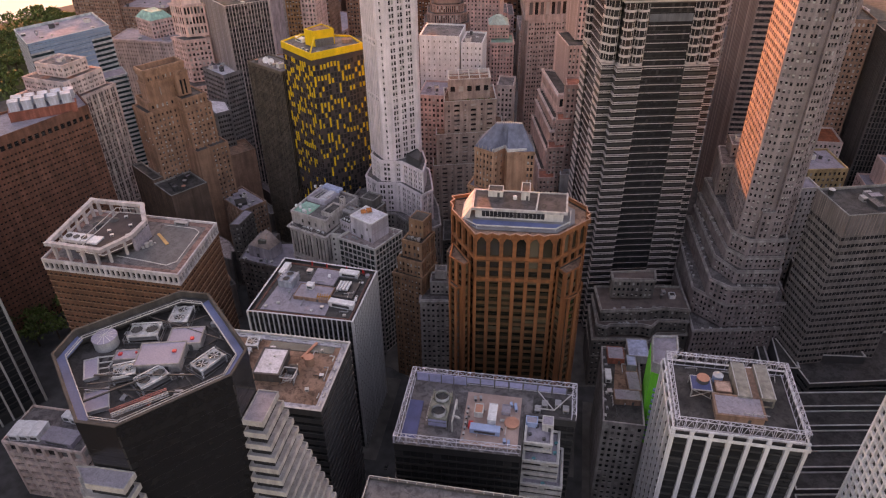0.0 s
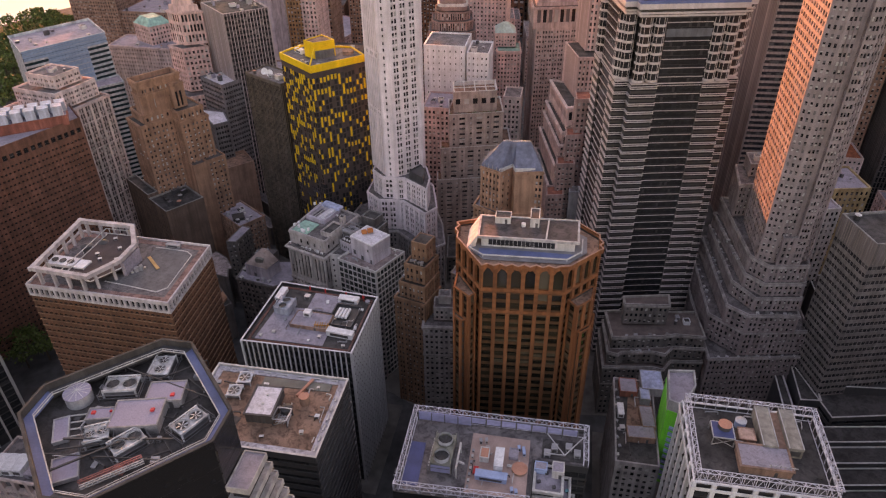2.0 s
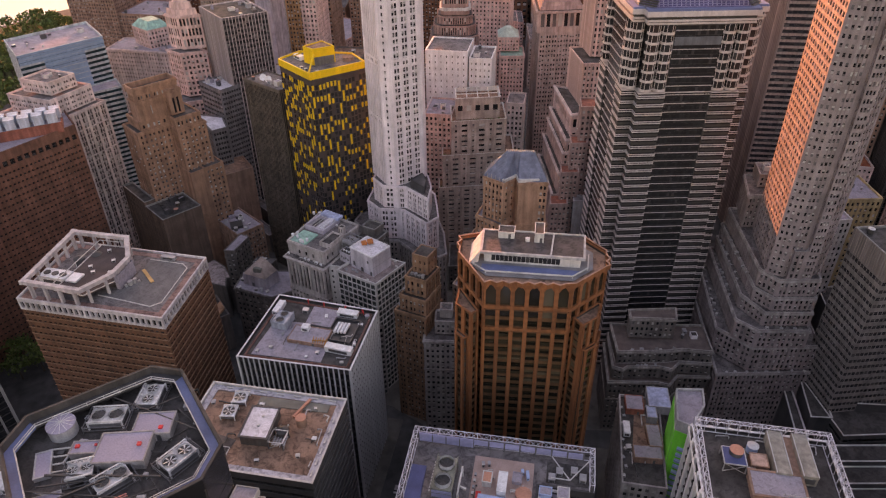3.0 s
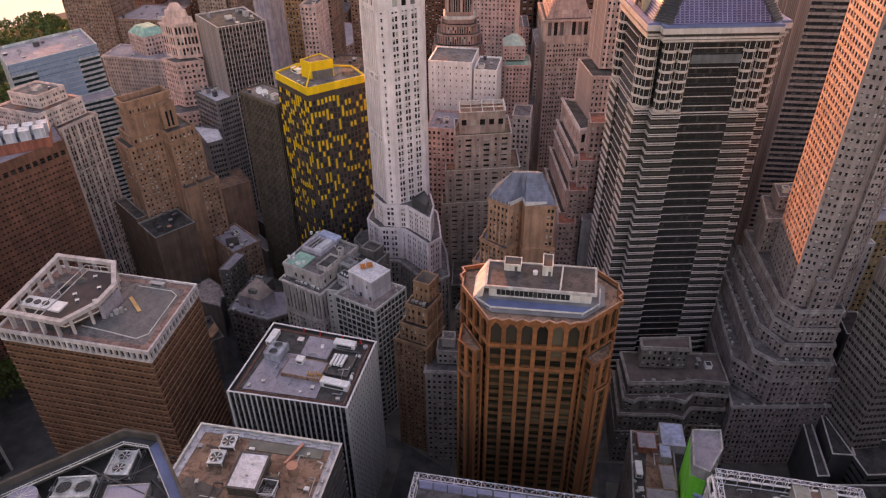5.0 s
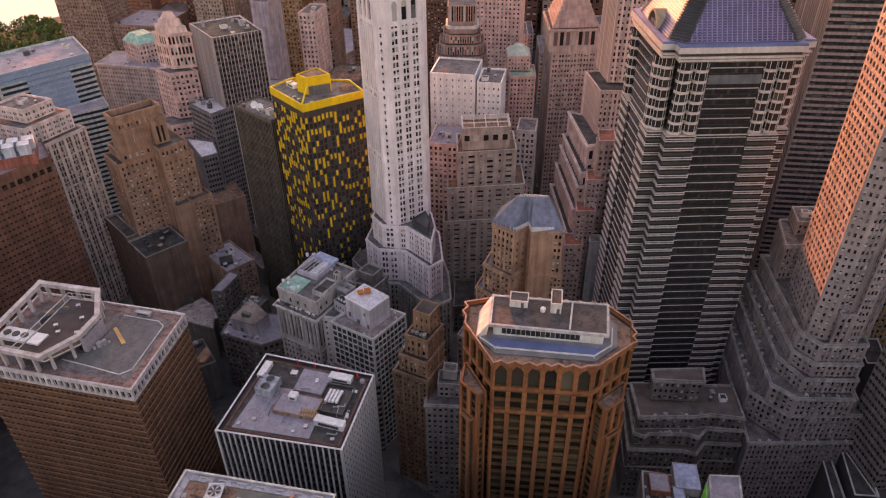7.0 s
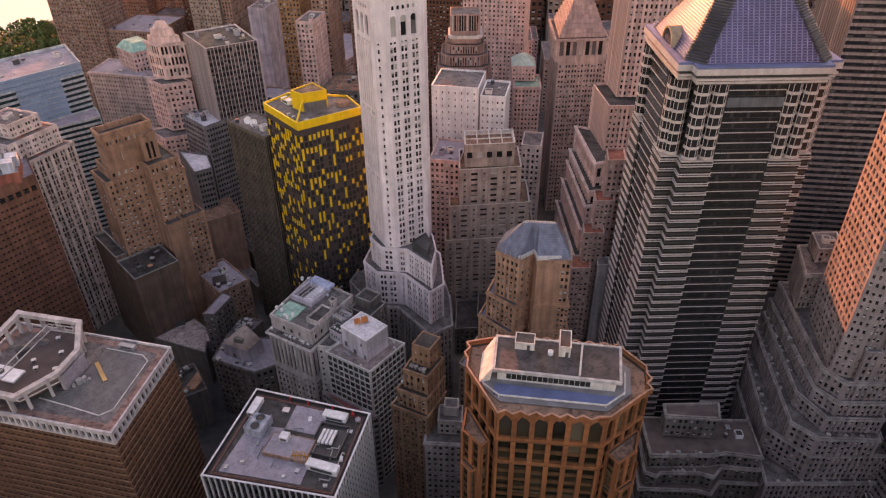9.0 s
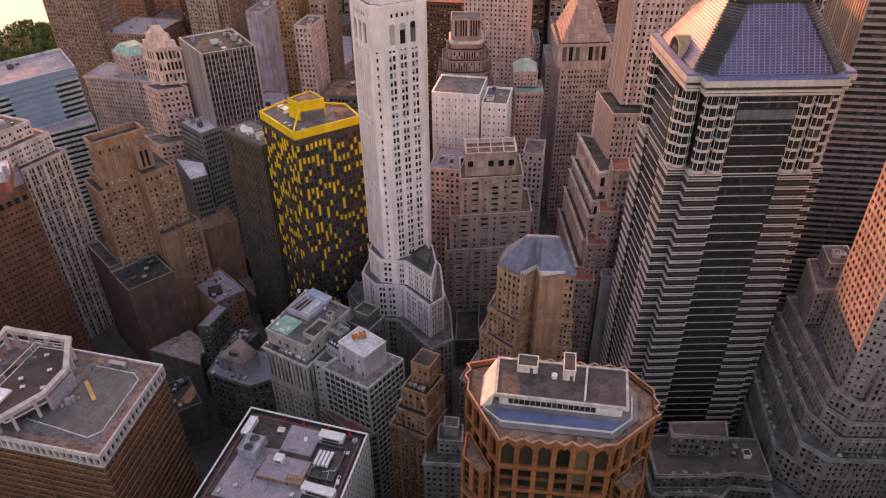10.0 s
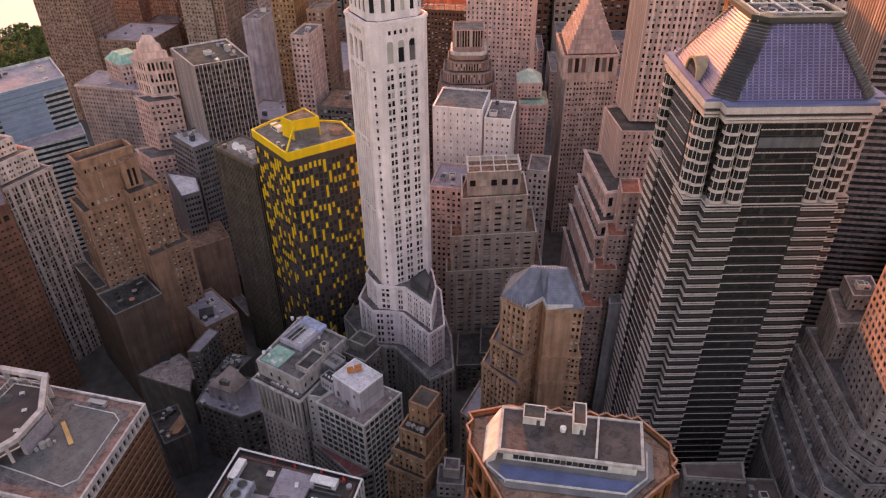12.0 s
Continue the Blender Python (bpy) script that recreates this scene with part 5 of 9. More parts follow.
building("stone_building", "stepped stone building with an arched loggia", "office building",
         [([(-15, 486), (-2, 438), (14, 447), (5, 480)], 0, 112, LOGGIA, {"corn": 0.8}), ([(-17, 483), (-4, 431), (15, 439), (7, 475)], 0, 98, LOGGIA, {"corn": 0.7}), ([(-18, 481), (-5, 427), (15.6, 435), (7.5, 471)], 0, 91, PUNCH, {"corn": 0.7}),
          ([(-20, 478), (-6.6, 420), (15.4, 428), (8, 466)], 0, 80, PUNCH, {"corn": 0.7}), ([(-22, 474), (-8, 412), (15, 420), (8, 460)], 0, 66, PUNCH, {"corn": 0.7})], PINK_STONE, GLASS, TAR, cap=120, coping=PALE_STONE)
building("brick_building", "slim pinkish brick house climbing in four steps", "office building",
         [([(2.6, 404), (11.6, 406), (10.6, 420), (1.6, 418)], 0, 131, S(3.4, ((1.3, 1.1),), 0.5, relief=0.15)), ([(-1.2, 398), (8.4, 400), (7.6, 412), (-2, 410)], 0, 111, S(3.4, ((1.3, 1.1),), 0.5)), ([(-5.2, 392), (5.2, 394), (4.4, 405), (-6, 403)], 0, 95, S(3.4, ((1.3, 1.1),), 0.5)),
          ([(-9.6, 384), (0.4, 386), (-0.4, 398), (-10.4, 396)], 0, 78, S(3.4, ((1.3, 1.1),), 0.5))], masonry("dusty_pink_brick", (0.4, 0.28, 0.27), course=0.3), GLASS, RED_BRICK, cap=60, ac=0.1)
building("narrow_building", "narrow grey rendered building with a blank front wall", "building", [([(3.6, 388), (9.8, 389.4), (9.4, 396.6), (3.2, 395.2)], 0, 79, None, {"par": 0.8})], masonry("grey_render", (0.36, 0.36, 0.39)), GLASS, GRAVEL, cap=0)
tower("grey slab with a blank side wall", masonry("mauve_render", (0.42, 0.37, 0.42)), -302, -286, 650, 680, 126, None, name="apartment_building", cap=0)
tower("ochre brick apartment tower", masonry("ochre_brown", (0.33, 0.18, 0.09)), -251, -233, 602, 630, 225, name="brick_tower", cap=40)
tower("pink stone tower with square windows", PINK_STONE, -219, -206, 557, 584, 145, name="stone_tower", cap=40)
tower("brown brick apartment tower", BROWN_BRICK, -219, -205, 590, 616, 153, name="brick_tower", cap=20)
tower("brown brick slab tower", BROWN_BRICK, -208, -178, 645, 672, 232, name="brick_tower", cap=20)
tower("orange brick tower behind red scaffold", RUST_BRICK, -147, -112, 645, 680, 142, name="brick_tower", cap=40)
tower("pink stone tower with regular windows", PINK_STONE, -112, -62, 640, 680, 200, S(3.6, ((1.3, 1.9),), 0.5), name="stone_tower", cap=80)
tower("pink stone tower behind the pier-fronted skyscraper", PINK_STONE, 30, 62, 615, 655, 200, name="stone_tower", cap=30)
tower("brown apartment tower by the river", BROWN_BRICK, -532, -478, 690, 730, 190, name="apartment_building", cap=30)
tower("low brown brick block with a broad lilac roof", BROWN_BRICK, -478, -424, 692, 748, 86, roof=LILAC_ROOF, name="apartment_building", cap=30)
tower("brown brick tower beyond the lilac roof", BROWN_BRICK, -548, -492, 790, 830, 118, name="apartment_building", cap=10)
tower("umber brick slab beyond the lilac roof", masonry("umber_brick", (0.4, 0.225, 0.16)), -486, -440, 800, 840, 116, name="apartment_building", cap=10)
tower("rust brick tower with close-set windows", RUST_BRICK, -430, -382, 760, 800, 124, name="apartment_building", cap=10)
tower("tan brick apartment tower with a sunlit flank", TAN_BRICK, -380, -350, 690, 730, 160, name="apartment_building", cap=30)
tower("brown brick tower beside a tan one", BROWN_BRICK, -349, -339, 692, 730, 150, name="apartment_building", cap=10)
tower("mauve office tower with a grid of small windows", MAUVE_BRICK, -356, -327, 735, 770, 160, S(3.6, ((1.6, 1.0),), 0.5, relief=0.2), name="office_building", cap=30)
tower("grey stone house behind a blank slab", GREY_STONE, -312, -298, 690, 720, 106, name="stone_building", cap=10)
tower("low brown brick house with a pale roof", BROWN_BRICK, -290, -240, 600, 640, 60, roof=LILAC_ROOF, name="brick_building", cap=20)
tower("broad low block with a lilac membrane roof", MAUVE_BRICK, -293, -240, 708, 815, 55, roof=LILAC_ROOF, rot=-14, name="brick_building", cap=10)
tower("dark brick block with lit shop windows", DARK_STONE, -200, -172, 545, 580, 100, S(4.2, ((2.0, 0.8),), 0.5), roof=BROWN_ROOF, name="brick_building", cap=20)
# two hidden blocks, added so their shadows fall on the towers to the right
tower("grey stone office building behind the banded tower", GREY_STONE, 44, 84, 430, 520, 121, name="stone_building", cap=0)
tower("brown stone office tower behind the banded tower", BROWN_BRICK, 70, 105, 600, 640, 190, name="stone_tower", cap=0)
rng = random.Random(5)
walls = [BROWN_BRICK, PINK_STONE, TAN_BRICK, MAUVE_BRICK, PALE_STONE, GREY_STONE, RUST_BRICK]
names = {"brown_brick": "brown brick", "pink_stone": "pink stone", "tan_brick": "tan brick", "mauve_brick": "mauve brick", "pale_stone": "pale stone", "grey_stone": "grey stone", "rust_brick": "rust brick"}
# rows past the second get heights chosen to shade the towers from the sun
for row in range(6):
    y = 770 + row * 85
    x = -0.62 * y + 30 * (row % 2)
    while x < 0.34 * y:
        w, d = rng.uniform(30, 56), rng.uniform(34, 60)
        if x > -430 + row * 20 or row < 2:
            m = rng.choice(walls)
            tower("distant " + names[m.name] + " city block with many windows", m, x, x + w, y, y + d, rng.uniform(45, 95) if row < 2 else rng.uniform(142, 160) if x < -175 else rng.uniform(105, 128) if x < -110 else rng.uniform(150, 178), S(4.2, ((1.9, 2.0),), 0.5) if row < 2 else S(8.4, ((4.2, 3.4),), 0.5), name="city_block", cap=0, rot=8)
        x += w + (rng.uniform(4, 16) if row < 2 else rng.uniform(2, 7))
# three unseen skyline towers, added to keep sun off the octagonal tower's roof
for x0, x1 in ((-500, -452), (-448, -396), (-392, -334)):
    tower("distant brown brick tower on the skyline", BROWN_BRICK, x0, x1, 1195, 1240, 248, S(8.4, ((4.2, 3.4),), 0.5), name="city_block", cap=0)
# unseen city blocks behind the camera and to both sides, added to dim skylight
for k, (x0, x1, y0, y1, z) in enumerate(((-300, -190, -60, 20, 95), (-180, -90, -90, 10, 110), (-80, 20, -120, -20, 100), (30, 140, -90, 20, 90), (150, 260, -40, 60, 110), (200, 290, 70, 160, 130), (250, 340, 180, 260, 190),
                                         (300, 400, 280, 380, 210), (330, 430, 400, 500, 220), (-460, -360, 0, 90, 180), (-520, -420, 110, 200, 190), (-600, -480, 230, 330, 180), (180, 250, 100, 165, 150))):
    tower("tall dark stone city block with many windows", DARK_STONE, x0, x1, y0, y1, z, S(8.4, ((4.2, 3.4),), 0.5), name="city_block", cap=0)
# low houses between the towers
building("stone_building", "grey stone house with a broken-pitched roof box", "office building",
         [([(-187, 322.6), (-161.5, 317.6), (-151, 326), (-158, 345), (-188, 340)], 0, 40, PUNCH, {"corn": 0.4, "par": 0.6})], DARK_STONE, GLASS, LILAC_ROOF, cap=60)
building("brick_building", "dark brick house with a cluttered tar roof", "office building",
         [([(-229, 386), (-205, 369), (-194, 385), (-219, 402)], 0, 45, FINE, {"roof": LILAC_ROOF})], BROWN_BRICK, GLASS, TAR, cap=60)
building("office_building", "small tan building with an orange tiled roof deck", "office building",
         [(q_poly((-20, 284), (8, 287), (6, 300)), 0, 96, PUNCH, {"roof": masonry("orange_deck", (0.5, 0.13, 0.04), 0.85, 0.0, 0.2)})], TAN_BRICK, GLASS, TAR, cap=20)
building("office_building", "low tan building with a pale roof at a tower's foot", "office building",
         [(q_poly((-58, 327), (-47.5, 321), (-42, 342)), 0, 56, PUNCH)], TAN_BRICK, GLASS, LILAC_ROOF, cap=20)
building("office_building", "low dark building with pale roof edges and vents", "office building",
         [(q_poly((-72, 392), (-50, 398), (-54, 425)), 0, 20, PUNCH), (q_poly((-60, 398), (-47, 401), (-50, 424)), 0, 26, PUNCH)], DARK_STONE, GLASS, TAR, cap=10, coping=CONCRETE)
building("brick_building", "low building with a bare brown roof", "office building",
         [([(-239, 418), (-221, 436), (-236, 452), (-255, 434)], 0, 58, None)], BROWN_BRICK, GLASS, BROWN_ROOF, cap=0)
for k, poly in enumerate(([(-249, 468), (-199, 429), (-195, 434), (-245, 473)], [(-245.5, 445), (-207, 414.5), (-203, 420.5), (-241.5, 450.5)])):
    building("low_building", "long low building with a pale-edged roof", "office building", [(poly, 0, 15, None)], DARK_STONE, GLASS, GRAVEL, cap=0, coping=CONCRETE)
building("brick_building", "small dark house with a cluttered tar roof", "office building",
         [([(-215, 322), (-198, 306), (-189, 315), (-205, 331)], 0, 26, None)], DARK_STONE, GLASS, TAR, cap=20)
building("low_building", "low block with a bare pale paved roof terrace", "office building",
         [([(-238.4, 346.4), (-203.4, 340.6), (-207, 349), (-204.4, 350), (-213.6, 361), (-224, 367)], 0, 25, None, {"par": 0.1, "roof": masonry("pale_paved_terrace", (0.44, 0.35, 0.345), 0.9, 0.0, 0.25, 0.2, grime=0.5)})], DARK_STONE, GLASS, TAR, cap=0)
building("stone_building", "narrow dark house with a pale lilac flat roof", "office building",
         [([(-202.4, 345.6), (-196, 346.4), (-193.6, 363), (-200.4, 365)], 0, 49, FINE, {"par": 0.2})], DARK_STONE, GLASS, LILAC_ROOF, cap=40)
building("low_building", "low dark house with a glazed and cluttered roof", "office building",
         [([(-193.4, 346.8), (-181.6, 350.4), (-178, 364), (-191.4, 364.6)], 0, 33, None, {"par": 0.5})], DARK_STONE, GLASS, GRAVEL, cap=0)


def leaves(name, rgb):
    m, t, n, l, b = nodes_of(name)
    geo = n.new("ShaderNodeNewGeometry")
    hs = n.new("ShaderNodeHueSaturation")
    hs.inputs["Color"].default_value = (*rgb, 1)
    mr = n.new("ShaderNodeMapRange")
    mr.inputs[3].default_value, mr.inputs[4].default_value = 0.5, 1.6
    l.new(geo.outputs["Random Per Island"], mr.inputs[0])
    l.new(mr.outputs[0], hs.inputs["Value"])
    l.new(hs.outputs[0], b.inputs["Base Color"])
    b.inputs["Roughness"].default_value = 0.7
    return m


LEAVES = leaves("tree_leaves", (0.07, 0.11, 0.025))


# ---- roof furniture ----
UNIT_DARK = masonry("dark_unit_casing", (0.13, 0.13, 0.14), 0.5, 0.2, 0.3)
GALVANISED = masonry("worn_galvanised_lid", (0.5, 0.5, 0.52), 0.5, 0.3, 0.5)
LILAC_SHEET = masonry("lilac_sheet_roof", (0.26, 0.24, 0.325), 0.6, 0.0, 0.12, 0.1)
def fan_unit(x, y, z, w, d, h, rot, fans, mat=WHITE_PAINT, blades=STEEL, group="rooftop cooling units", label="pale metal cooling unit with open fans", cage=False):
    """A cooling unit on legs with round fans in its lid, if need be in a cage of thin dark bars."""
    ob = thing("cooling_unit", label, "cooling unit", x, y, z, group)
    c, s = math.cos(radians(rot)), math.sin(radians(rot))

    def at(px, py):
        return x + c * px - s * py, y + s * px + c * py

    g = Geo()
    g.rbox(x, y, w * 0.94, d * 0.94, z + h * 0.25, z + h * 0.9, rot)
    part("casing", g, UNIT_DARK, ob)
    g = Geo()
    g.rbox(x, y, w, d, z + h * 0.84, z + h * 0.96, rot)
    part("lid_plate", g, mat, ob)
    for e in (-1, 1):
        g = Geo()
        a, b = ((-0.5, e * 0.5), (0.5, e * 0.5)) if w >= d else ((e * 0.5, -0.5), (e * 0.5, 0.5))
        g.bar((*at(a[0] * w, a[1] * d), z + h * 1.14), (*at(b[0] * w, b[1] * d), z + h * 1.14), 0.13)
        part("top_rail", g, mat, ob)
    for px, py in ((-1, -1), (1, -1), (1, 1), (-1, 1)):
        g = Geo()
        g.bar((*at(px * w * 0.49, py * d * 0.49), z), (*at(px * w * 0.49, py * d * 0.49), z + h * 1.14), 0.16)
        part("leg", g, mat, ob)
    if cage:
        r = random.Random(int(x * 7 + y * 3))
        ring = [at(px * (w * 0.5 + 0.9), py * (d * 0.5 + 0.9)) for px, py in ((-1, -1), (1, -1), (1, 1), (-1, 1))]
        for zz in (h * 0.35, h * 0.75):
            g = Geo()
            for i in range(4):
                g.bar((*ring[i], z + zz), (*ring[(i + 1) % 4], z + zz), 0.07)
            part("cage_bar", g, UNIT_DARK, ob)
        for p in ring:
            g = Geo()
            g.bar((*p, z), (*p, z + h * 0.95), 0.07)
            part("cage_post", g, UNIT_DARK, ob)
        g = Geo()
        for i in range(9):
            e = r.choice((-1, 1))
            px, py = (r.uniform(-0.46, 0.46) * w, e * 0.45 * d) if w >= d else (e * 0.45 * w, r.uniform(-0.46, 0.46) * d)
            g.rbox(*at(px, py), r.uniform(0.25, 0.7), r.uniform(0.2, 0.45), z + h * 0.96, z + h * 0.96 + r.uniform(0.15, 0.5), rot)
        part("fittings", g, mat, ob)
    long_x = w >= d
    room = max(w, d) / fans
    r = min(min(w, d), room) * 0.44
    for i in range(fans):
        o = (i - (fans - 1) / 2) * room
        fx, fy = at(o, 0) if long_x else at(0, o)
        g = Geo()
        g.tube(fx, fy, z + h * 0.85, z + h + 0.35, r, r, 16, False)
        g.tube(fx, fy, z + h * 0.85, z + h + 0.35, r - 0.15, r - 0.15, 16, False)
        ring = part("fan_ring", g, mat, ob)
        # black disc on the lid stands in for the fan opening's dark depth
        g = Geo()
        g.tube(fx, fy, z + h * 0.97, z + h * 0.98, r - 0.16, r - 0.16, 16)
        part("fan_well", g, BLACK_METAL, ob)
        g = Geo()
        for k in range(6):
            a = radians(60 * k + 17 * i + rot)
            b = a + 0.3
            zz = z + h + 0.06
            g.hexa([(fx, fy, zz), (fx + (r - 0.2) * math.cos(a), fy + (r - 0.2) * math.sin(a), zz), (fx + (r - 0.2) * math.cos(b), fy + (r - 0.2) * math.sin(b), zz + 0.12), (fx + 0.2 * math.cos(b), fy + 0.2 * math.sin(b), zz)],
                   [(fx, fy, zz + 0.05), (fx + (r - 0.2) * math.cos(a), fy + (r - 0.2) * math.sin(a), zz + 0.05), (fx + (r - 0.2) * math.cos(b), fy + (r - 0.2) * math.sin(b), zz + 0.17), (fx + 0.2 * math.cos(b), fy + 0.2 * math.sin(b), zz + 0.05)])
        weld(g)
        part("fan_rotor", g, blades, ring or ob)
    return ob


def tank(x, y, z, r, h, mat, lid, label, peak=0.25):
    ob = thing("roof_tank", label, "tank", x, y, z, "rooftop tanks")
    g = Geo()
    g.tube(x, y, z, z + h, r * 0.96, r * 0.96, 20, False)
    part("drum", g, mat, ob)
    g = Geo()
    g.tube(x, y, z + h, z + h + 0.15, r, r, 20)
    g.tube(x, y, z + h + 0.15, z + h + 0.15 + r * peak, r, 0.15, 20)
    part("lid", g, lid, ob)
    return ob


def hut(x, y, z, w, d, h, rot, mat, roof, label, name="roof_bulkhead", door=True, over=0.0, hatch=()):
    """A roof house: walls, a roof with a kerb, a door and hatches."""
    ob = thing(name, label, "roof house", x, y, z)
    g = Geo()
    g.rbox(x, y, w, d, z, z + h, rot)
    part("wall", g, mat, ob)
    g = Geo()
    g.ring(rect(x, y, w + 0.2 + over, d + 0.2 + over, rot), rect(x, y, w - 0.5, d - 0.5, rot), z + h - 0.1, z + h + 0.3)
    part("kerb", g, mat, ob)
    g = Geo()
    g.rbox(x, y, w - 0.48, d - 0.48, z + h + 0.004, z + h + 0.12, rot)
    part("roof", g, roof, ob)
    c, s = math.cos(radians(rot)), math.sin(radians(rot))
    if door:
        g = Geo()
        g.rbox(x + s * (d / 2) + c * w * 0.2, y - c * (d / 2) + s * w * 0.2, 1.0, 0.12, z, z + 2.05, rot)
        part("door", g, DARK_METAL, ob)
    for hx, hy, hr, hm in hatch:
        g = Geo()
        g.rbox(x + c * hx - s * hy, y + s * hx + c * hy, hr, hr, z + h + 0.1, z + h + 0.55, rot)
        part("hatch", g, hm, ob)
    return ob


def crate(x, y, z, w, d, h, rot, mat, label, name="roof_unit", group="", grille=True):
    """A ribbed metal box: an air handler, a generator."""
    ob = thing(name, label, "roof unit", x, y, z, group)
    g = Geo()
    g.rbox(x, y, w, d, z, z + h, rot)
    part("casing", g, mat, ob)
    g = Geo()
    g.rbox(x, y, w + 0.16, d + 0.16, z + h * 0.82, z + h + 0.06, rot)
    part("lid", g, mat, ob)
    c, s = math.cos(radians(rot)), math.sin(radians(rot))
    if grille:
        g = Geo()
        g.rbox(x + s * d * 0.5, y - c * d * 0.5, w * 0.7, 0.1, z + h * 0.2, z + h * 0.7, rot)
        part("grille", g, DARK_METAL, ob)
    return ob


def pipe_run(pts, r, mat, label, name="pipe"):
    g = Geo()
    for a, b in zip(pts, pts[1:]):
        g.bar(a, b, r)
    return single(name, g, mat, label, "pipe")


def truss(label, p, q, z0, z1, n, width=1.5, mat=masonry("lilac_white_steel", (0.6, 0.59, 0.67), 0.5, 0.2, 0.12)):
    """A lattice screen along a roof edge: rails at four corners, posts and zigzag braces."""
    ob = thing("lattice_screen", label, "lattice screen", (p[0] + q[0]) / 2, (p[1] + q[1]) / 2, z0, "lattice screens round roofs")
    length = math.dist(p, q)
    u = ((q[0] - p[0]) / length, (q[1] - p[1]) / length)
    m = (-u[1] * width, u[0] * width)

    def at(s, o, z):
        return p[0] + u[0] * s + m[0] * o, p[1] + u[1] * s + m[1] * o, z

    for o in (0, 1):
        for z in (z0 + 0.3, z1):
            g = Geo()
            g.bar(at(0, o, z), at(length, o, z), 0.1)
            part("rail", g, mat, ob)
    for i in range(n + 1):
        s = length * i / n
        for o in (0, 1):
            g = Geo()
            g.bar(at(s, o, z0), at(s, o, z1), 0.08)
            part("post", g, mat, ob)
        g = Geo()
        g.bar(at(s, 0, z1), at(s, 1, z1), 0.09)
        part("cross_bar", g, mat, ob)
        if i < n:
            e = length * (i + 1) / n
            g = Geo()
            g.bar(at(s, 0, z1), at((s + e) / 2, 1, z1), 0.065)
            g.bar(at((s + e) / 2, 1, z1), at(e, 0, z1), 0.065)
            part("top_brace", g, mat, ob)
            g = Geo()
            g.bar(at(s, 0, z0 + 0.3), at((s + e) / 2, 0, z1), 0.065)
            g.bar(at((s + e) / 2, 0, z1), at(e, 0, z0 + 0.3), 0.065)
            part("side_brace", g, mat, ob)
    return ob


UNIT_GREY = masonry("unit_grey", (0.33, 0.33, 0.35), 0.5, 0.2, 0.2)
RED_PAINT = masonry("red_paint", (0.6, 0.03, 0.03), 0.5, 0.1, 0.1)
BLUE_PAINT = masonry("blue_paint", (0.3, 0.4, 0.62), 0.6, 0.1, 0.15)
DECK_BLUE = masonry("dark_blue_deck", (0.06, 0.08, 0.2), 0.7, 0.0, 0.25)
WARM_WOOD = masonry("warm_timber", (0.55, 0.33, 0.14), 0.8, 0.1, 0.2)

# octagonal tower's sunken plant roof
ODK = 158.0
walkway = thing("roof_walkway", "blue-coated walkway inside the rim of the plant roof", "walkway", -97.5, 116, 158)
for j in range(8):
    o, n = inset(OCT, 0.55), inset(OCT, 2.7)
    k = (j + 1) % 8
    g = Geo()
    g.hexa([(*o[j], 160.4), (*o[k], 160.4), (*n[k], 160.4), (*n[j], 160.4)], [(*o[j], 161), (*o[k], 161), (*n[k], 161), (*n[j], 161)])
    part("deck", g, BLUE_TRIM if j in (0, 2, 3, 4, 7) else DARK_METAL, walkway)
for o, z, r in ((2.75, 161.2, 0.1), (2.75, 161.9, 0.06)):
    g = Geo()
    g.ring(inset(OCT, o - r), inset(OCT, o + r), z - r, z + r)
    part("rail", g, OFF_WHITE, walkway)
for j in range(8):
    a, b2 = inset(OCT, 2.75)[j], inset(OCT, 2.75)[(j + 1) % 8]
    for i in range(max(1, round(math.dist(a, b2) / 4))):
        f = i / max(1, round(math.dist(a, b2) / 4))
        block("rail_post", OFF_WHITE, walkway, a[0] + (b2[0] - a[0]) * f, a[1] + (b2[1] - a[1]) * f, 161.4, 0.12, 0.12, 1.0)
drum = tank(-114.2, 121.2, ODK, 3.3, 3.0, UNIT_GREY, LILAC_SHEET, "round grey tank with a ribbed lilac cone lid", 0.16)
for i in range(12):
    a = radians(30 * i)
    g = Geo()
    g.bar((-114.2 + 3.25 * math.cos(a), 121.2 + 3.25 * math.sin(a), ODK + 3.17), (-114.2, 121.2, ODK + 3.72), 0.05)
    part("lid_rib", g, GALVANISED, drum)
fan_unit(-105.6, 126.2, ODK, 8.0, 5.0, 2.3, 14, 2, GALVANISED, DARK_METAL, cage=True)
fan_unit(-99.0, 134.2, ODK, 5.0, 6.6, 2.3, 10, 2, GALVANISED, cage=True)
fan_unit(-102.4, 110.8, ODK, 5.4, 4.8, 2.5, 28, 2, GALVANISED, cage=True)
fan_unit(-94.4, 110.0, ODK, 4.6, 7.4, 2.3, -36, 2, GALVANISED, DARK_METAL, cage=True)
fan_unit(-83.2, 118.0, ODK, 4.6, 7.6, 2.3, -26, 2, GALVANISED, cage=True)
ROOF_STONE = masonry("buff_plant_wall", (0.27, 0.255, 0.26), 0.8, 0.3, 0.2)
hut(-96.3, 117.8, ODK, 11.5, 8.6, 2.6, 14, ROOF_STONE, LILAC_SHEET, "buff roof house with a lilac sheet roof", hatch=((3.5, 0.5, 0.9, RED_PAINT),))
hut(-93.2, 125.6, ODK, 8.8, 6.6, 2.4, 14, ROOF_STONE, LILAC_SHEET, "buff roof house with a lilac roof and red hatch", hatch=((2.0, -1.5, 0.9, RED_PAINT),))
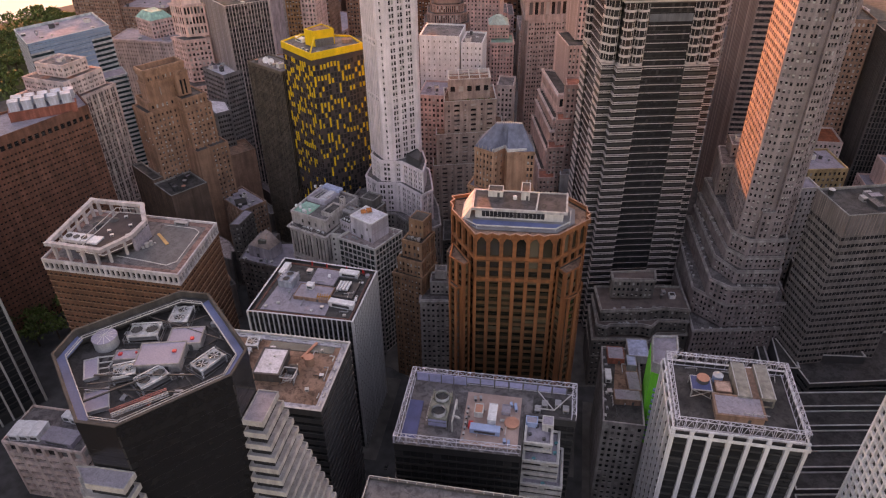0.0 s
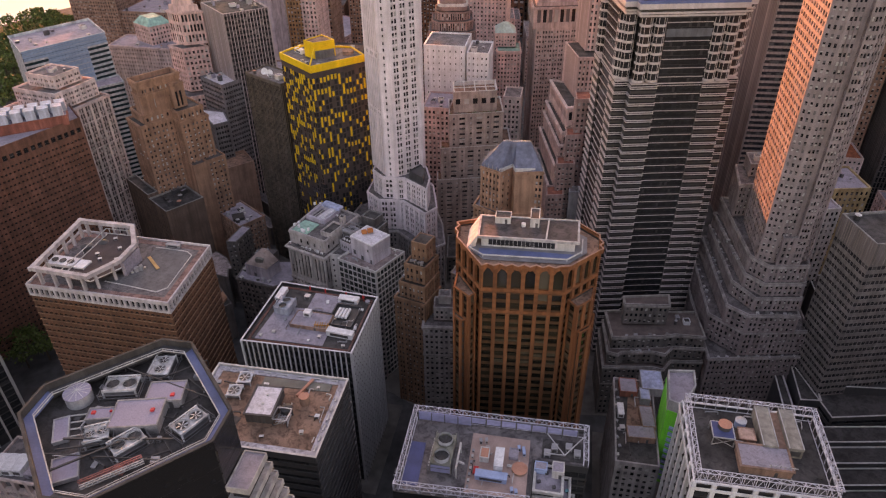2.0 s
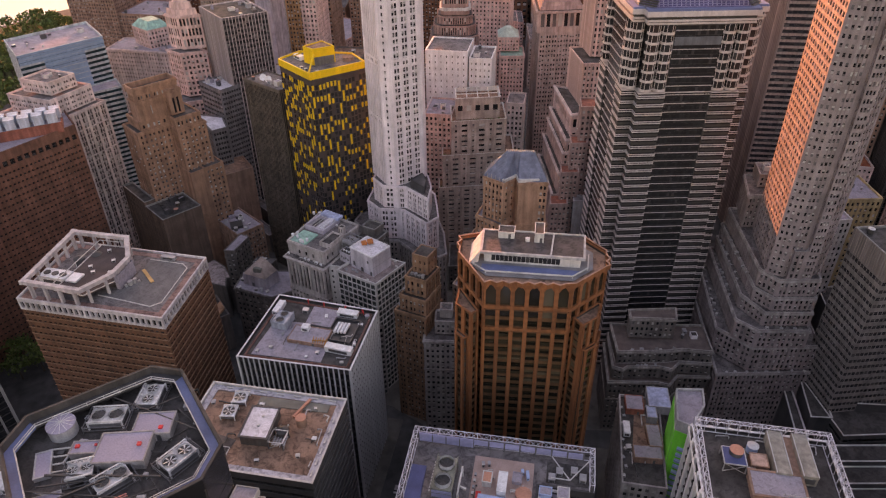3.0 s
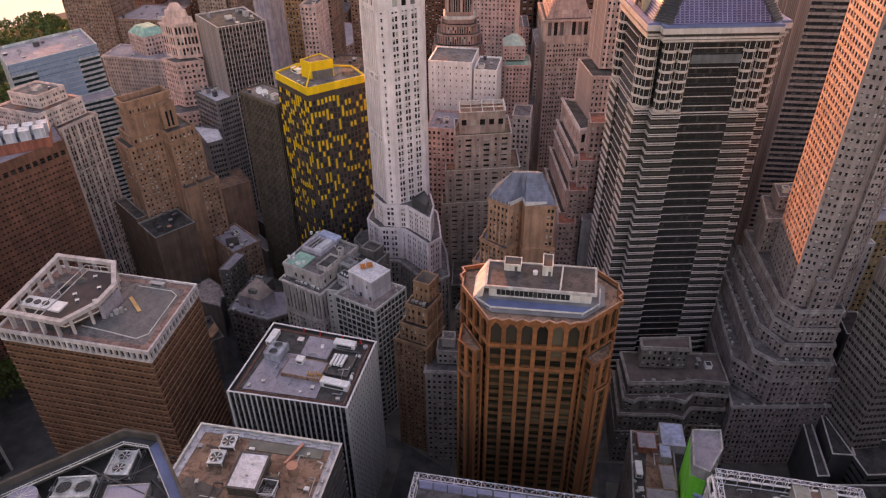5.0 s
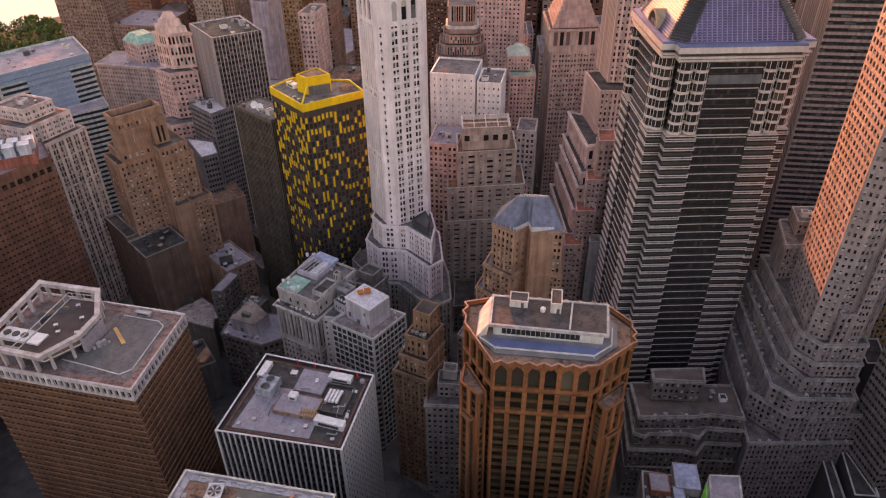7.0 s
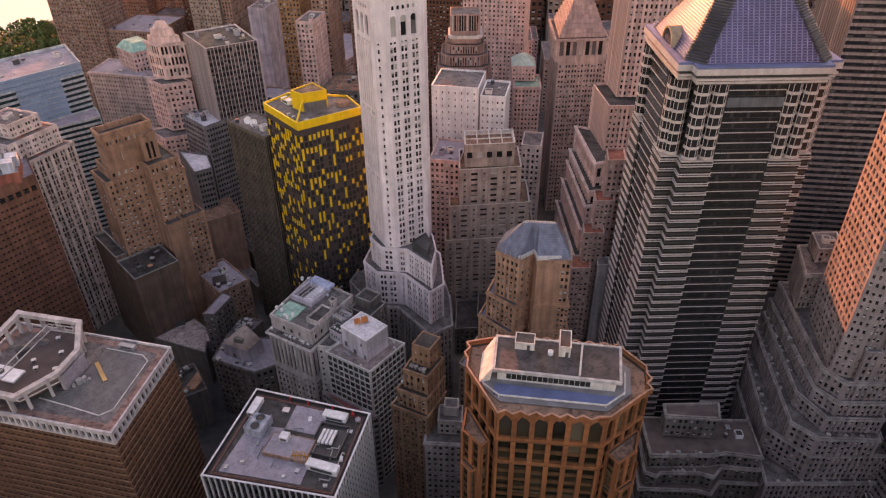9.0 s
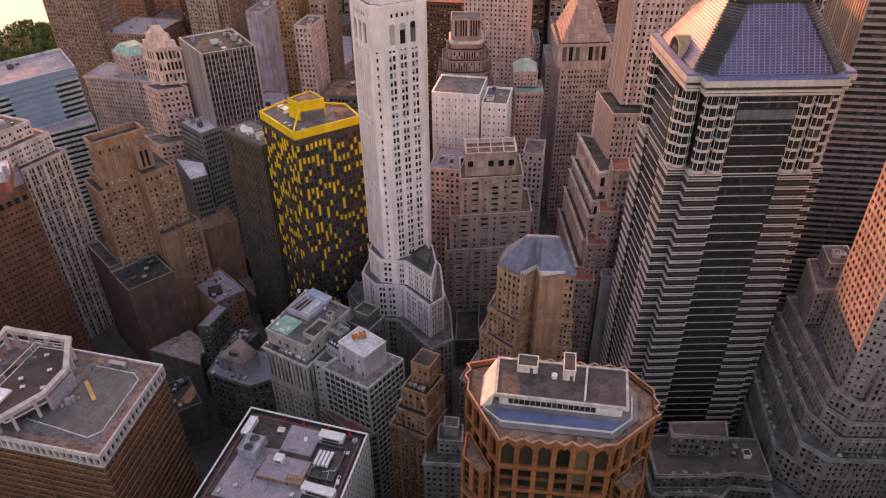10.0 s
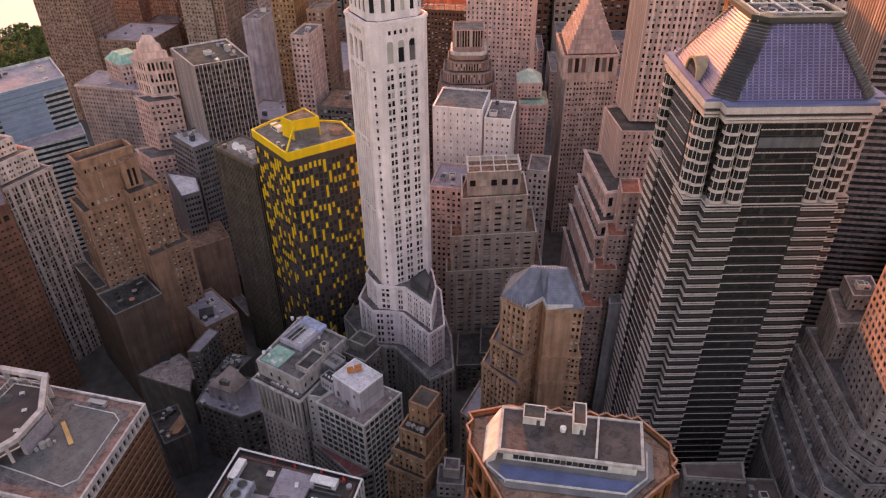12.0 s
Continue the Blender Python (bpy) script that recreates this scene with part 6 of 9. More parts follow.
hut(-105.2, 116.8, ODK, 6.4, 3.6, 1.8, 14, ROOF_STONE, LILAC_SHEET, "low duct house with a lilac roof and red hatch", door=False, hatch=((-1.8, 0.2, 0.9, RED_PAINT), (2.2, 0.4, 0.5, RED_PAINT)))
hut(-104.6, 101.6, ODK, 5.6, 7.0, 0.9, 32, UNIT_GREY, LILAC_SHEET, "low pale lilac roof plinth", door=False)
hut(-112.4, 111.4, ODK, 3.4, 7.5, 0.9, 32, UNIT_GREY, LILAC_SHEET, "narrow pale lilac roof plinth", door=False)
for a, b, h in (((-108, 131.6), (-77, 124.4), 2.5), ((-98.4, 128.6), (-88.6, 138), 2.0), ((-90.6, 131.6), (-84, 128), 1.4), ((-112, 103.6), (-80, 107), 2.0), ((-87.4, 113), (-81.6, 108.2), 0.9), ((-92, 104.4), (-84, 110), 1.2), ((-88.4, 122.8), (-85.6, 127), 0.8), ((-101, 105.4), (-96, 103.4), 1.5)):
    pipe_run([(*a, ODK - 0.05), (*a, ODK + h), (*b, ODK + h), (*b, ODK - 0.05)], 0.13, BLACK_METAL, "black steel beam on posts over the plant roof", "roof_beam")
for i in range(4):
    pipe_run([(-113.4 + i * 1.3, 115.5 - i * 1.9, ODK + 0.8), (-108.6 + i * 1.0, 117.2 - i * 1.9, ODK + 0.8)], 0.14, OFF_WHITE, "pale bar of an open pipe frame on the roof")
pipe_run([(-109, 108.0, ODK + 2.4), (-84, 112.2, ODK + 2.4)], 0.2, BLACK_METAL, "long black roof beam")
pipe_run([(-107.5, 98.5, ODK + 2.4), (-95.5, 109.5, ODK + 2.4)], 0.2, BLACK_METAL, "black slanting roof beam")
pipe_run([(-109, 105, ODK + 2.2), (-100, 108.2, ODK + 2.2)], 0.15, BLACK_METAL, "short black steel roof beam")
rig = thing("window_cleaning_rig", "red and white steel window-cleaning rig lying along the roof edge", "cleaning rig", -92, 101.5, ODK)
for k, (o, mat) in enumerate(((0.0, OFF_WHITE), (1.5, masonry("faded_red_steel", (0.4, 0.14, 0.12), 0.6)))):
    g = Geo()
    a, b = Vector((-97.5 - o * 0.7, 96.8 + o * 0.7, ODK + 1.4)), Vector((-87.6 - o * 0.7, 105.6 + o * 0.7, ODK + 1.4))
    for dz, dx in ((0, 0), (0.7, 0), (0, 0.6), (0.7, 0.6)):
        g.bar(a + Vector((-dx * 0.7, dx * 0.7, dz)), b + Vector((-dx * 0.7, dx * 0.7, dz)), 0.09)
    for i in range(12):
        p, q = a.lerp(b, i / 12), a.lerp(b, (i + 1) / 12)
        g.bar(p, q + Vector((-0.42, 0.42, 0.7)), 0.06)
    part("boom", g, mat, rig)
g = Geo()
g.box(-93.6, -91.6, 102.6, 104.2, ODK, ODK + 1.4)
part("carriage", g, masonry("faded_red_steel", (0.4, 0.14, 0.12), 0.6), rig)

# banded block with the brown gravel roof
TDK = 96.8
hut(-99.7, 178.8, TDK, 9.6, 13.6, 4.0, 3, masonry("dark_shed_wall", (0.09, 0.08, 0.08)), masonry("white_roof", (0.62, 0.6, 0.66), 0.7, 0.1, 0.15, grime=0.25), "dark roof shed with an overhanging pale roof", over=0.8, hatch=((0.5, 2.6, 0.8, OFF_WHITE), (0.2, -1.6, 0.8, OFF_WHITE)))
tank(-91.3, 178.0, TDK, 2.2, 2.6, DARK_METAL, BLACK_METAL, "dark open cooling drum", 0.5)
tank(-86.6, 183.6, TDK, 1.9, 3.6, BROWN_BRICK, TERRACOTTA, "round brick-red tank with a terracotta lid", 0.05)
work = thing("pipework", "tangle of pale pipes beside the roof shed", "pipework", -91.5, 174, TDK)
for i in range(5):
    for a, b in (((-93.5 + i, 172.5, TDK + 0.4), (-92.8 + i, 175.5, TDK + 1.6)), ((-93.5, 172.5 + i * 0.8, TDK + 1.2), (-89, 173.3 + i * 0.8, TDK + 0.8))):
        g = Geo()
        g.bar(a, b, 0.12)
        part("pipe", g, STEEL, work)
fan_unit(-112.5, 190.5, TDK, 5.2, 5.2, 2.0, 8, 1)
fan_unit(-113.6, 183.5, TDK, 5.2, 5.2, 2.0, 8, 1)
g = Geo()
g.prism([(-106, 189.6), (-79.5, 190.2), (-79.5, 194), (-106, 193.6)], TDK + 0.004, TDK + 0.25)
single("roof_mat", g, masonry("wet_tar", (0.1, 0.11, 0.1), 0.5, 0.0, 0.4), "dark wet strip of roofing", "roofing", kind="structure")
g = Geo()
g.ring(inset(span(-126.3, -74.2, 160, 197.2), 0.7), inset(span(-126.3, -74.2, 160, 197.2), 3.0), TDK, TDK + 0.35)
single("roof_kerb", g, masonry("pale_flashing", (0.4, 0.39, 0.44), 0.7, 0.0, 0.3, grime=0.5), "pale patched flashing round a gravel roof", "flashing", kind="structure")
for i in range(7):
    crate(-119 + i * 6.6, 195.6, TDK + 0.35, 2.6, 0.4, 0.3, 0, OFF_WHITE, "white roof light strip at the roof edge", "roof_light", "roof lights along the parapet")
for i in range(6):
    crate(-76.0, 164 + i * 4.6, TDK + 0.35, 0.4, 2.2, 0.3, 0, OFF_WHITE, "white roof light strip at the roof edge", "roof_light", "roof lights along the parapet")
g = Geo()
g.bar((-90.5, 186, TDK + 0.5), (-87.5, 195, TDK + 0.5), 0.45)
single("duct", g, TERRACOTTA, "rust-coloured duct on the gravel roof", "duct")

stand = thing("drum_stand", "dark steel stand with cross braces under a cooling drum", "stand", -91.3, 174.5, TDK)
for x in (-94.0, -88.8):
    for y in (171.6, 177.2):
        g = Geo()
        g.bar((x, y, TDK), (x, y, TDK + 3.4), 0.16)
        part("post", g, DARK_METAL, stand)
for a, b in (((-94.0, 171.6), (-88.8, 171.6)), ((-88.8, 171.6), (-88.8, 177.2)), ((-88.8, 177.2), (-94.0, 177.2)), ((-94.0, 177.2), (-94.0, 171.6))):
    g = Geo()
    g.bar((*a, TDK + 3.4), (*b, TDK + 3.4), 0.15)
    part("beam", g, STEEL, stand)
    g = Geo()
    g.bar((*a, TDK + 0.2), (*b, TDK + 3.3), 0.1)
    part("brace", g, STEEL, stand)
g = Geo()
g.prism([(-122, 163.5), (-108, 163.2), (-106.5, 173), (-121, 176)], TDK + 0.004, TDK + 0.12)
single("roof_patch", g, masonry("tar_patch", (0.09, 0.075, 0.07), 0.85, 0.0, 0.3, grime=0.5), "dark tar patch on a gravel roof", "roofing", kind="structure")
# block with white ribs
SDK = 82.4
STR = [(-132.7, 225.2), (-82.6, 225.2), (-81.6, 264.5), (-130.8, 268.6)]
g = Geo()
g.prism([(-128, 229), (-97, 229), (-97, 241), (-112, 241), (-112, 252), (-126, 252)], SDK + 0.004, SDK + 0.2)
single("roof_membrane", g, LILAC_ROOF, "pale patched roof membrane", "roofing", kind="structure")
g = Geo()
g.prism([(-112, 252), (-98, 251), (-98, 264), (-112, 265)], SDK + 0.004, SDK + 0.2)
single("roof_membrane", g, LILAC_ROOF, "pale patched roof membrane", "roofing", kind="structure")
hut(-106.5, 243, SDK, 17, 10, 1.8, -3, BROWN_BRICK, LILAC_ROOF, "low brick plant house with a pale roof", hatch=((-2.5, 1.5, 1.0, OFF_WHITE),))
crate(-109.2, 246.0, SDK + 1.92, 3.2, 3.0, 2.2, -3, WHITE_PAINT, "white roof fan box with four vents")
fan_unit(-121.5, 250.0, SDK, 7.0, 8.5, 4.2, -6, 2, masonry("blue_grey_steel", (0.34, 0.37, 0.44), 0.45), DARK_METAL)
g = Geo()
g.rbox(-121.5, 250.0, 6.8, 8.2, SDK + 0.3, SDK + 3.7, -6)
single("unit_housing", g, masonry("blue_grey_steel", (0.34, 0.37, 0.44), 0.45), "blue-grey steel housing under two cooling fans", "housing")
crate(-127.2, 259.5, SDK, 3.0, 8.5, 2.2, -3, WHITE_PAINT, "long white air handler")
crate(-94.6, 260.8, SDK, 9.5, 3.4, 2.2, -4, WHITE_PAINT, "white air handler box")
crate(-91.2, 236.8, SDK, 12.0, 3.2, 2.8, -6, WHITE_PAINT, "long white container-like air handler")
well = thing("plant_well", "dark open plant well with white pipes on the roof", "plant well", -93, 249.5, SDK)
g = Geo()
g.ring(rect(-93.4, 249.4, 12, 15, -3), rect(-93.4, 249.4, 11.2, 14.2, -3), SDK, SDK + 1.4)
part("well_wall", g, DARK_METAL, well)
g = Geo()
g.rbox(-93.4, 249.4, 11.2, 14.2, SDK + 0.05, SDK + 0.3, -3)
part("well_floor", g, BLACK_METAL, well)
for i in range(4):
    g = Geo()
    g.bar((-96.6 + i * 1.5, 247, SDK + 1.5), (-96.2 + i * 1.5, 253.5, SDK + 1.5), 0.5)
    part("fat_pipe", g, WHITE_PAINT, well)
crate(-114.5, 260.0, SDK, 2.6, 2.2, 1.6, 0, STEEL, "small grey roof box")
work = thing("pipework", "ochre steel pipework on a brick plant house", "pipework", -100.5, 239, SDK + 1.8)
ochre = masonry("ochre_pipe", (0.5, 0.22, 0.04), 0.6)
for a, b in [((-103.5 + i * 1.1, 237.8, SDK + 1.8), (-103.5 + i * 1.1, 240.6, SDK + 3.4 - 0.25 * (i % 3))) for i in range(6)] + [((-104, 239, SDK + 2.6), (-97, 239.6, SDK + 2.6))]:
    g = Geo()
    g.bar(a, b, 0.16)
    part("pipe", g, ochre, work)
for x, y in ((-115.5, 266.2), (-107.5, 265.2), (-97, 264.4), (-88.5, 263.2), (-87.8, 262.4)):
    g = Geo()
    g.tube(x, y, SDK, SDK + 1.6, 0.35, 0.3, 10)
    g.tube(x, y, SDK + 1.6, SDK + 2.3, 0.45, 0.2, 10)
    single("standpipe", g, RED_PAINT, "short red roof standpipe with a cap", "standpipe", "red standpipes")
tank(-85.6, 261.0, SDK, 1.1, 1.0, STEEL, LILAC_ROOF, "small round roof vent", 0.1)
track = thing("roof_track", "rusty cleaning-cradle track round the roof", "track", -107, 246, SDK)
for o in (2.0, 2.6):
    g = Geo()
    g.ring(inset(STR, o), inset(STR, o + 0.2), SDK + 0.1, SDK + 0.5)
    part("rail", g, masonry("rust_rail", (0.22, 0.09, 0.07), 0.7), track)
g = Geo()
g.ring(inset(STR, 2.3), inset(STR, 2.5), SDK, SDK + 0.2)
part("sleeper", g, CONCRETE, track)

# rust block: pergola, plant and deck
BDK = 101.9
PER = [(-226, 226), (-197, 224.2), (-189.5, 238), (-189.5, 251), (-199.7, 266.5), (-229, 267)]
PERGOLA = masonry("mauve_concrete", (0.47, 0.425, 0.435), 0.75, 0.3, 0.2)
perg = thing("roof_pergola", "mauve-grey concrete pergola frame round the roof plant", "pergola", -209, 246, BDK)
for j in range(6):
    a, b = PER[j], PER[(j + 1) % 6]
    g = Geo()
    v = Vector((b[0] - a[0], b[1] - a[1])).normalized()
    n2 = Vector((-v.y, v.x)) * 2.0
    r = [(a[0] - v.x * 0.4, a[1] - v.y * 0.4), (b[0] + v.x * 0.4, b[1] + v.y * 0.4), (b[0] + n2.x, b[1] + n2.y), (a[0] + n2.x, a[1] + n2.y)]
    g.hexa([(*q, 109.2 + 0.004 * j) for q in r], [(*q, 111 + 0.004 * j) for q in r])
    part("beam", g, PERGOLA, perg)
    k = max(2, round(math.dist(a, b) / 7))
    for i in range(k):
        f = (i + 0.5) / k
        cx, cy = a[0] + (b[0] - a[0]) * f, a[1] + (b[1] - a[1]) * f
        g = Geo()
        g.rbox(cx + n2.x * 0.5, cy + n2.y * 0.5, 1.0, 1.5, BDK, 109.2, math.degrees(math.atan2(v.y, v.x)))
        part("column", g, PERGOLA, perg)
g = Geo()
g.ring([(-190.6, 238.4), (-188.9, 238.4), (-188.9, 251), (-190.6, 251)], [(-190.4, 238.6), (-189.1, 238.6), (-189.1, 250.8), (-190.4, 250.8)], BDK, 109)
part("screen_wall", g, LILAC_ROOF, perg, "pale screen wall")
g = Geo()
g.prism([(-198, 226.5), (-190.5, 238), (-190.5, 249), (-200.5, 263.5), (-213, 263.5), (-213, 228)], 105.6, 106.2)
single("plant_deck", g, masonry("dark_brown_deck", (0.07, 0.05, 0.05), 0.9, 0.0, 0.3), "dark plant deck inside the roof pergola", "deck")
deck_edge = [(-198, 226.8), (-190.7, 238), (-190.7, 249), (-200.5, 263.2), (-212.8, 263.2), (-212.8, 228.2)]
kerb = thing("deck_kerb", "white painted kerb round a brown plant deck", "kerb", -202, 245, 106.2)
inner_rail = thing("deck_rail", "pale tubular rail standing inside the roof pergola", "railing", -204, 246, 106.2)
for a, b in zip(deck_edge, deck_edge[1:] + deck_edge[:1]):
    g = Geo()
    g.bar((*a, 106.36), (*b, 106.36), 0.17)
    part("kerb_strip", g, OFF_WHITE, kerb)
for a, b in zip(inset(deck_edge, -1.2)[2:5], inset(deck_edge, -1.2)[3:6]):
    g = Geo()
    g.bar((*a, 108.2), (*b, 108.2), 0.14)
    part("hand_rail", g, OFF_WHITE, inner_rail)
    for f in (0.1, 0.5, 0.9):
        x, y = a[0] + (b[0] - a[0]) * f, a[1] + (b[1] - a[1]) * f
        g = Geo()
        g.bar((x, y, BDK), (x, y, 108.2), 0.12)
        part("rail_post", g, OFF_WHITE, inner_rail)
for x, y in ((-206, 259), (-199.5, 252), (-196, 243.5), (-203.5, 242.5), (-207, 246)):
    crate(x, y, 106.2, 1.5, 1.3, 1.0, 30, STEEL, "small grey vent box on a plant deck", "vent_box", "vent boxes on the plant deck")
crate(-219.0, 238.5, BDK, 13, 6.2, 5.0, -3, WHITE_PAINT, "white cooling tower with dark vents in its lid", "cooling_tower")
for i in range(3):
    g = Geo()
    g.tube(-223 + i * 4, 238.5 - 0.2 * i, 107.0, 107.4, 1.5, 1.5, 14)
    single("vent", g, BLACK_METAL, "round dark vent in a white cooling tower", "vent", "round vents")
crate(-209.0, 237.5, BDK, 5.0, 6.0, 5.0, -3, WHITE_PAINT, "white cooling tower with dark vents in its lid", "cooling_tower")
tank(-216.5, 251.5, BDK, 2.6, 4.5, DARK_METAL, BLACK_METAL, "squat dark water tank", 0.35)
tank(-210.8, 256.0, BDK, 2.4, 4.3, DARK_METAL, BLACK_METAL, "squat dark water tank", 0.35)
g = Geo()
g.prism([(-196.5, 233), (-184, 231.5), (-170, 229.5), (-166.6, 233), (-168, 258), (-171.5, 260.6), (-188, 261.5), (-188, 238)], BDK + 0.004, BDK + 0.22)
single("roof_membrane", g, masonry("slate_grey_membrane", (0.12, 0.118, 0.125), 0.85, 0.0, 0.2, grime=0.25), "dark grey roof membrane with a pale painted border", "roofing", kind="structure")
g = Geo()
edge = [(-196.5, 233), (-184, 231.5), (-170, 229.5), (-166.6, 233), (-168, 258), (-171.5, 260.6), (-188, 261.5)]
for a, b in zip(edge, edge[1:]):
    g.bar((*a, BDK + 0.26), (*b, BDK + 0.26), 0.17)
single("painted_border", g, OFF_WHITE, "pale painted line round a roof membrane", "marking", kind="structure")
g = Geo()
g.ring(inset(BRN, 0.7), inset(BRN, 3.6), BDK, BDK + 0.2)
single("roof_kerb", g, masonry("pink_gravel", (0.23, 0.135, 0.12), 0.9, 0.0, 0.4, grime=0.5), "reddish gravel margin round a roof", "margin", kind="structure")
g = Geo()
g.hexa([(-187.2, 252.6, BDK + 0.4), (-178.2, 244.6, BDK + 0.4), (-177.2, 245.8, BDK + 0.4), (-186.4, 253.8, BDK + 0.4)], [(-187.2, 252.6, BDK + 0.7), (-178.2, 244.6, BDK + 0.7), (-177.2, 245.8, BDK + 0.7), (-186.4, 253.8, BDK + 0.7)])
single("timber_plank", g, WARM_WOOD, "long pale timber plank lying on the roof", "plank")
sculpt = thing("vent_cluster", "cluster of pale roof vents and ducts", "vents", -186, 242.5, BDK)
for x, y, r, h in ((-186.5, 242.5, 1.3, 2.2), (-184.8, 243.6, 0.9, 2.8), (-187.6, 240.6, 0.7, 1.4), (-184.0, 245.0, 0.6, 1.0)):
    g = Geo()
    g.tube(x, y, BDK, BDK + h, r, r * 0.85, 10)
    part("vent", g, STEEL, sculpt)
crate(-180, 263.6, BDK, 7.0, 1.8, 1.6, -2, UNIT_GREY, "grey cradle rig on the roof edge", "cleaning_cradle")

# orange tower: zigzag parapet, penthouse, terrace rail
zig = []
for j in range(len(RED)):
    a, b = Vector(RED[j]), Vector(RED[(j + 1) % len(RED)])
    v = (b - a).normalized()
    n2 = Vector((v.y, -v.x))
    if j % 2:
        zig.append(tuple(a.lerp(b, 0.06) + n2 * 0.5))
        zig.append(tuple(a.lerp(b, 0.94) + n2 * 0.5))
        continue
    k = max(2, round((b - a).length / 4.4))
    for i in range(k):
        zig.append(tuple(a.lerp(b, i / k) + n2 * 1.3))
        zig.append(tuple(a.lerp(b, (i + 0.5) / k) - n2 * 0.1))
cx, cy = centre(RED)
inner = inset(zig, 0.4)
par = thing("zigzag_parapet", "orange brick zigzag parapet crowning the tower", "parapet", cx, cy, 130.8)
g = Geo()
g.ring(zig, inner, 130.8, 132.7)
part("parapet_wall", g, ORANGE_BRICK, par)
g = Geo()
g.ring(inset(zig, -0.08), inset(zig, 0.48), 132.7, 132.95)
part("coping", g, masonry("salmon_coping", (0.42, 0.22, 0.16), 0.8), par)
RDK = 131.2
g = Geo()
g.prism([(-36.5, 242), (-29, 235.5), (3, 237.5), (10, 246), (10, 257), (4, 262), (-30, 260.5), (-37, 256)], RDK + 0.004, RDK + 0.25)
single("roof_terrace", g, masonry("grey_paving", (0.22, 0.21, 0.22), 0.85, 0.0, 0.25), "grey paved terrace round the penthouse", "terrace", kind="structure")
pen = thing("penthouse", "white-edged penthouse with a dark flat roof and a window band", "penthouse", -13, 250, RDK)
PENT = [(-32, 243.5), (6.2, 245.0), (6.2, 260.5), (-33.0, 258.8)]
g = Geo()
g.prism(inset(PENT, 1.0), RDK, RDK + 4.6, False)
part("wall", g, OFF_WHITE, pen)
for i in range(16):
    x = -27.5 + i * 1.62
    block("window", BLACK_GLASS[0], pen, x, 244.55 + (x + 32) * 0.0393, RDK + 2.5, 1.5, 0.2, 2.9, 0.039)
g = Geo()
g.ring(inset(PENT, -0.5), inset(PENT, 0.3), RDK + 4.6, RDK + 5.7)
part("roof_edge", g, masonry("grey_white_edge", (0.4, 0.39, 0.4), 0.6), pen, "white roof edge")
g = Geo()
g.prism(inset(PENT, 0.28), RDK + 4.5, RDK + 5.3)
part("roof", g, masonry("dark_bitumen", (0.075, 0.062, 0.064), 0.85, 0.0, 0.35, grime=0.45), pen)
g = Geo()
g.hexa([(-36.6, 241.8, RDK + 0.3), (-33.2, 243.6, RDK + 0.3), (-34, 258.6, RDK + 0.3), (-37.4, 255.5, RDK + 0.3)], [(-33.0, 243.4, RDK + 5.2), (-32.4, 243.4, RDK + 5.2), (-33.2, 258.6, RDK + 5.2), (-33.8, 258.4, RDK + 5.2)])
part("sloped_screen", g, masonry("cream_screen", (0.72, 0.62, 0.56), 0.7, 0.15), pen, "cream sloping screen wall")
g = Geo()
g.prism([(-31.5, 238), (2, 239.8), (6, 243.6), (-31.5, 242.4)], RDK + 0.25, RDK + 0.6)
part("blue_terrace", g, BLUE_TRIM, pen, "blue-coated strip of terrace")
g = Geo()
rail = [(-36, 248), (-35, 241), (-29.5, 237), (2.5, 238.8), (8, 245), (8.2, 254)]
for a, b in zip(rail, rail[1:]):
    g.bar((*a, RDK + 1.3), (*b, RDK + 1.3), 0.22)
for a in rail:
    g.bar((*a, RDK), (*a, RDK + 1.3), 0.18)
part("rail", g, OFF_WHITE, pen, "pale terrace rail")
hut(-23.8, 256.5, RDK + 5.3, 6.2, 5.0, 2.6, 2, OFF_WHITE, TAR, "white roof house with a dark top")
hut(-11.2, 257.0, RDK + 5.3, 3.6, 8.0, 4.0, 2, OFF_WHITE, TAR, "tall white lift house on the penthouse roof")
tank(-15.4, 253.5, RDK + 5.3, 0.9, 1.2, WHITE_PAINT, WHITE_PAINT, "small white round roof vent", 0.1)
g = Geo()
g.bar((-6.0, 245.4, RDK + 5.5), (-5.6, 260.2, RDK + 5.5), 0.3)
single("roof_upstand", g, OFF_WHITE, "pale upstand across the penthouse roof", "upstand")

# dark block with lattice screen, terraces
FDK = 83.5
LS = "pale steel lattice screen at the roof edge"
truss(LS, (-49, 161.6), (-3.4, 163), FDK, 88, 10)
truss(LS, (-49.2, 197.6), (-48.8, 161.8), FDK, 88, 8)
truss(LS, (15.8, 198.4), (-49.2, 197.6), FDK, 88, 14, 2.2)
truss(LS, (15.8, 182.6), (15.8, 198.2), FDK, 88, 4)
SCREEN = masonry("lilac_screen", (0.34, 0.35, 0.56), 0.5, 0.15, 0.12)
screen = thing("roof_screen", "row of lilac screen panels between dark steel posts", "screen", -16, 195, FDK)
for i in range(4):
    block("panel", SCREEN, screen, -44.6 + i * 5.0, 194.6, FDK + 2.7, 4.85, 0.3, 4.2, radians(0.8))
for i in range(7):
    block("panel", SCREEN, screen, -24.4 + i * 5.6, 195.2, FDK + 2.9, 5.0, 0.3, 2.6, radians(0.8))
for i in range(12):
    block("post", UNIT_DARK, screen, -47.1 + i * 5.0 if i < 4 else -27.2 + (i - 4) * 5.6, 194.6 if i < 4 else 195.1, FDK + 2.2, 0.4, 0.5, 4.4)
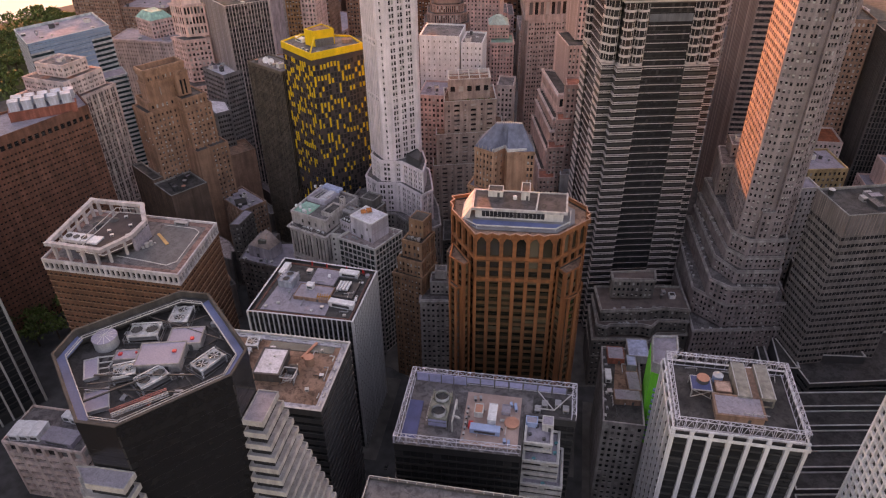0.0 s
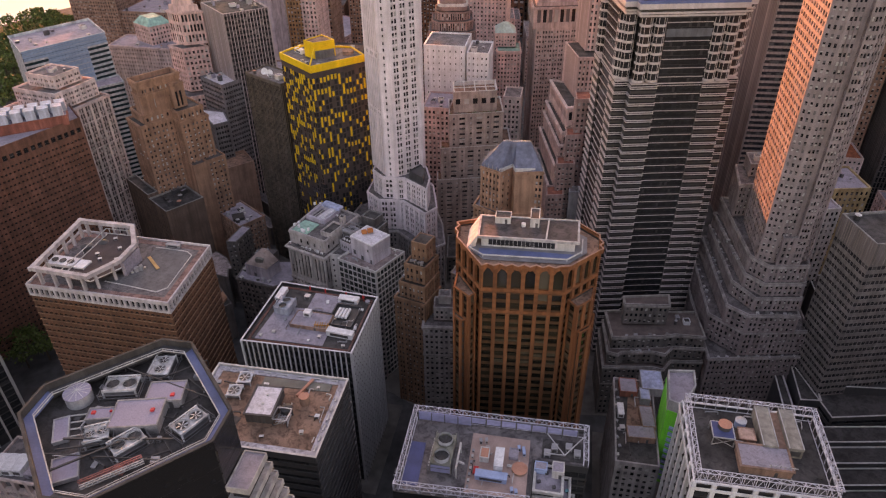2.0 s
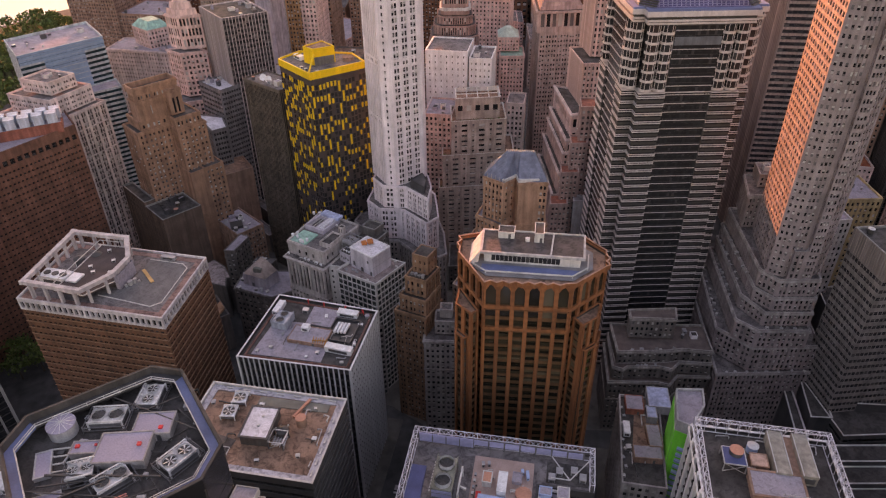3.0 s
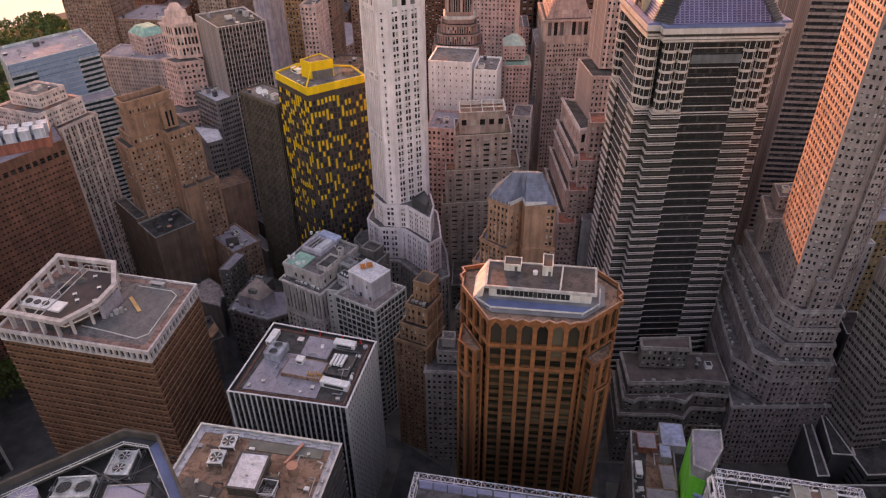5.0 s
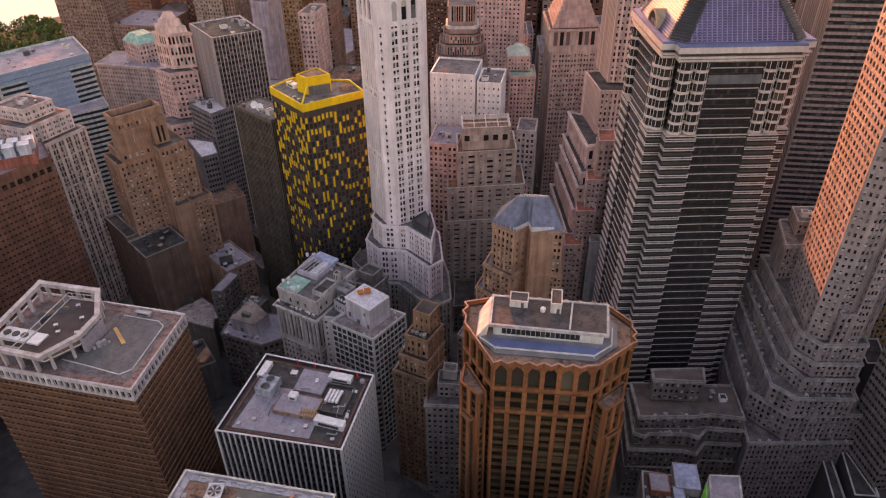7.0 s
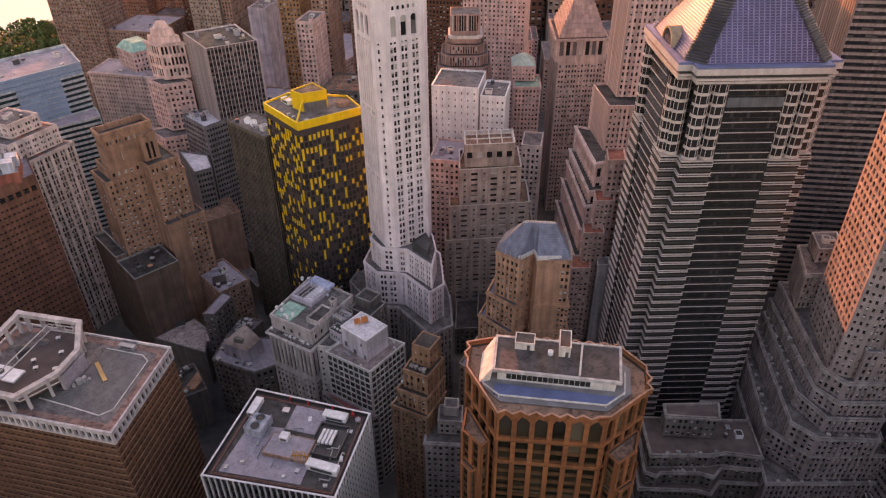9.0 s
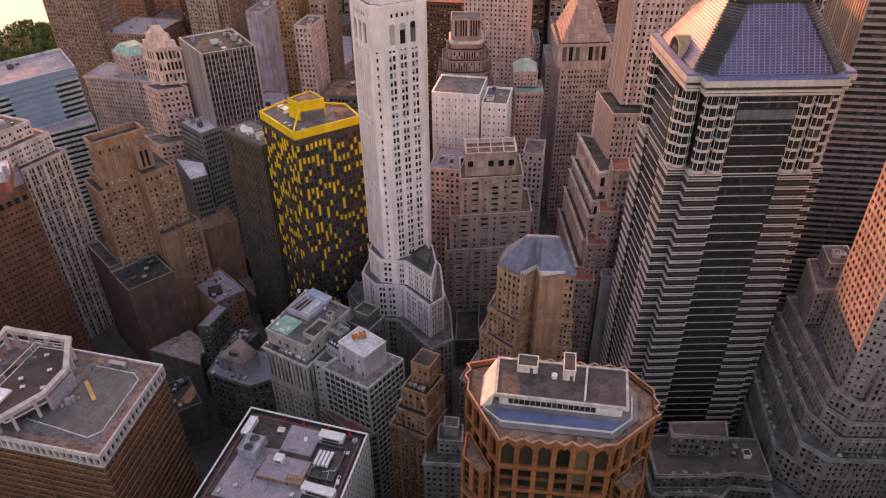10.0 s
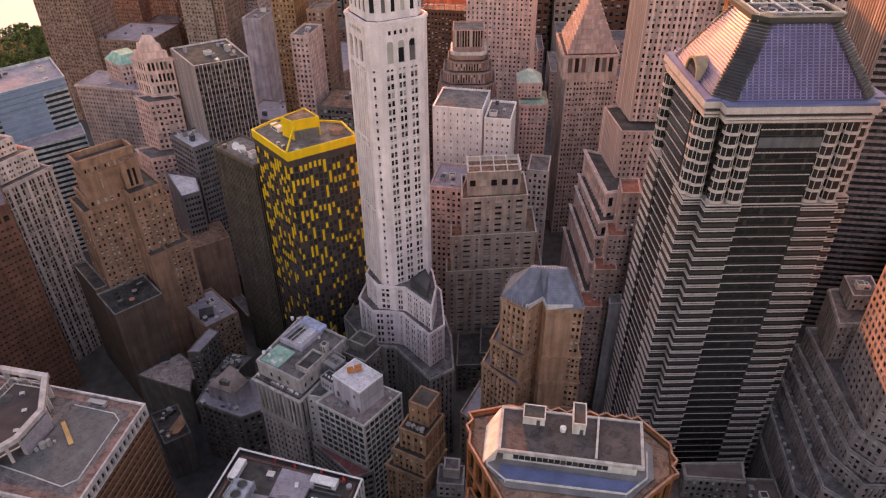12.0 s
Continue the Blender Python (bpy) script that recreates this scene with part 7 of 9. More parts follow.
for zz in (FDK + 1.2, FDK + 4.5):
    block("rail", UNIT_DARK, screen, -7.6, 195.35, zz, 39.4, 0.2, 0.2, radians(0.8))
g = Geo()
g.prism([(-0.4, 184.6), (14.6, 184.6), (14.6, 193.4), (-0.4, 193.4)], FDK + 0.004, FDK + 0.2)
single("roof_membrane", g, TAR, "black tar roofing under the steel brace", "roofing", kind="structure")
tower_unit = fan_unit(-34.6, 178.4, FDK, 7.0, 13.5, 5.4, 0, 2, masonry("mossy_frame", (0.24, 0.24, 0.2), 0.7, 0.3, 0.4), DARK_METAL, label="grey cooling tower with two deep fans and a mossy frame", cage=True)
block("front_casing", SCREEN, tower_unit, -34.6, 171.55, FDK + 2.6, 6.8, 0.3, 3.4)
for y in (174.8, 182.2):
    g = Geo()
    g.tube(-34.6, y, FDK + 5.2, FDK + 6.6, 2.9, 2.7, 18, False)
    g.tube(-34.6, y, FDK + 5.2, FDK + 6.6, 2.72, 2.52, 18, False)
    part("fan_stack", g, GALVANISED, tower_unit)
for i in range(10):
    block("ladder_rung", OFF_WHITE, tower_unit, -38.9, 172.5 + i * 1.3, FDK + 2.8, 0.5, 0.7, 0.12)
g = Geo()
g.prism([(-47.2, 165.5), (-41.5, 165.5), (-42.2, 184), (-47.6, 184)], FDK + 0.004, FDK + 0.3)
single("roof_deck", g, DECK_BLUE, "deep blue coated roof deck", "deck", kind="structure")
g = Geo()
g.prism([(-25.5, 165.5), (-4.6, 166), (-4.8, 191.5), (-25.8, 191.5)], FDK + 0.004, FDK + 0.3)
single("roof_deck", g, masonry("pink_tiles", (0.4, 0.28, 0.25), 0.9, 0.0, 0.25), "pinkish paved roof deck", "deck", kind="structure")
hut(-15.0, 179.5, FDK + 0.3, 3.0, 8.2, 3.2, 0, WHITE_PAINT, WHITE_PAINT, "long white roof house", door=False)
hut(-20.3, 181.2, FDK + 0.3, 3.2, 4.6, 2.4, 0, OFF_WHITE, TERRACOTTA, "small pale roof house with a reddish top", door=False)
crate(-17.0, 172.6, FDK + 0.3, 11.0, 3.0, 2.2, -1, BLUE_PAINT, "pale blue air handler")
tank(-7.6, 177.6, FDK + 0.3, 2.8, 1.0, BROWN_BRICK, TERRACOTTA, "round tank with a terracotta lid", 0.03)
g = Geo()
g.bar((-29.0, 171, FDK + 5.2), (-29.0, 182, FDK + 5.2), 0.3)
g.bar((-29.0, 171, FDK), (-29.0, 171, FDK + 5.2), 0.3)
g.bar((-29.0, 182, FDK), (-29.0, 182, FDK + 5.2), 0.3)
g.bar((-29.0, 174, FDK + 5.2), (-26.6, 174, FDK + 4.2), 0.3)
single("pipe", g, OFF_WHITE, "fat white pipe beside the cooling tower", "pipe")
for i in range(7):
    crate(-24.6, 167.5 + i * 2.6, FDK + 0.3, 0.7, 0.9, 0.8, 0, OFF_WHITE if i % 2 else UNIT_GREY, "small roof box along the deck", "deck_box", "boxes along the deck")
crate(-22.6, 174.5, FDK + 0.3, 1.6, 3.0, 1.0, 0, RED_PAINT, "faded red chest on the deck", "chest")
for x, y in ((-22.5, 187.5), (-20.5, 188), (-8.6, 186.6), (-6.9, 186.2), (-6.6, 184.6), (-9.5, 168.5), (-8.0, 168.0)):
    crate(x, y, FDK + 0.3, 0.9, 1.5, 1.5, 10, UNIT_GREY if x < -15 else BLUE_PAINT, "small upright roof unit", "roof_unit", "upright roof units")
hut(-10.2, 183.6, FDK + 0.3, 3.2, 4.0, 1.4, 0, LILAC_ROOF, LILAC_ROOF, "low pale roof plinth", door=False)
g = Geo()
for a, b in (((1, 184), (7.5, 184)), ((7.5, 184), (14.5, 194)), ((7.5, 184), (1, 193))):
    g.bar((*a, FDK + 3.6), (*b, FDK + 3.6), 0.16)
single("steel_brace", g, STEEL, "pale steel V-brace over the roof", "brace")
for x, y in ((1.5, 186), (4, 189), (9, 190), (12, 187.5)):
    crate(x, y, FDK, 2.2, 2.6, 1.8, 0, UNIT_GREY, "grey roof unit under the brace", "roof_unit", "units under the brace")
rail = thing("roof_railing", "pale pipe railing along the edge of a flat roof", "railing", -20, 135, 98)
for a, b in (((-49.8, 135.4), (8.4, 135.4)), ((-49.8, 97), (-49.8, 135.4))):
    g = Geo()
    g.bar((*a, 99.2), (*b, 99.2), 0.08)
    part("hand_rail", g, OFF_WHITE, rail)
    k = round(math.dist(a, b) / 3)
    for i in range(k + 1):
        x, y = a[0] + (b[0] - a[0]) * i / k, a[1] + (b[1] - a[1]) * i / k
        g = Geo()
        g.bar((x, y, 97.9), (x, y, 99.2 + (0.9 if i % 5 == 2 else 0)), 0.07)
        part("post", g, OFF_WHITE, rail)
# terrace furniture on the apartment house
for x, y, z in ((-0.6, 174.5, 82.9), (1.8, 178.4, 82.9), (4.6, 173.0, 82.9), (9.3, 176, 77.9), (9.0, 171.5, 77.9), (1.5, 167.7, 77.9), (5.5, 164.3, 68.9)):
    crate(x, y, z, 1.1, 0.9, 0.8, 20, DARK_METAL if z > 80 else masonry("teal_cover", (0.1, 0.4, 0.45), 0.7), "covered furniture on a terrace", "terrace_chest", "terrace furniture")
hut(5.6, 179.2, 82.9, 4.0, 4.4, 3.4, 0, OFF_WHITE, LILAC_ROOF, "white roof house on the apartment terraces")
hut(-0.3, 179.8, 82.9, 4.2, 3.4, 2.2, 0, BLUE_PAINT, LILAC_ROOF, "pale blue pergola house on the terrace", door=False)

# tower with broad white ribs
VDK = 100.8
g = Geo()
g.ring(inset(span(46.5, 89.8, 168.5, 202.8), -0.75), inset(span(46.5, 89.8, 168.5, 202.8), -0.52), 98.6, 100.0)
single("fascia", g, WHITE_PAINT, "white steel fascia round the top of the ribbed tower", "fascia")
truss(LS, (46.8, 168.8), (89.4, 168.8), VDK, 106, 12)
truss(LS, (46.8, 202.5), (46.8, 168.8), VDK, 106, 10)
truss(LS, (89.4, 202.5), (46.8, 202.5), VDK, 106, 12)
truss(LS, (89.4, 168.8), (89.4, 202.5), VDK, 106, 10)
hut(69.0, 179.8, VDK, 15.5, 9.2, 3.4, 0, BROWN_BRICK, LILAC_ROOF, "roof house with a broad pale lilac roof", over=0.8)
st = thing("tank_stand", "pale steel stand carrying a round tank with a terracotta lid", "tank stand", 57.6, 189, VDK)
for x in (54.2, 61.0):
    for y in (185.4, 192.4):
        g = Geo()
        g.bar((x, y, VDK), (x, y, VDK + 3.6), 0.16)
        part("leg", g, STEEL, st)
g = Geo()
for a, b in (((54.2, 185.4), (61, 185.4)), ((61, 185.4), (61, 192.4)), ((61, 192.4), (54.2, 192.4)), ((54.2, 192.4), (54.2, 185.4))):
    g.bar((*a, VDK + 3.6), (*b, VDK + 3.6), 0.16)
g.bar((54.2, 185.4, VDK), (61, 185.4, VDK + 3.6), 0.1)
g.bar((61, 185.4, VDK), (54.2, 185.4, VDK + 3.6), 0.1)
part("frame", g, STEEL, st)
g = Geo()
g.box(54.4, 60.8, 185.6, 192.2, VDK + 3.62, VDK + 3.8)
part("platform", g, DECK_BLUE, st)
tank(58.2, 190.0, VDK + 3.8, 2.2, 1.6, DARK_METAL, TERRACOTTA, "round dark tank with a terracotta lid", 0.03)
tank(64.6, 195.2, VDK, 1.9, 2.6, BLUE_PAINT, STEEL, "pale blue round machine on the roof", 0.3)
hut(65.4, 189.4, VDK, 5.2, 5.2, 2.6, 0, BROWN_BRICK, masonry("peach_roof", (0.5, 0.33, 0.27), 0.85), "small roof house with a peach-coloured top", door=False)
for x in (71.6, 79.4):
    crate(x, 192.5, VDK, 4.6, 17, 4.4, 0, masonry("beige_unit", (0.27, 0.25, 0.22), 0.7), "long beige cooling unit", "cooling_tower", "long beige cooling units")
crate(75.5, 192.5, VDK, 3.0, 16, 2.6, 0, BROWN_BRICK, "rusty walkway between two cooling units", "walkway")
g = Geo()
for x in (69.4, 73.8, 77.2, 81.6):
    g.bar((x, 183.8, VDK + 4.6), (x, 201, VDK + 4.6), 0.12)
single("hand_rail", g, STEEL, "steel hand rails over the cooling units", "railing")
g = Geo()
for i in range(6):
    g.bar((70 + i * 1.4, 175.8, VDK + 3.3), (70 + i * 1.4, 175.8, VDK + 5.2 - 0.4 * (i % 2)), 0.1)
g.bar((69.5, 175.8, VDK + 4.4), (78, 175.8, VDK + 4.4), 0.1)
single("antenna_rack", g, STEEL, "rack of small antennas on the roof house", "antennas")
g = Geo()
g.bar((61.5, 180, VDK + 2.0), (61.5, 186.5, VDK + 2.0), 0.14)
g.bar((61.5, 186.5, VDK + 2.0), (64, 186.5, VDK + 2.0), 0.14)
g.bar((61.5, 180, VDK), (61.5, 180, VDK + 2.0), 0.14)
single("roof_hoop", g, STEEL, "pale steel pipe frame on the roof", "pipe frame")

# plant on the yellow tower's roof
crate(-156.5, 391.0, 154.8, 7.0, 3.0, 2.2, -38, WHITE_PAINT, "long white air handler beside the yellow plant box")
crate(-153.0, 396.5, 154.8, 3.0, 2.4, 1.4, -38, UNIT_GREY, "small grey roof unit near the yellow crown")
tank(-128.5, 393.5, 154.8, 3.3, 1.8, BROWN_BRICK, BROWN_ROOF, "round brown tank with a flat lid", 0.04)
for x, y in ((-150, 376.5), (-146.5, 374.0), (-139, 371.5)):
    crate(x, y, 154.8, 1.5, 1.2, 1.0, 40, OFF_WHITE, "small white box on the yellow tower's roof", "roof_box", "boxes on the yellow tower")

# cluttered roofs and the green wall
GDK = 51.9
hut(36.2, 255.6, GDK, 7.6, 8.6, 3.2, 3, RED_BRICK, LILAC_ROOF, "brick roof house with a pale pinkish roof")
hut(46.6, 259.5, GDK, 9.5, 12.0, 4.4, 3, UNIT_GREY, masonry("sky_blue_roof", (0.36, 0.42, 0.6), 0.7), "roof house with a pale blue cross-shaped roof", door=False)
hut(43.2, 250.6, GDK, 4.2, 7.0, 4.0, 3, UNIT_GREY, masonry("sky_blue_roof", (0.36, 0.42, 0.6), 0.7), "narrow roof house with a pale blue roof", door=False)
hut(43.6, 238.0, GDK, 5.6, 12.0, 3.0, 6, BROWN_BRICK, LILAC_ROOF, "brown roof house with a pale roof")
hut(40.6, 228.8, GDK, 11.4, 6.6, 3.0, 4, BROWN_BRICK, LILAC_ROOF, "brown brick roof house with a pale patched roof")
g = Geo()
g.prism([(34.5, 226), (46.5, 226), (46.5, 262), (37, 262)], GDK + 0.004, GDK + 0.3)
single("roof_deck", g, BROWN_ROOF, "rust-brown roof deck", "deck", kind="structure")
crate(32.6, 241.5, GDK, 2.6, 6.6, 2.6, 3, WHITE_PAINT, "white roof unit with dark vents")
crate(33.2, 232.0, GDK, 2.0, 2.0, 1.6, 10, STEEL, "small steel roof unit")
for i in range(9):
    crate(31.0 + (i % 2) * 0.9, 217.5 + i * 4.6, GDK, 0.9, 1.2, 0.9, 15 * i, UNIT_GREY if i % 3 else OFF_WHITE, "small box in the clutter along the roof edge", "roof_box", "clutter along the roof edge")
slab = building("narrow_tower", "narrow tower with a bright green party wall", "tower",
                [([(47.8, 226), (53.2, 224), (59.4, 236), (59.8, 245), (49, 243.4)], 0, 78.5, [None, S(3.2, ((2.2, 0.5),), 0.6), S(3.2, ((2.2, 0.5),), 0.6), None, None], {"roof": LILAC_ROOF})], masonry("grey_party_wall", (0.42, 0.42, 0.42)), GLASS, LILAC_ROOF, cap=40)
g = Geo()
g.hexa([(47.6, 226, 30), (47.8, 225.8, 30), (49.2, 243.2, 30), (48.8, 243.4, 30)], [(47.6, 226, 72), (47.8, 225.8, 72), (49.2, 243.2, 74), (48.8, 243.4, 74)])
part("green_wall", g, GREEN_WALL, slab, "bright green painted party wall")
g = Geo()
g.hexa([(47.9, 225.8, 30), (52.8, 223.9, 30), (53.0, 224.2, 30), (48, 226.0, 30)], [(47.9, 225.8, 73), (52.8, 223.9, 73), (53.0, 224.2, 73), (48, 226.0, 73)])
part("green_wall", g, GREEN_WALL, slab, "bright green painted party wall")
for i in range(10):
    block("balcony", BLUE_PAINT, slab, 51.6, 223.6, 34 + i * 3.4, 3.6, 1.2, 1.1, -0.35)

# pale blocks at the foot of the octagonal tower
for x, y in ((-231.4, 178.0), (-226.6, 178.6), (-221.8, 179.2)):
    crate(x, y, 37, 4.6, 9.0, 3.6, 4, WHITE_PAINT, "white roof air handler in a row of three", "air_handler", "row of white air handlers")
crate(-209.5, 178.0, 37, 16, 8.0, 2.6, -3, LILAC_ROOF, "broad pale roof unit with two dark vents")
for i in range(4):
    crate(-214 + i * 4.6, 189.5 - i * 0.8, 37, 3.8, 3.8, 3.4, -3, WHITE_PAINT, "white cubic roof unit", "roof_unit", "white cubic roof units")

# grey stone building and its gridded neighbour
roof_house = thing("roof_bulkhead", "stone roof house with an open dark top", "roof house", -122, 313.5, 82.7)
YARD = [(-126, 312.6), (-119.6, 310.4), (-115.8, 321.2), (-122.2, 323.4)]
g = Geo()
g.ring(YARD, inset(YARD, 0.5), 82.7, 85.6)
part("wall", g, masonry("ash_stone", (0.44, 0.4, 0.395)), roof_house)
g = Geo()
g.prism(inset(YARD, 0.52), 82.7, 84.6)
part("roof", g, TAR, roof_house)
g = Geo()
g.prism([(-143, 314.6), (-133.6, 311.4), (-130, 321.8), (-139.2, 325)], 82.6, 83.6)
single("copper_roof", g, COPPER, "green copper roof patch", "roof")
WELL = [(-139.4, 327.4), (-127.4, 323.2), (-122.4, 337), (-134.6, 341.6)]
HOLE = [(-138, 328.4), (-132.8, 326.6), (-129, 336.6), (-134.2, 338.6)]
WELL_WALL = masonry("lilac_well_wall", (0.42, 0.39, 0.46), 0.75, 0.2, 0.15)
well = thing("light_well", "pale lilac roof ring round a sunken light well", "light well", *centre(WELL), 82.6)
g = Geo()
g.ring(WELL, HOLE, 82.6, 85.2)
part("curb", g, WELL_WALL, well)
# floor lies at roof level, coloured black for the shade of a deep well
g = Geo()
g.prism(HOLE, 82.62, 82.8)
part("floor", g, BLACK_METAL, well)
for f in (0.3, 0.7):
    g = Geo()
    g.bar((HOLE[0][0] + (HOLE[1][0] - HOLE[0][0]) * f, HOLE[0][1] + (HOLE[1][1] - HOLE[0][1]) * f, 85.0), (HOLE[3][0] + (HOLE[2][0] - HOLE[3][0]) * f, HOLE[3][1] + (HOLE[2][1] - HOLE[3][1]) * f, 85.0), 0.14)
    part("beam", g, OFF_WHITE, well)
# a lean-to skylight beside the well
sky = thing("skylight", "sloping pale skylight with a white metal frame", "skylight", -128.5, 327, 85.2)
SL = [(-132, 326.2), (-127.8, 324.8), (-124.2, 334.6), (-128.4, 336.2)]
g = Geo()
g.prism(SL, 85.2, 86.0, True, True, [(-130.4, 326.4), (-127.8, 325.4), (-124.4, 334.2), (-127, 335.2)])
part("slope", g, masonry("pale_skylight", (0.5, 0.5, 0.56), 0.4, 0.2, 0.2), sky)
for i in range(7):
    f = i / 6
    g = Geo()
    g.bar((-132 + 3.6 * f, 326.2 + 10 * f, 85.3), (-128 + 3.5 * f, 325.2 + 9.6 * f, 86.2), 0.12)
    part("glazing_bar", g, WHITE_PAINT, sky)
BLUE_TOP = [(-134, 338.4), (-122.6, 334), (-121, 338.2), (-132.4, 342.8)]
g = Geo()
g.prism(BLUE_TOP, 85.2, 86.6)
single("roof_deck", g, masonry("sky_blue_roof", (0.42, 0.55, 0.62), 0.7, 0.0, 0.2, grime=0.2), "pale blue-green roof deck", "roof deck")
turret = hut(-117.2, 324.6, 82.7, 2.6, 2.6, 5.4, -20, masonry("ash_stone", (0.44, 0.4, 0.395)), TAR, "slim stone chimney stack with slotted sides", "chimney", False)
for dx, dy in ((-0.7, -1.26), (0.7, -1.26)):
    block("slot", DARK_METAL, turret, -117.2 + dx * 0.94 + dy * 0.34, 324.6 - dx * 0.34 + dy * 0.94, 86, 0.5, 0.16, 2.6, radians(-20))
for i, (x, y) in enumerate(((-142.6, 318), (-139.6, 316.8), (-136.6, 313.4), (-135.2, 312.6), (-133.4, 314.6), (-139.8, 343), (-136.6, 343.2), (-141.4, 321.6))):
    tank(x, y, 83.8 if i < 5 else 82.7, 0.75, 1.3, WHITE_PAINT, WHITE_PAINT, "small white domed roof vent")
rng = random.Random(31)
for i in range(9):
    f = (i + rng.uniform(0.2, 0.8)) / 9
    crate(-144.4 + 22.6 * f, 312.2 - 7.8 * f, 76, rng.uniform(0.8, 1.8), rng.uniform(0.7, 1.1), rng.uniform(0.6, 1.3), -19, rng.choice((WHITE_PAINT, OFF_WHITE, DARK_METAL)), "small metal unit on the stone ledge", "ledge_unit", "units on the stone ledge")
for i in range(16):
    crate(-135 + rng.uniform(0, 17), 336 + rng.uniform(-3, 5) - i * 0.1, 82.7, rng.uniform(0.5, 1.1), rng.uniform(0.5, 1.1), rng.uniform(0.5, 1.2), rng.uniform(0, 60), rng.choice((WHITE_PAINT, UNIT_GREY, DARK_METAL)), "small roof vent near the stone parapet", "roof_vent", "small roof vents", False) if i % 2 else None

# the pale wing, the dark house and the plant beside it
building("office_building", "narrow white-walled wing between two office buildings", "office building",
         [([(-119.6, 305.6), (-112.8, 305.4), (-103.6, 321.5), (-104, 326), (-112.2, 328.4)], 0, 76, S(3.6, ((1.0, 1.8),), 0.45), {"par": 0.8})], OFF_WHITE, GLASS, GRAVEL, cap=20)
building("office_building", "dark low office house with pale roof kerbs", "office building",
         [([(-111.6, 329.6), (-99.6, 325.4), (-95.2, 337), (-107.4, 341.4)], 0, 80, FINE, {"par": 0.9}), ([(-109.6, 333.6), (-101, 330.6), (-98, 338.4), (-106.6, 341.2)], 79, 84, None, {"par": 0.6})], DARK_STONE, GLASS, TAR, cap=20, coping=CONCRETE)
PLANT = [(-107.9, 308.2), (-94, 300.9), (-87.7, 312.4), (-102, 319.7)]
PLANT_WALL = masonry("lilac_plant_wall", (0.47, 0.44, 0.5), 0.75, 0.3, 0.15)
box = thing("roof_bulkhead", "tall pale lilac plant box on the gridded office building", "roof house", *centre(PLANT), 75)
g = Geo()
g.prism(PLANT, 75, 86.6)
part("wall", g, PLANT_WALL, box)
g = Geo()
g.ring(inset(PLANT, -0.12), inset(PLANT, 0.4), 86.5, 87.2)
part("kerb", g, WHITE_PAINT, box, "white kerb round the roof")
g = Geo()
g.prism(inset(PLANT, 0.42), 86.6, 86.75)
part("roof", g, masonry("white_roof", (0.45, 0.43, 0.49), 0.7, 0.0, 0.2, grime=0.25), box)
for f, z, w, h in ((0.15, 78, 1.4, 2.6), (0.5, 76.4, 1.6, 2.4), (0.78, 82.5, 0.9, 1.5), (0.9, 76.3, 1.2, 2.3)):
    block("door", DARK_METAL, box, -107.9 + 13.9 * f - 0.03, 308.2 - 7.3 * f - 0.06, z, w, 0.16, h, math.atan2(-7.3, 13.9))
for z in (80.2, 83.6):
    block("seam", UNIT_GREY, box, -90.85, 306.65, z, 13.0, 0.12, 0.25, math.atan2(11.5, 6.3))
# rusty skid with its fans and struts
skid = thing("roof_skid", "rusty orange plant skid on white legs", "roof unit", -99.4, 312.6, 86.75)
RUSTY = masonry("orange_rust", (0.6, 0.2, 0.06), 0.7, 0.3, 0.4)
for i, (x, y, w, d, h) in enumerate(((-101.2, 311.6, 2.6, 2.2, 1.5), (-98.4, 313.2, 2.8, 2.2, 1.8))):
    g = Geo()
    g.rbox(x, y, w, d, 87.4, 87.4 + h, 30)
    part("casing", g, RUSTY, skid)
    g = Geo()
    g.tube(x, y, 87.4 + h, 87.7 + h, 0.8, 0.8, 14)
    part("fan_ring", g, RUSTY, skid)
for i in range(8):
    x, y = -102.6 + (i // 2) * 1.9, 309.9 + (i // 2) * 1.1
    g = Geo()
    g.bar((x + (i % 2) * -1.3, y + (i % 2) * 2.4, 86.75), (x + (i % 2) * -1.3, y + (i % 2) * 2.4, 88.0), 0.1)
    part("leg", g, WHITE_PAINT, skid)
fan_unit(-111.2, 319.6, 75, 6.6, 6.4, 9.2, -26, 2, UNIT_GREY)
wing_house = hut(-110.9, 312.9, 75.2, 7.2, 5.2, 5.6, -27, PLANT_WALL, TAR, "pale roof house with small dark windows", door=False)
for i in range(4):
    block("window", DARK_METAL, wing_house, -112.08 - 1.9 + i * 1.3, 310.58 + 0.97 - i * 0.66, 78.2 - (i % 2) * 0.5, 0.7, 0.2, 1.3, radians(-27))
for i in range(6):
    f = i / 5
    crate(-113.0 + f * 4 + (i % 2) * 0.8, 313.2 - f * 2 + (i % 2) * 1.2, 80.9, 0.7, 0.7, 0.7, 20 * i, (WHITE_PAINT, DARK_METAL)[i % 2], "small vent on the pale roof house", "roof_vent", "vents on the pale roof house", False)
for x, y in ((-104.6, 304.2), (-106.2, 304.6), (-103.4, 303.0), (-96.2, 297.4), (-109.4, 304.2), (-84.6, 311), (-86, 314.6)):
    crate(x, y, 75, 1.1, 0.8, 0.9, -26, UNIT_GREY if x < -100 else OFF_WHITE, "small unit on the pale office roof", "roof_box", "units on the pale office roof", False)
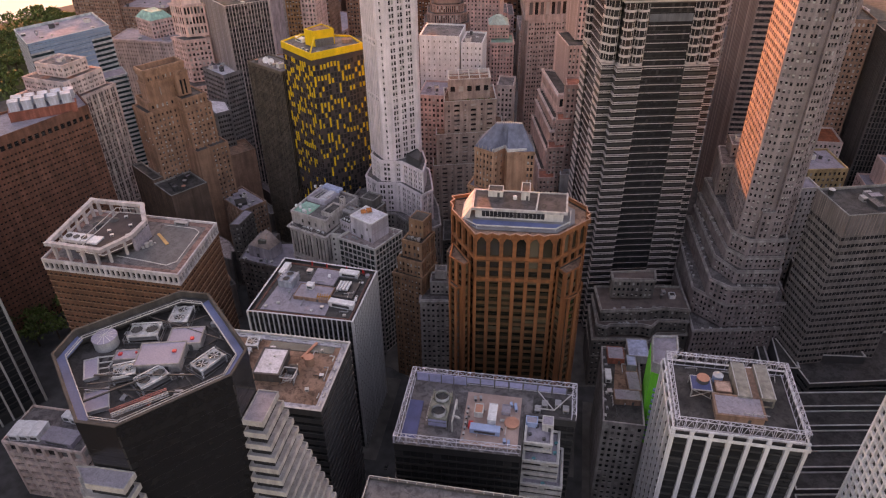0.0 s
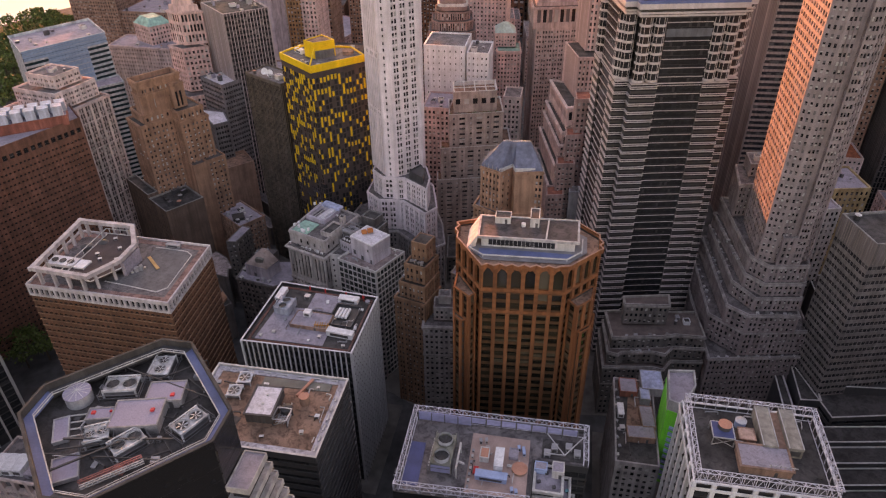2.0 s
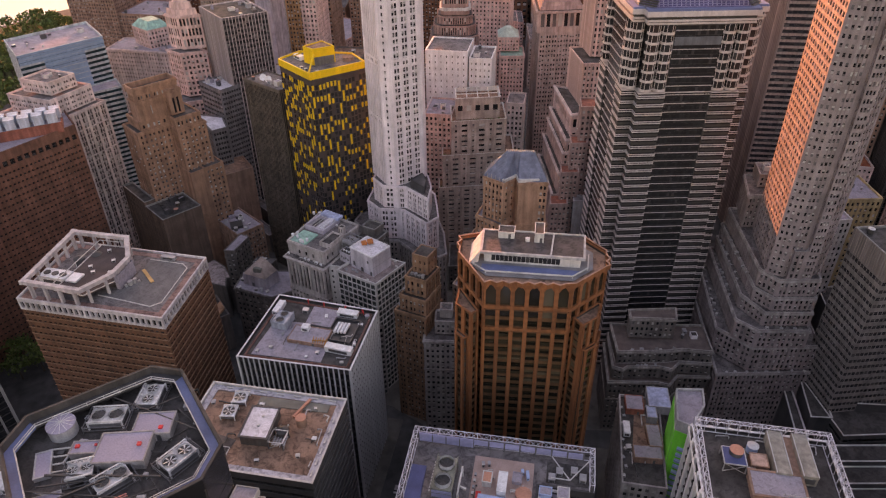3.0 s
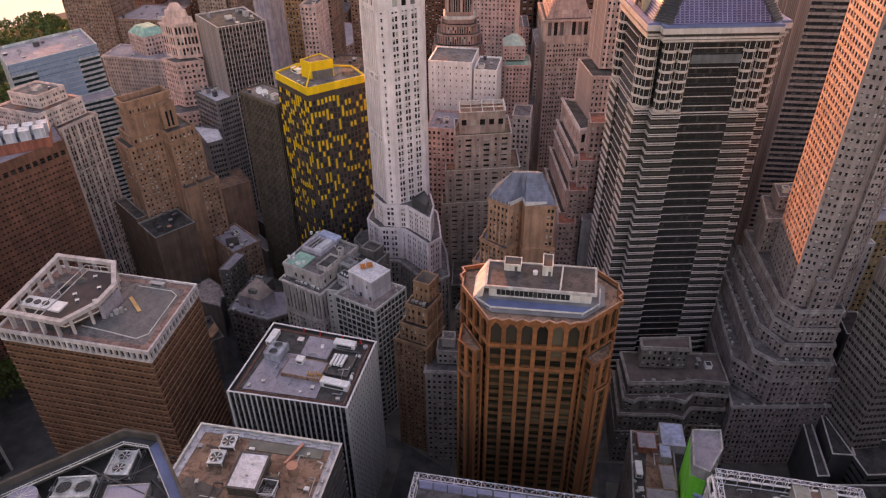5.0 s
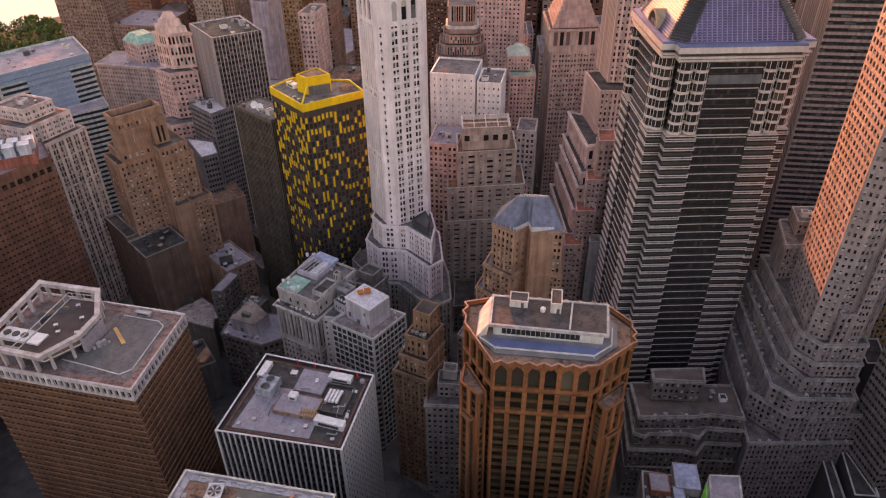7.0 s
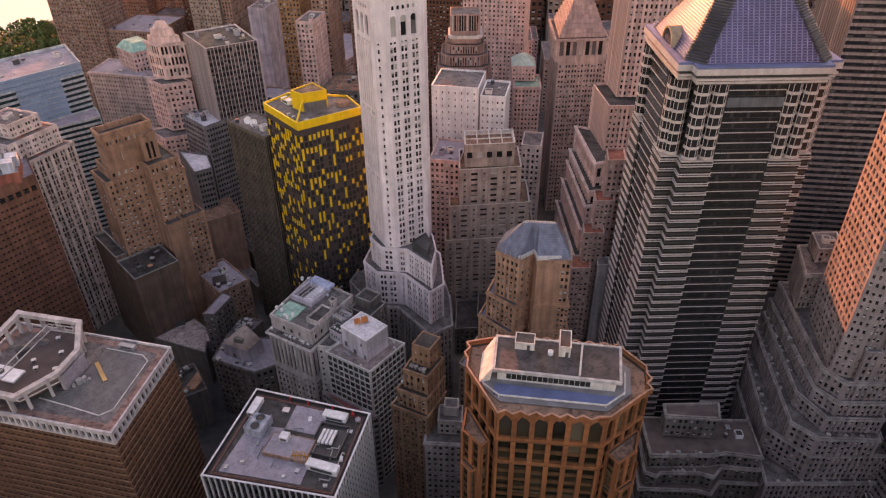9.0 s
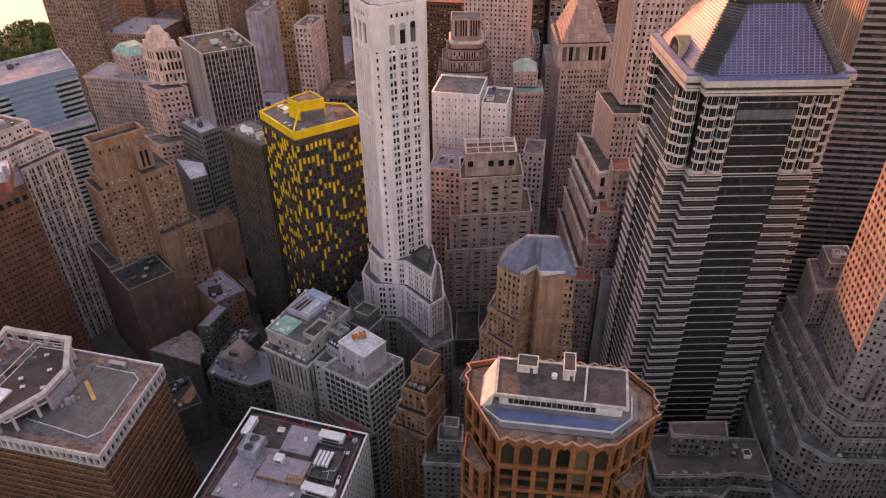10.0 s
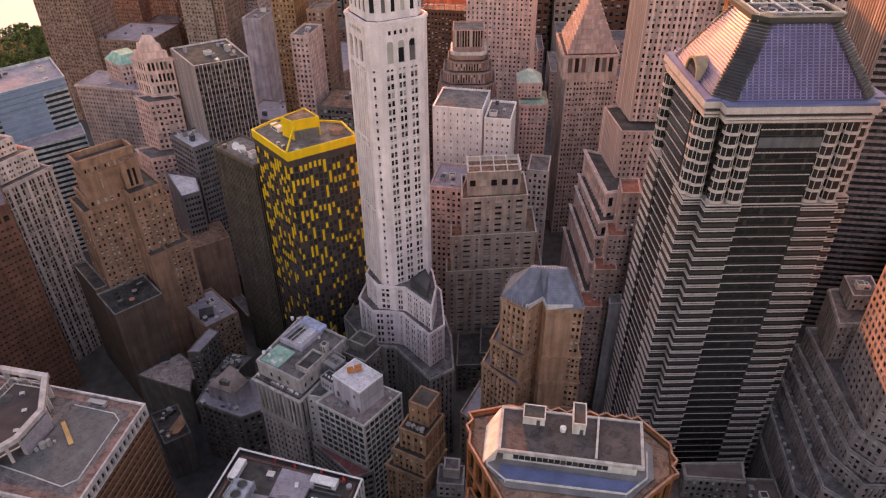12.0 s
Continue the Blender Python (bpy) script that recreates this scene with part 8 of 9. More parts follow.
building("office_building", "low gridded office wing with a brick-red roof strip", "office building",
         [([(-119.5, 303.5), (-95.5, 288.5), (-88.5, 293.5), (-91.2, 293.7), (-114.9, 302.3)], 0, 50, S(3.6, ((1.9, 0.35),), 0.62, 0.3, 0.7, 0, 1.5), {"roof": masonry("red_roof", (0.3, 0.1, 0.1), 0.9), "par": 0.5})], GREY_STONE, OFFICE_GLASS, GRAVEL, cap=30)

# slate roof of the chamfered tower
g = Geo()
g.prism([PEN[0], PEN[1], PEN[2], PEN[3], PEN[5], PEN[6], PEN[7], PEN[8]], 125.1, 136, True, False, [(-32, 331), (-31, 330.4), (-28, 331.4), (-25.5, 331.4), (-18.5, 332), (-18.5, 333.6), (-23, 334), (-31, 333)])
single("slate_roof", g, SLATE, "blue slate hipped roof of the tan tower", "roof")
g = Geo()
for i in range(14):
    f = i / 13
    g.bar((-32 + 13 * f, 331 + 1.4 * f, 135.8), (-32 + 13 * f, 331 + 1.4 * f, 137.0), 0.1)
g.bar((-32, 331, 136.6), (-19, 332.4, 136.6), 0.08)
single("roof_rail", g, STEEL, "thin rail on the slate roof ridge", "railing")
finials = thing("roof_finials", "row of small stone finials along the slate roof's eaves", "finials", -27, 332, 125)
for a, b in ((PEN[0], PEN[1]), (PEN[5], PEN[6]), (PEN[8], PEN[0])):
    k = round(math.dist(a, b) / 2.6)
    for i in range(k + 1):
        x, y = a[0] + (b[0] - a[0]) * i / k, a[1] + (b[1] - a[1]) * i / k
        g = Geo()
        g.tube(x, y, 125, 126.2, 0.32, 0.28, 6)
        g.tube(x, y, 126.2, 127.6, 0.2, 0.04, 6)
        part("finial", g, GREY_STONE, finials)
g = Geo()
g.sweep([[(*q, z) for q in open_offset(PEN[1:5], o)] for o, z in ((-1.2, 125), (0.2, 125), (0.2, 126.4), (-1.2, 126.4))][::-1], False)
single("parapet_cap", g, OFF_WHITE, "white parapet cap at the slate roof's corner", "parapet")

# crowns behind
g = Geo()
fp = [(-33, 570), (0, 579), (-8, 624), (-40, 616)]
for i in range(12):
    f, e = i / 12, (i + 1) / 12
    g.prism(inset(fp, 1.0 + 14.5 * f), 138 + 34 * f, 138 + 34 * e)
single("pyramid_roof", g, masonry("mauve_roof_stone", (0.4, 0.32, 0.32), 0.85), "stepped mauve stone pyramid roof", "roof")
# paler copy of the copper, with the light on this roof put into it
g = Geo()
g.prism(rect(-57, 583, 16.6, 19.6, 8), 116, 121.5, True, False, rect(-57, 583, 4, 6, 8))
single("copper_roof", g, masonry("pale_copper", (0.42, 0.56, 0.5), 0.7, 0.2, 0.2), "green copper pyramid roof, coloured paler as if lit", "roof")
g = Geo()
g.prism([(-393, 588), (-371, 575), (-358, 592), (-380, 606)], 107, 113, True, False, inset([(-393, 588), (-371, 575), (-358, 592), (-380, 606)], 5))
single("copper_roof", g, COPPER, "green copper mansard roof", "roof")
g = Geo()
CROWN = [(-298, 492), (-285, 486), (-271, 494), (-284, 502)]
for by, z0, z1, top in ((1.0, 146.8, 151, 1.3), (2.6, 151, 155.5, 3.0), (3.8, 155.5, 160, 5.4)):
    g.prism(inset(CROWN, by), z0, z1, True, False, inset(CROWN, top))
single("stepped_crown", g, PINK_STONE, "pink stone crown in three steps with a domed top", "roof")
scaf = thing("scaffold", "red netted scaffold on top of a brick tower", "scaffold", -129, 660, 142)
g = Geo()
for i in range(9):
    for y in (646, 662, 678):
        g.bar((-147 + i * 4.3, y, 142), (-147 + i * 4.3, y, 152), 0.2)
for z in (145, 148.5, 152):
    for y in (646, 662, 678):
        g.bar((-147, y, z), (-112.6, y, z), 0.2)
part("poles", g, RED_PAINT, scaf)
# the netting's bright red carries an orange-red glow in its base colour
g = Geo()
g.box(-146, -114, 645.4, 645.6, 147, 150)
part("netting", g, masonry("red_netting", (0.8, 0.16, 0.07), 0.7), scaf, "red netting with an orange-red glow in its colour")
# white ring under the fluted tower's crown
g = Geo()
g.ring(chamfered(11.6, 3, (-95, 553), 10), chamfered(10.2, 3, (-95, 553), 10), 143.2, 145.2)
single("crown_rim", g, OFF_WHITE, "white stone rim below the crown", "cornice")

# roof clutter of the middle towers
rng = random.Random(21)


def clutter(poly, z, n, seed, mats=(OFF_WHITE, UNIT_GREY, DARK_METAL, LILAC_ROOF), lo=1.5, hi=5.0, rot=0):
    """Roof houses and units strewn over a roof."""
    r = random.Random(seed)
    xs, ys = [p[0] for p in poly], [p[1] for p in poly]
    cx, cy = centre(poly)
    for i in range(n):
        for _ in range(30):
            x, y = r.uniform(min(xs), max(xs)), r.uniform(min(ys), max(ys))
            shrunk = inset(poly, 3.0)
            k = len(shrunk)
            if all((shrunk[(j + 1) % k][0] - shrunk[j][0]) * (y - shrunk[j][1]) - (shrunk[(j + 1) % k][1] - shrunk[j][1]) * (x - shrunk[j][0]) > 0 for j in range(k)):
                break
        else:
            continue
        w, d = r.uniform(lo, hi), r.uniform(lo, hi)
        m = mats[i % len(mats)]
        kind = i % 3
        if kind == 0:
            hut(x, y, z, w, d, r.uniform(1.6, 3.4), rot, m, r.choice((LILAC_ROOF, TAR, GRAVEL)), "small plain roof house among roof plant", door=False)
        elif kind == 1:
            crate(x, y, z, w * 0.7, d * 0.6, r.uniform(0.9, 2.0), rot, m, "plain metal roof unit among roof plant", "roof_unit", "roof units on middle towers")
        else:
            tank(x, y, z, min(w, d) * 0.4, r.uniform(1.2, 2.6), m, r.choice((STEEL, TERRACOTTA, LILAC_ROOF)), "small round roof tank among roof plant", 0.2)


clutter([(-272, 497), (-242, 469.5), (-217.5, 491), (-247, 521)], 151.1, 10, 1, rot=-42)
clutter([(-200, 405), (-170.5, 388.5), (-163, 404), (-192, 421)], 135.2, 4, 2, rot=-30)
clutter([(-271, 473), (-247, 457.8), (-238, 473), (-259, 486)], 103.9, 7, 3, rot=-32)
clutter([(-331, 246), (-284, 354.5), (-306, 375), (-372, 262)], 120.8, 6, 4, rot=67)
clutter(TEAL, 120.0, 9, 5, rot=58)
clutter([(-410, 568), (-351, 566), (-345, 600), (-412, 600)], 90.9, 6, 6)
clutter([(29, 293.6), (62, 300), (76, 303.5), (72, 323), (60, 321), (59, 304), (33, 300)], 48.9, 4, 7, rot=10)
clutter([(58.5, 305), (74, 306), (71, 321), (58.5, 318)], 48.9, 3, 8, (WHITE_PAINT, UNIT_GREY, DARK_METAL), rot=10)
clutter(q_poly((129.4, 286.3), (170, 298), (163, 322)), 120.8, 7, 9, (DARK_METAL, UNIT_GREY, BLACK_METAL), 3, 9, 16)
clutter([(-95, 434), (-77, 434), (-77, 462), (-95, 462)], 106.9, 6, 10)
clutter(q_poly((139, 384), (167, 390), (162, 416)), 93.9, 6, 11, rot=12)
clutter([(-229, 386), (-205, 369), (-194, 385), (-219, 402)], 43.9, 6, 12, rot=-42)
clutter(dec(-6, 17, -22, -2), 65, 7, 13, (DARK_METAL, BLACK_METAL), rot=-24)
clutter(span(-72, -57, 474, 500), 130.9, 3, 14)
clutter([(94, 361), (103, 362.6), (103, 375), (94, 373)], 117.9, 4, 16, (OFF_WHITE, PINK_STONE, TERRACOTTA))
clutter(span(-302, -286, 650, 680), 124.9, 3, 17)
clutter(span(-478, -424, 692, 748), 84.9, 8, 23)
clutter(span(-290, -240, 600, 640), 58.9, 7, 24)
clutter(span(-200, -172, 545, 580), 98.9, 6, 25, (TERRACOTTA, OFF_WHITE, DARK_METAL))
clutter(span(-219, -206, 557, 584), 143.9, 2, 26, (PINK_STONE, OFF_WHITE))
clutter(span(-50, 9, 97, 136), 96.9, 5, 18)
clutter([(-330, 376), (-308, 372), (-303, 390), (-325, 394)], 137.9, 5, 19)
# white machine blocks on the rust block's roof
for i in range(5):
    for j in range(2):
        crate(-316 + i * 5.6 + j * 2.4, 337 + i * 4.2 - j * 6.4, 126.6, 5.3, 5.9, 5.6, 37, masonry("pale_blue_grey", (0.46, 0.5, 0.58), 0.6), "pale blue-grey cooling block on the roof", "cooling_block", "row of pale cooling blocks", False)
hut(-306, 344, 120.8, 36, 20, 5.6, 37, RED_BRICK, LILAC_ROOF, "brick plant house under pale cooling blocks", door=False)
# beams over the apartment roof deck
BEAM = q_poly((-73, 427), (-46.5, 434.5), (-50, 452))
beams = thing("roof_beams", "pale beams over an open roof deck", "beams", *centre(BEAM), 119.3)
for i in range(5):
    f = i / 4
    g = Geo()
    s, e = [(BEAM[k][0] + (BEAM[m][0] - BEAM[k][0]) * f, BEAM[k][1] + (BEAM[m][1] - BEAM[k][1]) * f) for k, m in ((0, 1), (3, 2))]
    g.bar((*s, 122.2), (*e, 122.2), 0.28)
    part("beam", g, OFF_WHITE, beams)
for f in (0.35, 0.68):
    g = Geo()
    s, e = [(BEAM[k][0] + (BEAM[m][0] - BEAM[k][0]) * f, BEAM[k][1] + (BEAM[m][1] - BEAM[k][1]) * f) for k, m in ((0, 3), (1, 2))]
    g.bar((*s, 122.3), (*e, 122.3), 0.24)
    part("beam", g, OFF_WHITE, beams)
# terrace planting on the apartment house
rng = random.Random(31)
for p, q, z, n in (((-74.6, 425.2), (-43, 435.2), 107, 9), ((-80, 423.2), (-37.2, 436.2), 84, 12), ((-82.4, 422.2), (-33, 436.4), 61, 9)):
    for i in range(n):
        f = (i + rng.uniform(0.1, 0.9)) / n
        x, y = p[0] + (q[0] - p[0]) * f, p[1] + (q[1] - p[1]) * f
        g = Geo()
        for _ in range(40):
            v = Vector((rng.gauss(0, 0.8), rng.gauss(0, 0.35), abs(rng.gauss(0, 0.5))))
            o = Euler((rng.uniform(0, 6), rng.uniform(0, 6), 0)).to_matrix()
            g.face(*[tuple(Vector((x, y, z + 0.3)) + v + o @ Vector(w)) for w in ((-0.28, -0.2, 0), (0.25, -0.25, 0), (0.2, 0.3, 0))])
        g.rbox(x, y, 1.8, 0.7, z, z + 0.45, 16)
        single("planter", g, LEAVES, "small green shrub in a terrace planter", "plant", "terrace planters")
# satellite dishes
for x, y in ((-186.5, 404), (-182, 401.5)):
    d = thing("satellite_dish", "white satellite dish tilted to the sky", "dish", x, y, 135.2, "white satellite dishes")
    g = Geo()
    g.bar((x, y, 135.2), (x, y, 137), 0.2)
    part("mast", g, STEEL, d)
    g = Geo()
    for r0, r1, o0, o1 in ((0.05, 1.2, 0, 0.2), (1.2, 2.1, 0.2, 0.75)):
        for k in range(16):
            a, b = 2 * math.pi * k / 16, 2 * math.pi * (k + 1) / 16
            q = [(r0, a, o0), (r1, a, o1), (r1, b, o1), (r0, b, o0)]
            g.face(*[(x + r * math.cos(t), y - o * 0.9 + r * math.sin(t) * 0.55, 137.4 + o * 0.6 + r * math.sin(t) * 0.84) for r, t, o in q])
    part("bowl", g, WHITE_PAINT, d)

# ---- streets ----
def pavement(poly, label="concrete pavement round a city block"):
    g = Geo()
    g.prism(poly, 0.004, 0.16)
    single("pavement", g, PAVING, label, "pavement", kind="structure")


for poly in (span(-138, -66, 82, 204), span(-138, -76, 218, 276), span(-240, -150, 212, 280), span(-55, 24, 150, 206), span(26, 96, 160, 275), span(-50, 22, 224, 276),
             [(-150, 300), (-84, 284), (-52, 268), (-44, 300), (-60, 420), (-140, 440)], [(20, 286), (82, 292), (80, 400), (0, 395)], span(70, 125, 262, 385), [(-180, 380), (-140, 358), (-112, 392), (-200, 428)],
             [(-300, 350), (-190, 345), (-185, 400), (-260, 420), (-300, 400)]):
    pavement(poly)
g = Geo()
for i in range(8):
    g.prism([(24.2 + i * 0.9, 205.5), (24.7 + i * 0.9, 205.5), (24.7 + i * 0.9, 211.5), (24.2 + i * 0.9, 211.5)], 0.01, 0.03)
single("crosswalk", g, LINE_PAINT, "worn white zebra stripes on the road", "road marking", kind="structure")

CAR_PAINTS = [WHITE_PAINT, UNIT_GREY, BLACK_METAL, masonry("cab_yellow", (0.7, 0.42, 0.02), 0.35, 0.05, 0.05), masonry("car_blue", (0.05, 0.08, 0.2), 0.3, 0.05, 0.05), OFF_WHITE]


def make_car(paint, label):
    ob = thing("car", label, "car", 0, 0, 0, "cars in the streets")
    g = Geo()
    r = [(-0.9, -2.3), (0.9, -2.3), (0.9, 2.3), (-0.9, 2.3)]
    g.prism(r, 0.35, 0.95, True, True, inset(r, 0.06))
    part("body", g, paint, ob)
    g = Geo()
    c = [(-0.8, -1.5), (0.8, -1.5), (0.8, 1.0), (-0.8, 1.0)]
    g.prism(c, 0.95, 1.4, False, False, [(-0.65, -1.0), (0.65, -1.0), (0.65, 0.5), (-0.65, 0.5)])
    part("windows", g, BLACK_GLASS[0], ob)
    g = Geo()
    g.prism([(-0.66, -1.02), (0.66, -1.02), (0.66, 0.52), (-0.66, 0.52)], 1.4, 1.46)
    part("roof", g, paint, ob)
    for x in (-0.85, 0.85):
        for y in (-1.4, 1.4):
            g = Geo()
            g.tube(0, 0, -0.1, 0.1, 0.33, 0.33, 12)
            g.v = [(x + b, y + a, 0.33 + d) for a, d, b in g.v]
            part("wheel", g, BLACK_METAL, ob)
    return ob


cars = [make_car(m, l) for m, l in zip(CAR_PAINTS, ("white car on the asphalt street", "grey car on the asphalt street", "black car on the asphalt street", "yellow taxi on the asphalt street", "dark blue car on the street", "pale car on the asphalt street"))]
rng = random.Random(8)
lanes = [((-62, 150), (-60, 276)), ((-70, 206), (-240, 208)), ((-72, 212), (-70, 290)), ((20, 120), (24, 280)), ((-30, 640), (-17, 505)), ((-38, 590), (-30, 540)), ((-145, 205), (-146, 300)), ((-240, 290), (-150, 285)), ((-260, 285), (-330, 300)), ((-245, 200), (-248, 300)), ((100, 160), (100, 260))]
first = set()
for i in range(24):
    a, b = lanes[i % len(lanes)]
    f = rng.random()
    v = Vector((b[0] - a[0], b[1] - a[1]))
    off = rng.choice((-2.2, 2.2, 5.0))
    n2 = Vector((-v.y, v.x)).normalized() * off
    m = Matrix.Translation((a[0] + v.x * f + n2.x, a[1] + v.y * f + n2.y, 0.0)) @ Matrix.Rotation(math.atan2(-v.x, v.y), 4, "Z")
    k = i % 6
    if k in first:
        copy_thing(cars[k], m)
    else:
        first.add(k)
        cars[k].matrix_basis = m


# ---- trees ----
def make_tree(h, seed, leaf=LEAF):
    """A tapered trunk, limbs and a crown of many small leaf clumps."""
    r = random.Random(seed)
    ob = thing("tree", "broad green tree with an uneven crown", "tree", 0, 0, 0, "trees")
    g = Geo()
    g.tube(0, 0, 0, h * 0.45, h * 0.03, h * 0.018, 7, False)
    ends = []
    for k in range(6):
        a = 2 * math.pi * k / 6 + r.uniform(-0.3, 0.3)
        e = (math.cos(a) * h * 0.25, math.sin(a) * h * 0.25, h * r.uniform(0.58, 0.8))
        g.bar((0, 0, h * 0.4), e, h * 0.011)
        ends.append(e)
    part("trunk", g, BARK, ob)
    g = Geo()
    for _ in range(420):
        e = r.choice(ends + [(0, 0, h * 0.8)])
        d = Vector((r.gauss(0, 1), r.gauss(0, 1), r.gauss(0, 0.8))) * h * 0.095
        c = Vector(e) + d
        s = h * r.uniform(0.025, 0.055)
        q = Euler((r.uniform(0, 6), r.uniform(0, 6), r.uniform(0, 6))).to_matrix()
        pts = [c + q @ Vector((x * s, y * s, 0)) for x, y in ((-1, -0.5), (0.2, -1), (1, 0.3), (-0.1, 1))]
        g.face(*[tuple(p) for p in pts])
    part("crown", g, leaf, ob, "", "stuff")
    return ob


trees = [make_tree(19, s, LEAVES) for s in (1, 2, 3)]
rng = random.Random(3)
spots = [(-630 - rng.uniform(0, 130), 650 + rng.uniform(0, 270)) for _ in range(60)]
spots += [(x, y) for x, y in ((-292, 276), (-300, 268), (-308, 282), (-318, 262), (-285, 290), (-325, 275), (-300, 300), (-270, 284), (-332, 292))]
for i, (x, y) in enumerate(spots):
    s = rng.uniform(0.75, 1.25)
    m = Matrix.Translation((x, y, 0.2)) @ Matrix.Rotation(rng.uniform(0, 6), 4, "Z")
    if i < 3:
        trees[i].matrix_basis = m
    else:
        copy_thing(trees[i % 3], m)

# the park's far trees, crown beside crown
rng = random.Random(8)
g = Geo()
for _ in range(420):
    x, y = rng.uniform(-800, -590), rng.uniform(600, 935)
    h = rng.uniform(10, 19)
    for k in range(46):
        v = Vector((rng.gauss(0, 1), rng.gauss(0, 1), rng.gauss(0, 0.7)))
        v = v / max(0.6, v.length) * h * 0.36 * rng.uniform(0.75, 1.05)
        s = h * rng.uniform(0.06, 0.12)
        e = Euler((rng.uniform(0, 6), rng.uniform(0, 6), rng.uniform(0, 6))).to_matrix()
        g.face(*[(x + v.x + (e @ Vector(o)).x * s, y + v.y + (e @ Vector(o)).y * s, max(0.4, h * 0.62 + v.z + (e @ Vector(o)).z * s)) for o in ((-1, -0.6, 0), (0.3, -1, 0), (1, 0.4, 0), (-0.2, 1, 0))])
    g.tube(x, y, 0.2, h * 0.6, 0.3, 0.2, 5, False)
single("park_trees", g, LEAVES, "dense green park trees by the river", "trees", kind="stuff")

# small plant standing on the setback ledges
rng = random.Random(44)
for p, q, z, n in (((82, 296.8), (122, 304.4), 41, 8), ((79.4, 318), (77.8, 362), 56.5, 9), ((84.2, 325), (81.6, 362), 67.5, 9), ((86.5, 328), (83.2, 364), 75.5, 8), ((88.6, 322), (84.6, 362), 83, 7), ((96, 302), (115, 304.8), 67.5, 6), ((40, 293.2), (52, 295.6), 42, 5), ((36, 296.4), (60, 301.4), 49, 5), ((-77, 283.4), (-73, 295), 72, 5), ((-74.4, 284.6), (-71.4, 294), 81, 4), ((-71, 285.6), (-64, 283), 91, 4)):
    for i in range(n):
        f = (i + rng.uniform(0.1, 0.9)) / n
        x, y = p[0] + (q[0] - p[0]) * f + rng.uniform(-0.5, 0.5), p[1] + (q[1] - p[1]) * f + rng.uniform(-0.5, 0.5)
        crate(x, y, z - 0.1, rng.uniform(0.8, 1.8), rng.uniform(0.8, 1.6), rng.uniform(0.7, 1.5), rng.uniform(0, 90), rng.choice((OFF_WHITE, UNIT_GREY, STEEL, CONCRETE)), "small metal unit on a setback ledge", "ledge_unit", "units on the setback ledges")

# pale plant box with a rubble-coloured top on the low stone house
BOX = [(-182.5, 327.6), (-167.3, 324.2), (-163.4, 334.4), (-178, 340)]
box = thing("roof_bulkhead", "pale lilac roof house with a brown broken top", "roof house", *centre(BOX), 39.3)
g = Geo()
g.prism(BOX, 39.3, 47, False)
part("wall", g, masonry("lilac_render", (0.42, 0.385, 0.43)), box)
RIDGE = [(-174.6, 331.6), (-171.2, 331), (-169.8, 334.6), (-173.4, 336)]
g = Geo()
g.prism(inset(BOX, 0.3), 47, 54, True, True, RIDGE)
part("roof", g, masonry("rubble_roof", (0.4, 0.31, 0.28), 0.9, 0.1, 0.4, 0.6), box, "brown sloping broken roof")
g = Geo()
g.prism([(-175.4, 327.6), (-170.4, 327), (-169.6, 330.4), (-174, 331)], 48.8, 51.6)
part("dormer", g, masonry("moss_slate", (0.16, 0.16, 0.14), 0.9), box, "dark flat-topped dormer")
block("door", DARK_METAL, box, -176, 326.1, 41, 1.6, 0.2, 2.6, math.atan2(-3.4, 15.2))
rng = random.Random(77)
for x0, x1, y0, y1, z, n in ((-185, -166, 321.6, 323.4, 39.4, 6), (-185.6, -183.6, 329, 338, 39.4, 5), (-209, -203, 318, 327, 25.1, 9), (-204, -197, 311, 315, 25.1, 6), (-191, -181, 351, 363, 32.5, 14), (-190, -183, 352, 360, 32.5, 7), (-217, -202, 376, 392, 44.2, 9)):
    for i in range(n):
        crate(rng.uniform(x0, x1), rng.uniform(y0, y1), z, rng.uniform(0.8, 2.4), rng.uniform(0.8, 2), rng.uniform(0.6, 1.8), rng.uniform(0, 90), rng.choice((OFF_WHITE, UNIT_GREY, STEEL, DARK_METAL)), "small metal unit on a low roof", "roof_unit", "units on the low roofs", rng.random() > 0.5)
g = Geo()
g.prism([(-200.6, 311.4), (-195, 313), (-194, 319.4), (-199.6, 325)], 25.1, 26.4)
single("roof_deck", g, masonry("rust_deck", (0.36, 0.19, 0.12), 0.85, 0.2, 0.4), "rust-brown timber roof deck", "roof deck")
# black box in place of a dark opening in the roof
hut(-210.4, 380, 44.2, 7.5, 7, 1.6, 33, BLACK_METAL, BLACK_METAL, "black box standing for a dark opening in a pale roof", "plant_box", False)
crate(-229.5, 361, 24.9, 5, 4, 2.4, 30, DARK_METAL, "dark cube on the paved terrace", "kiosk", "", False)


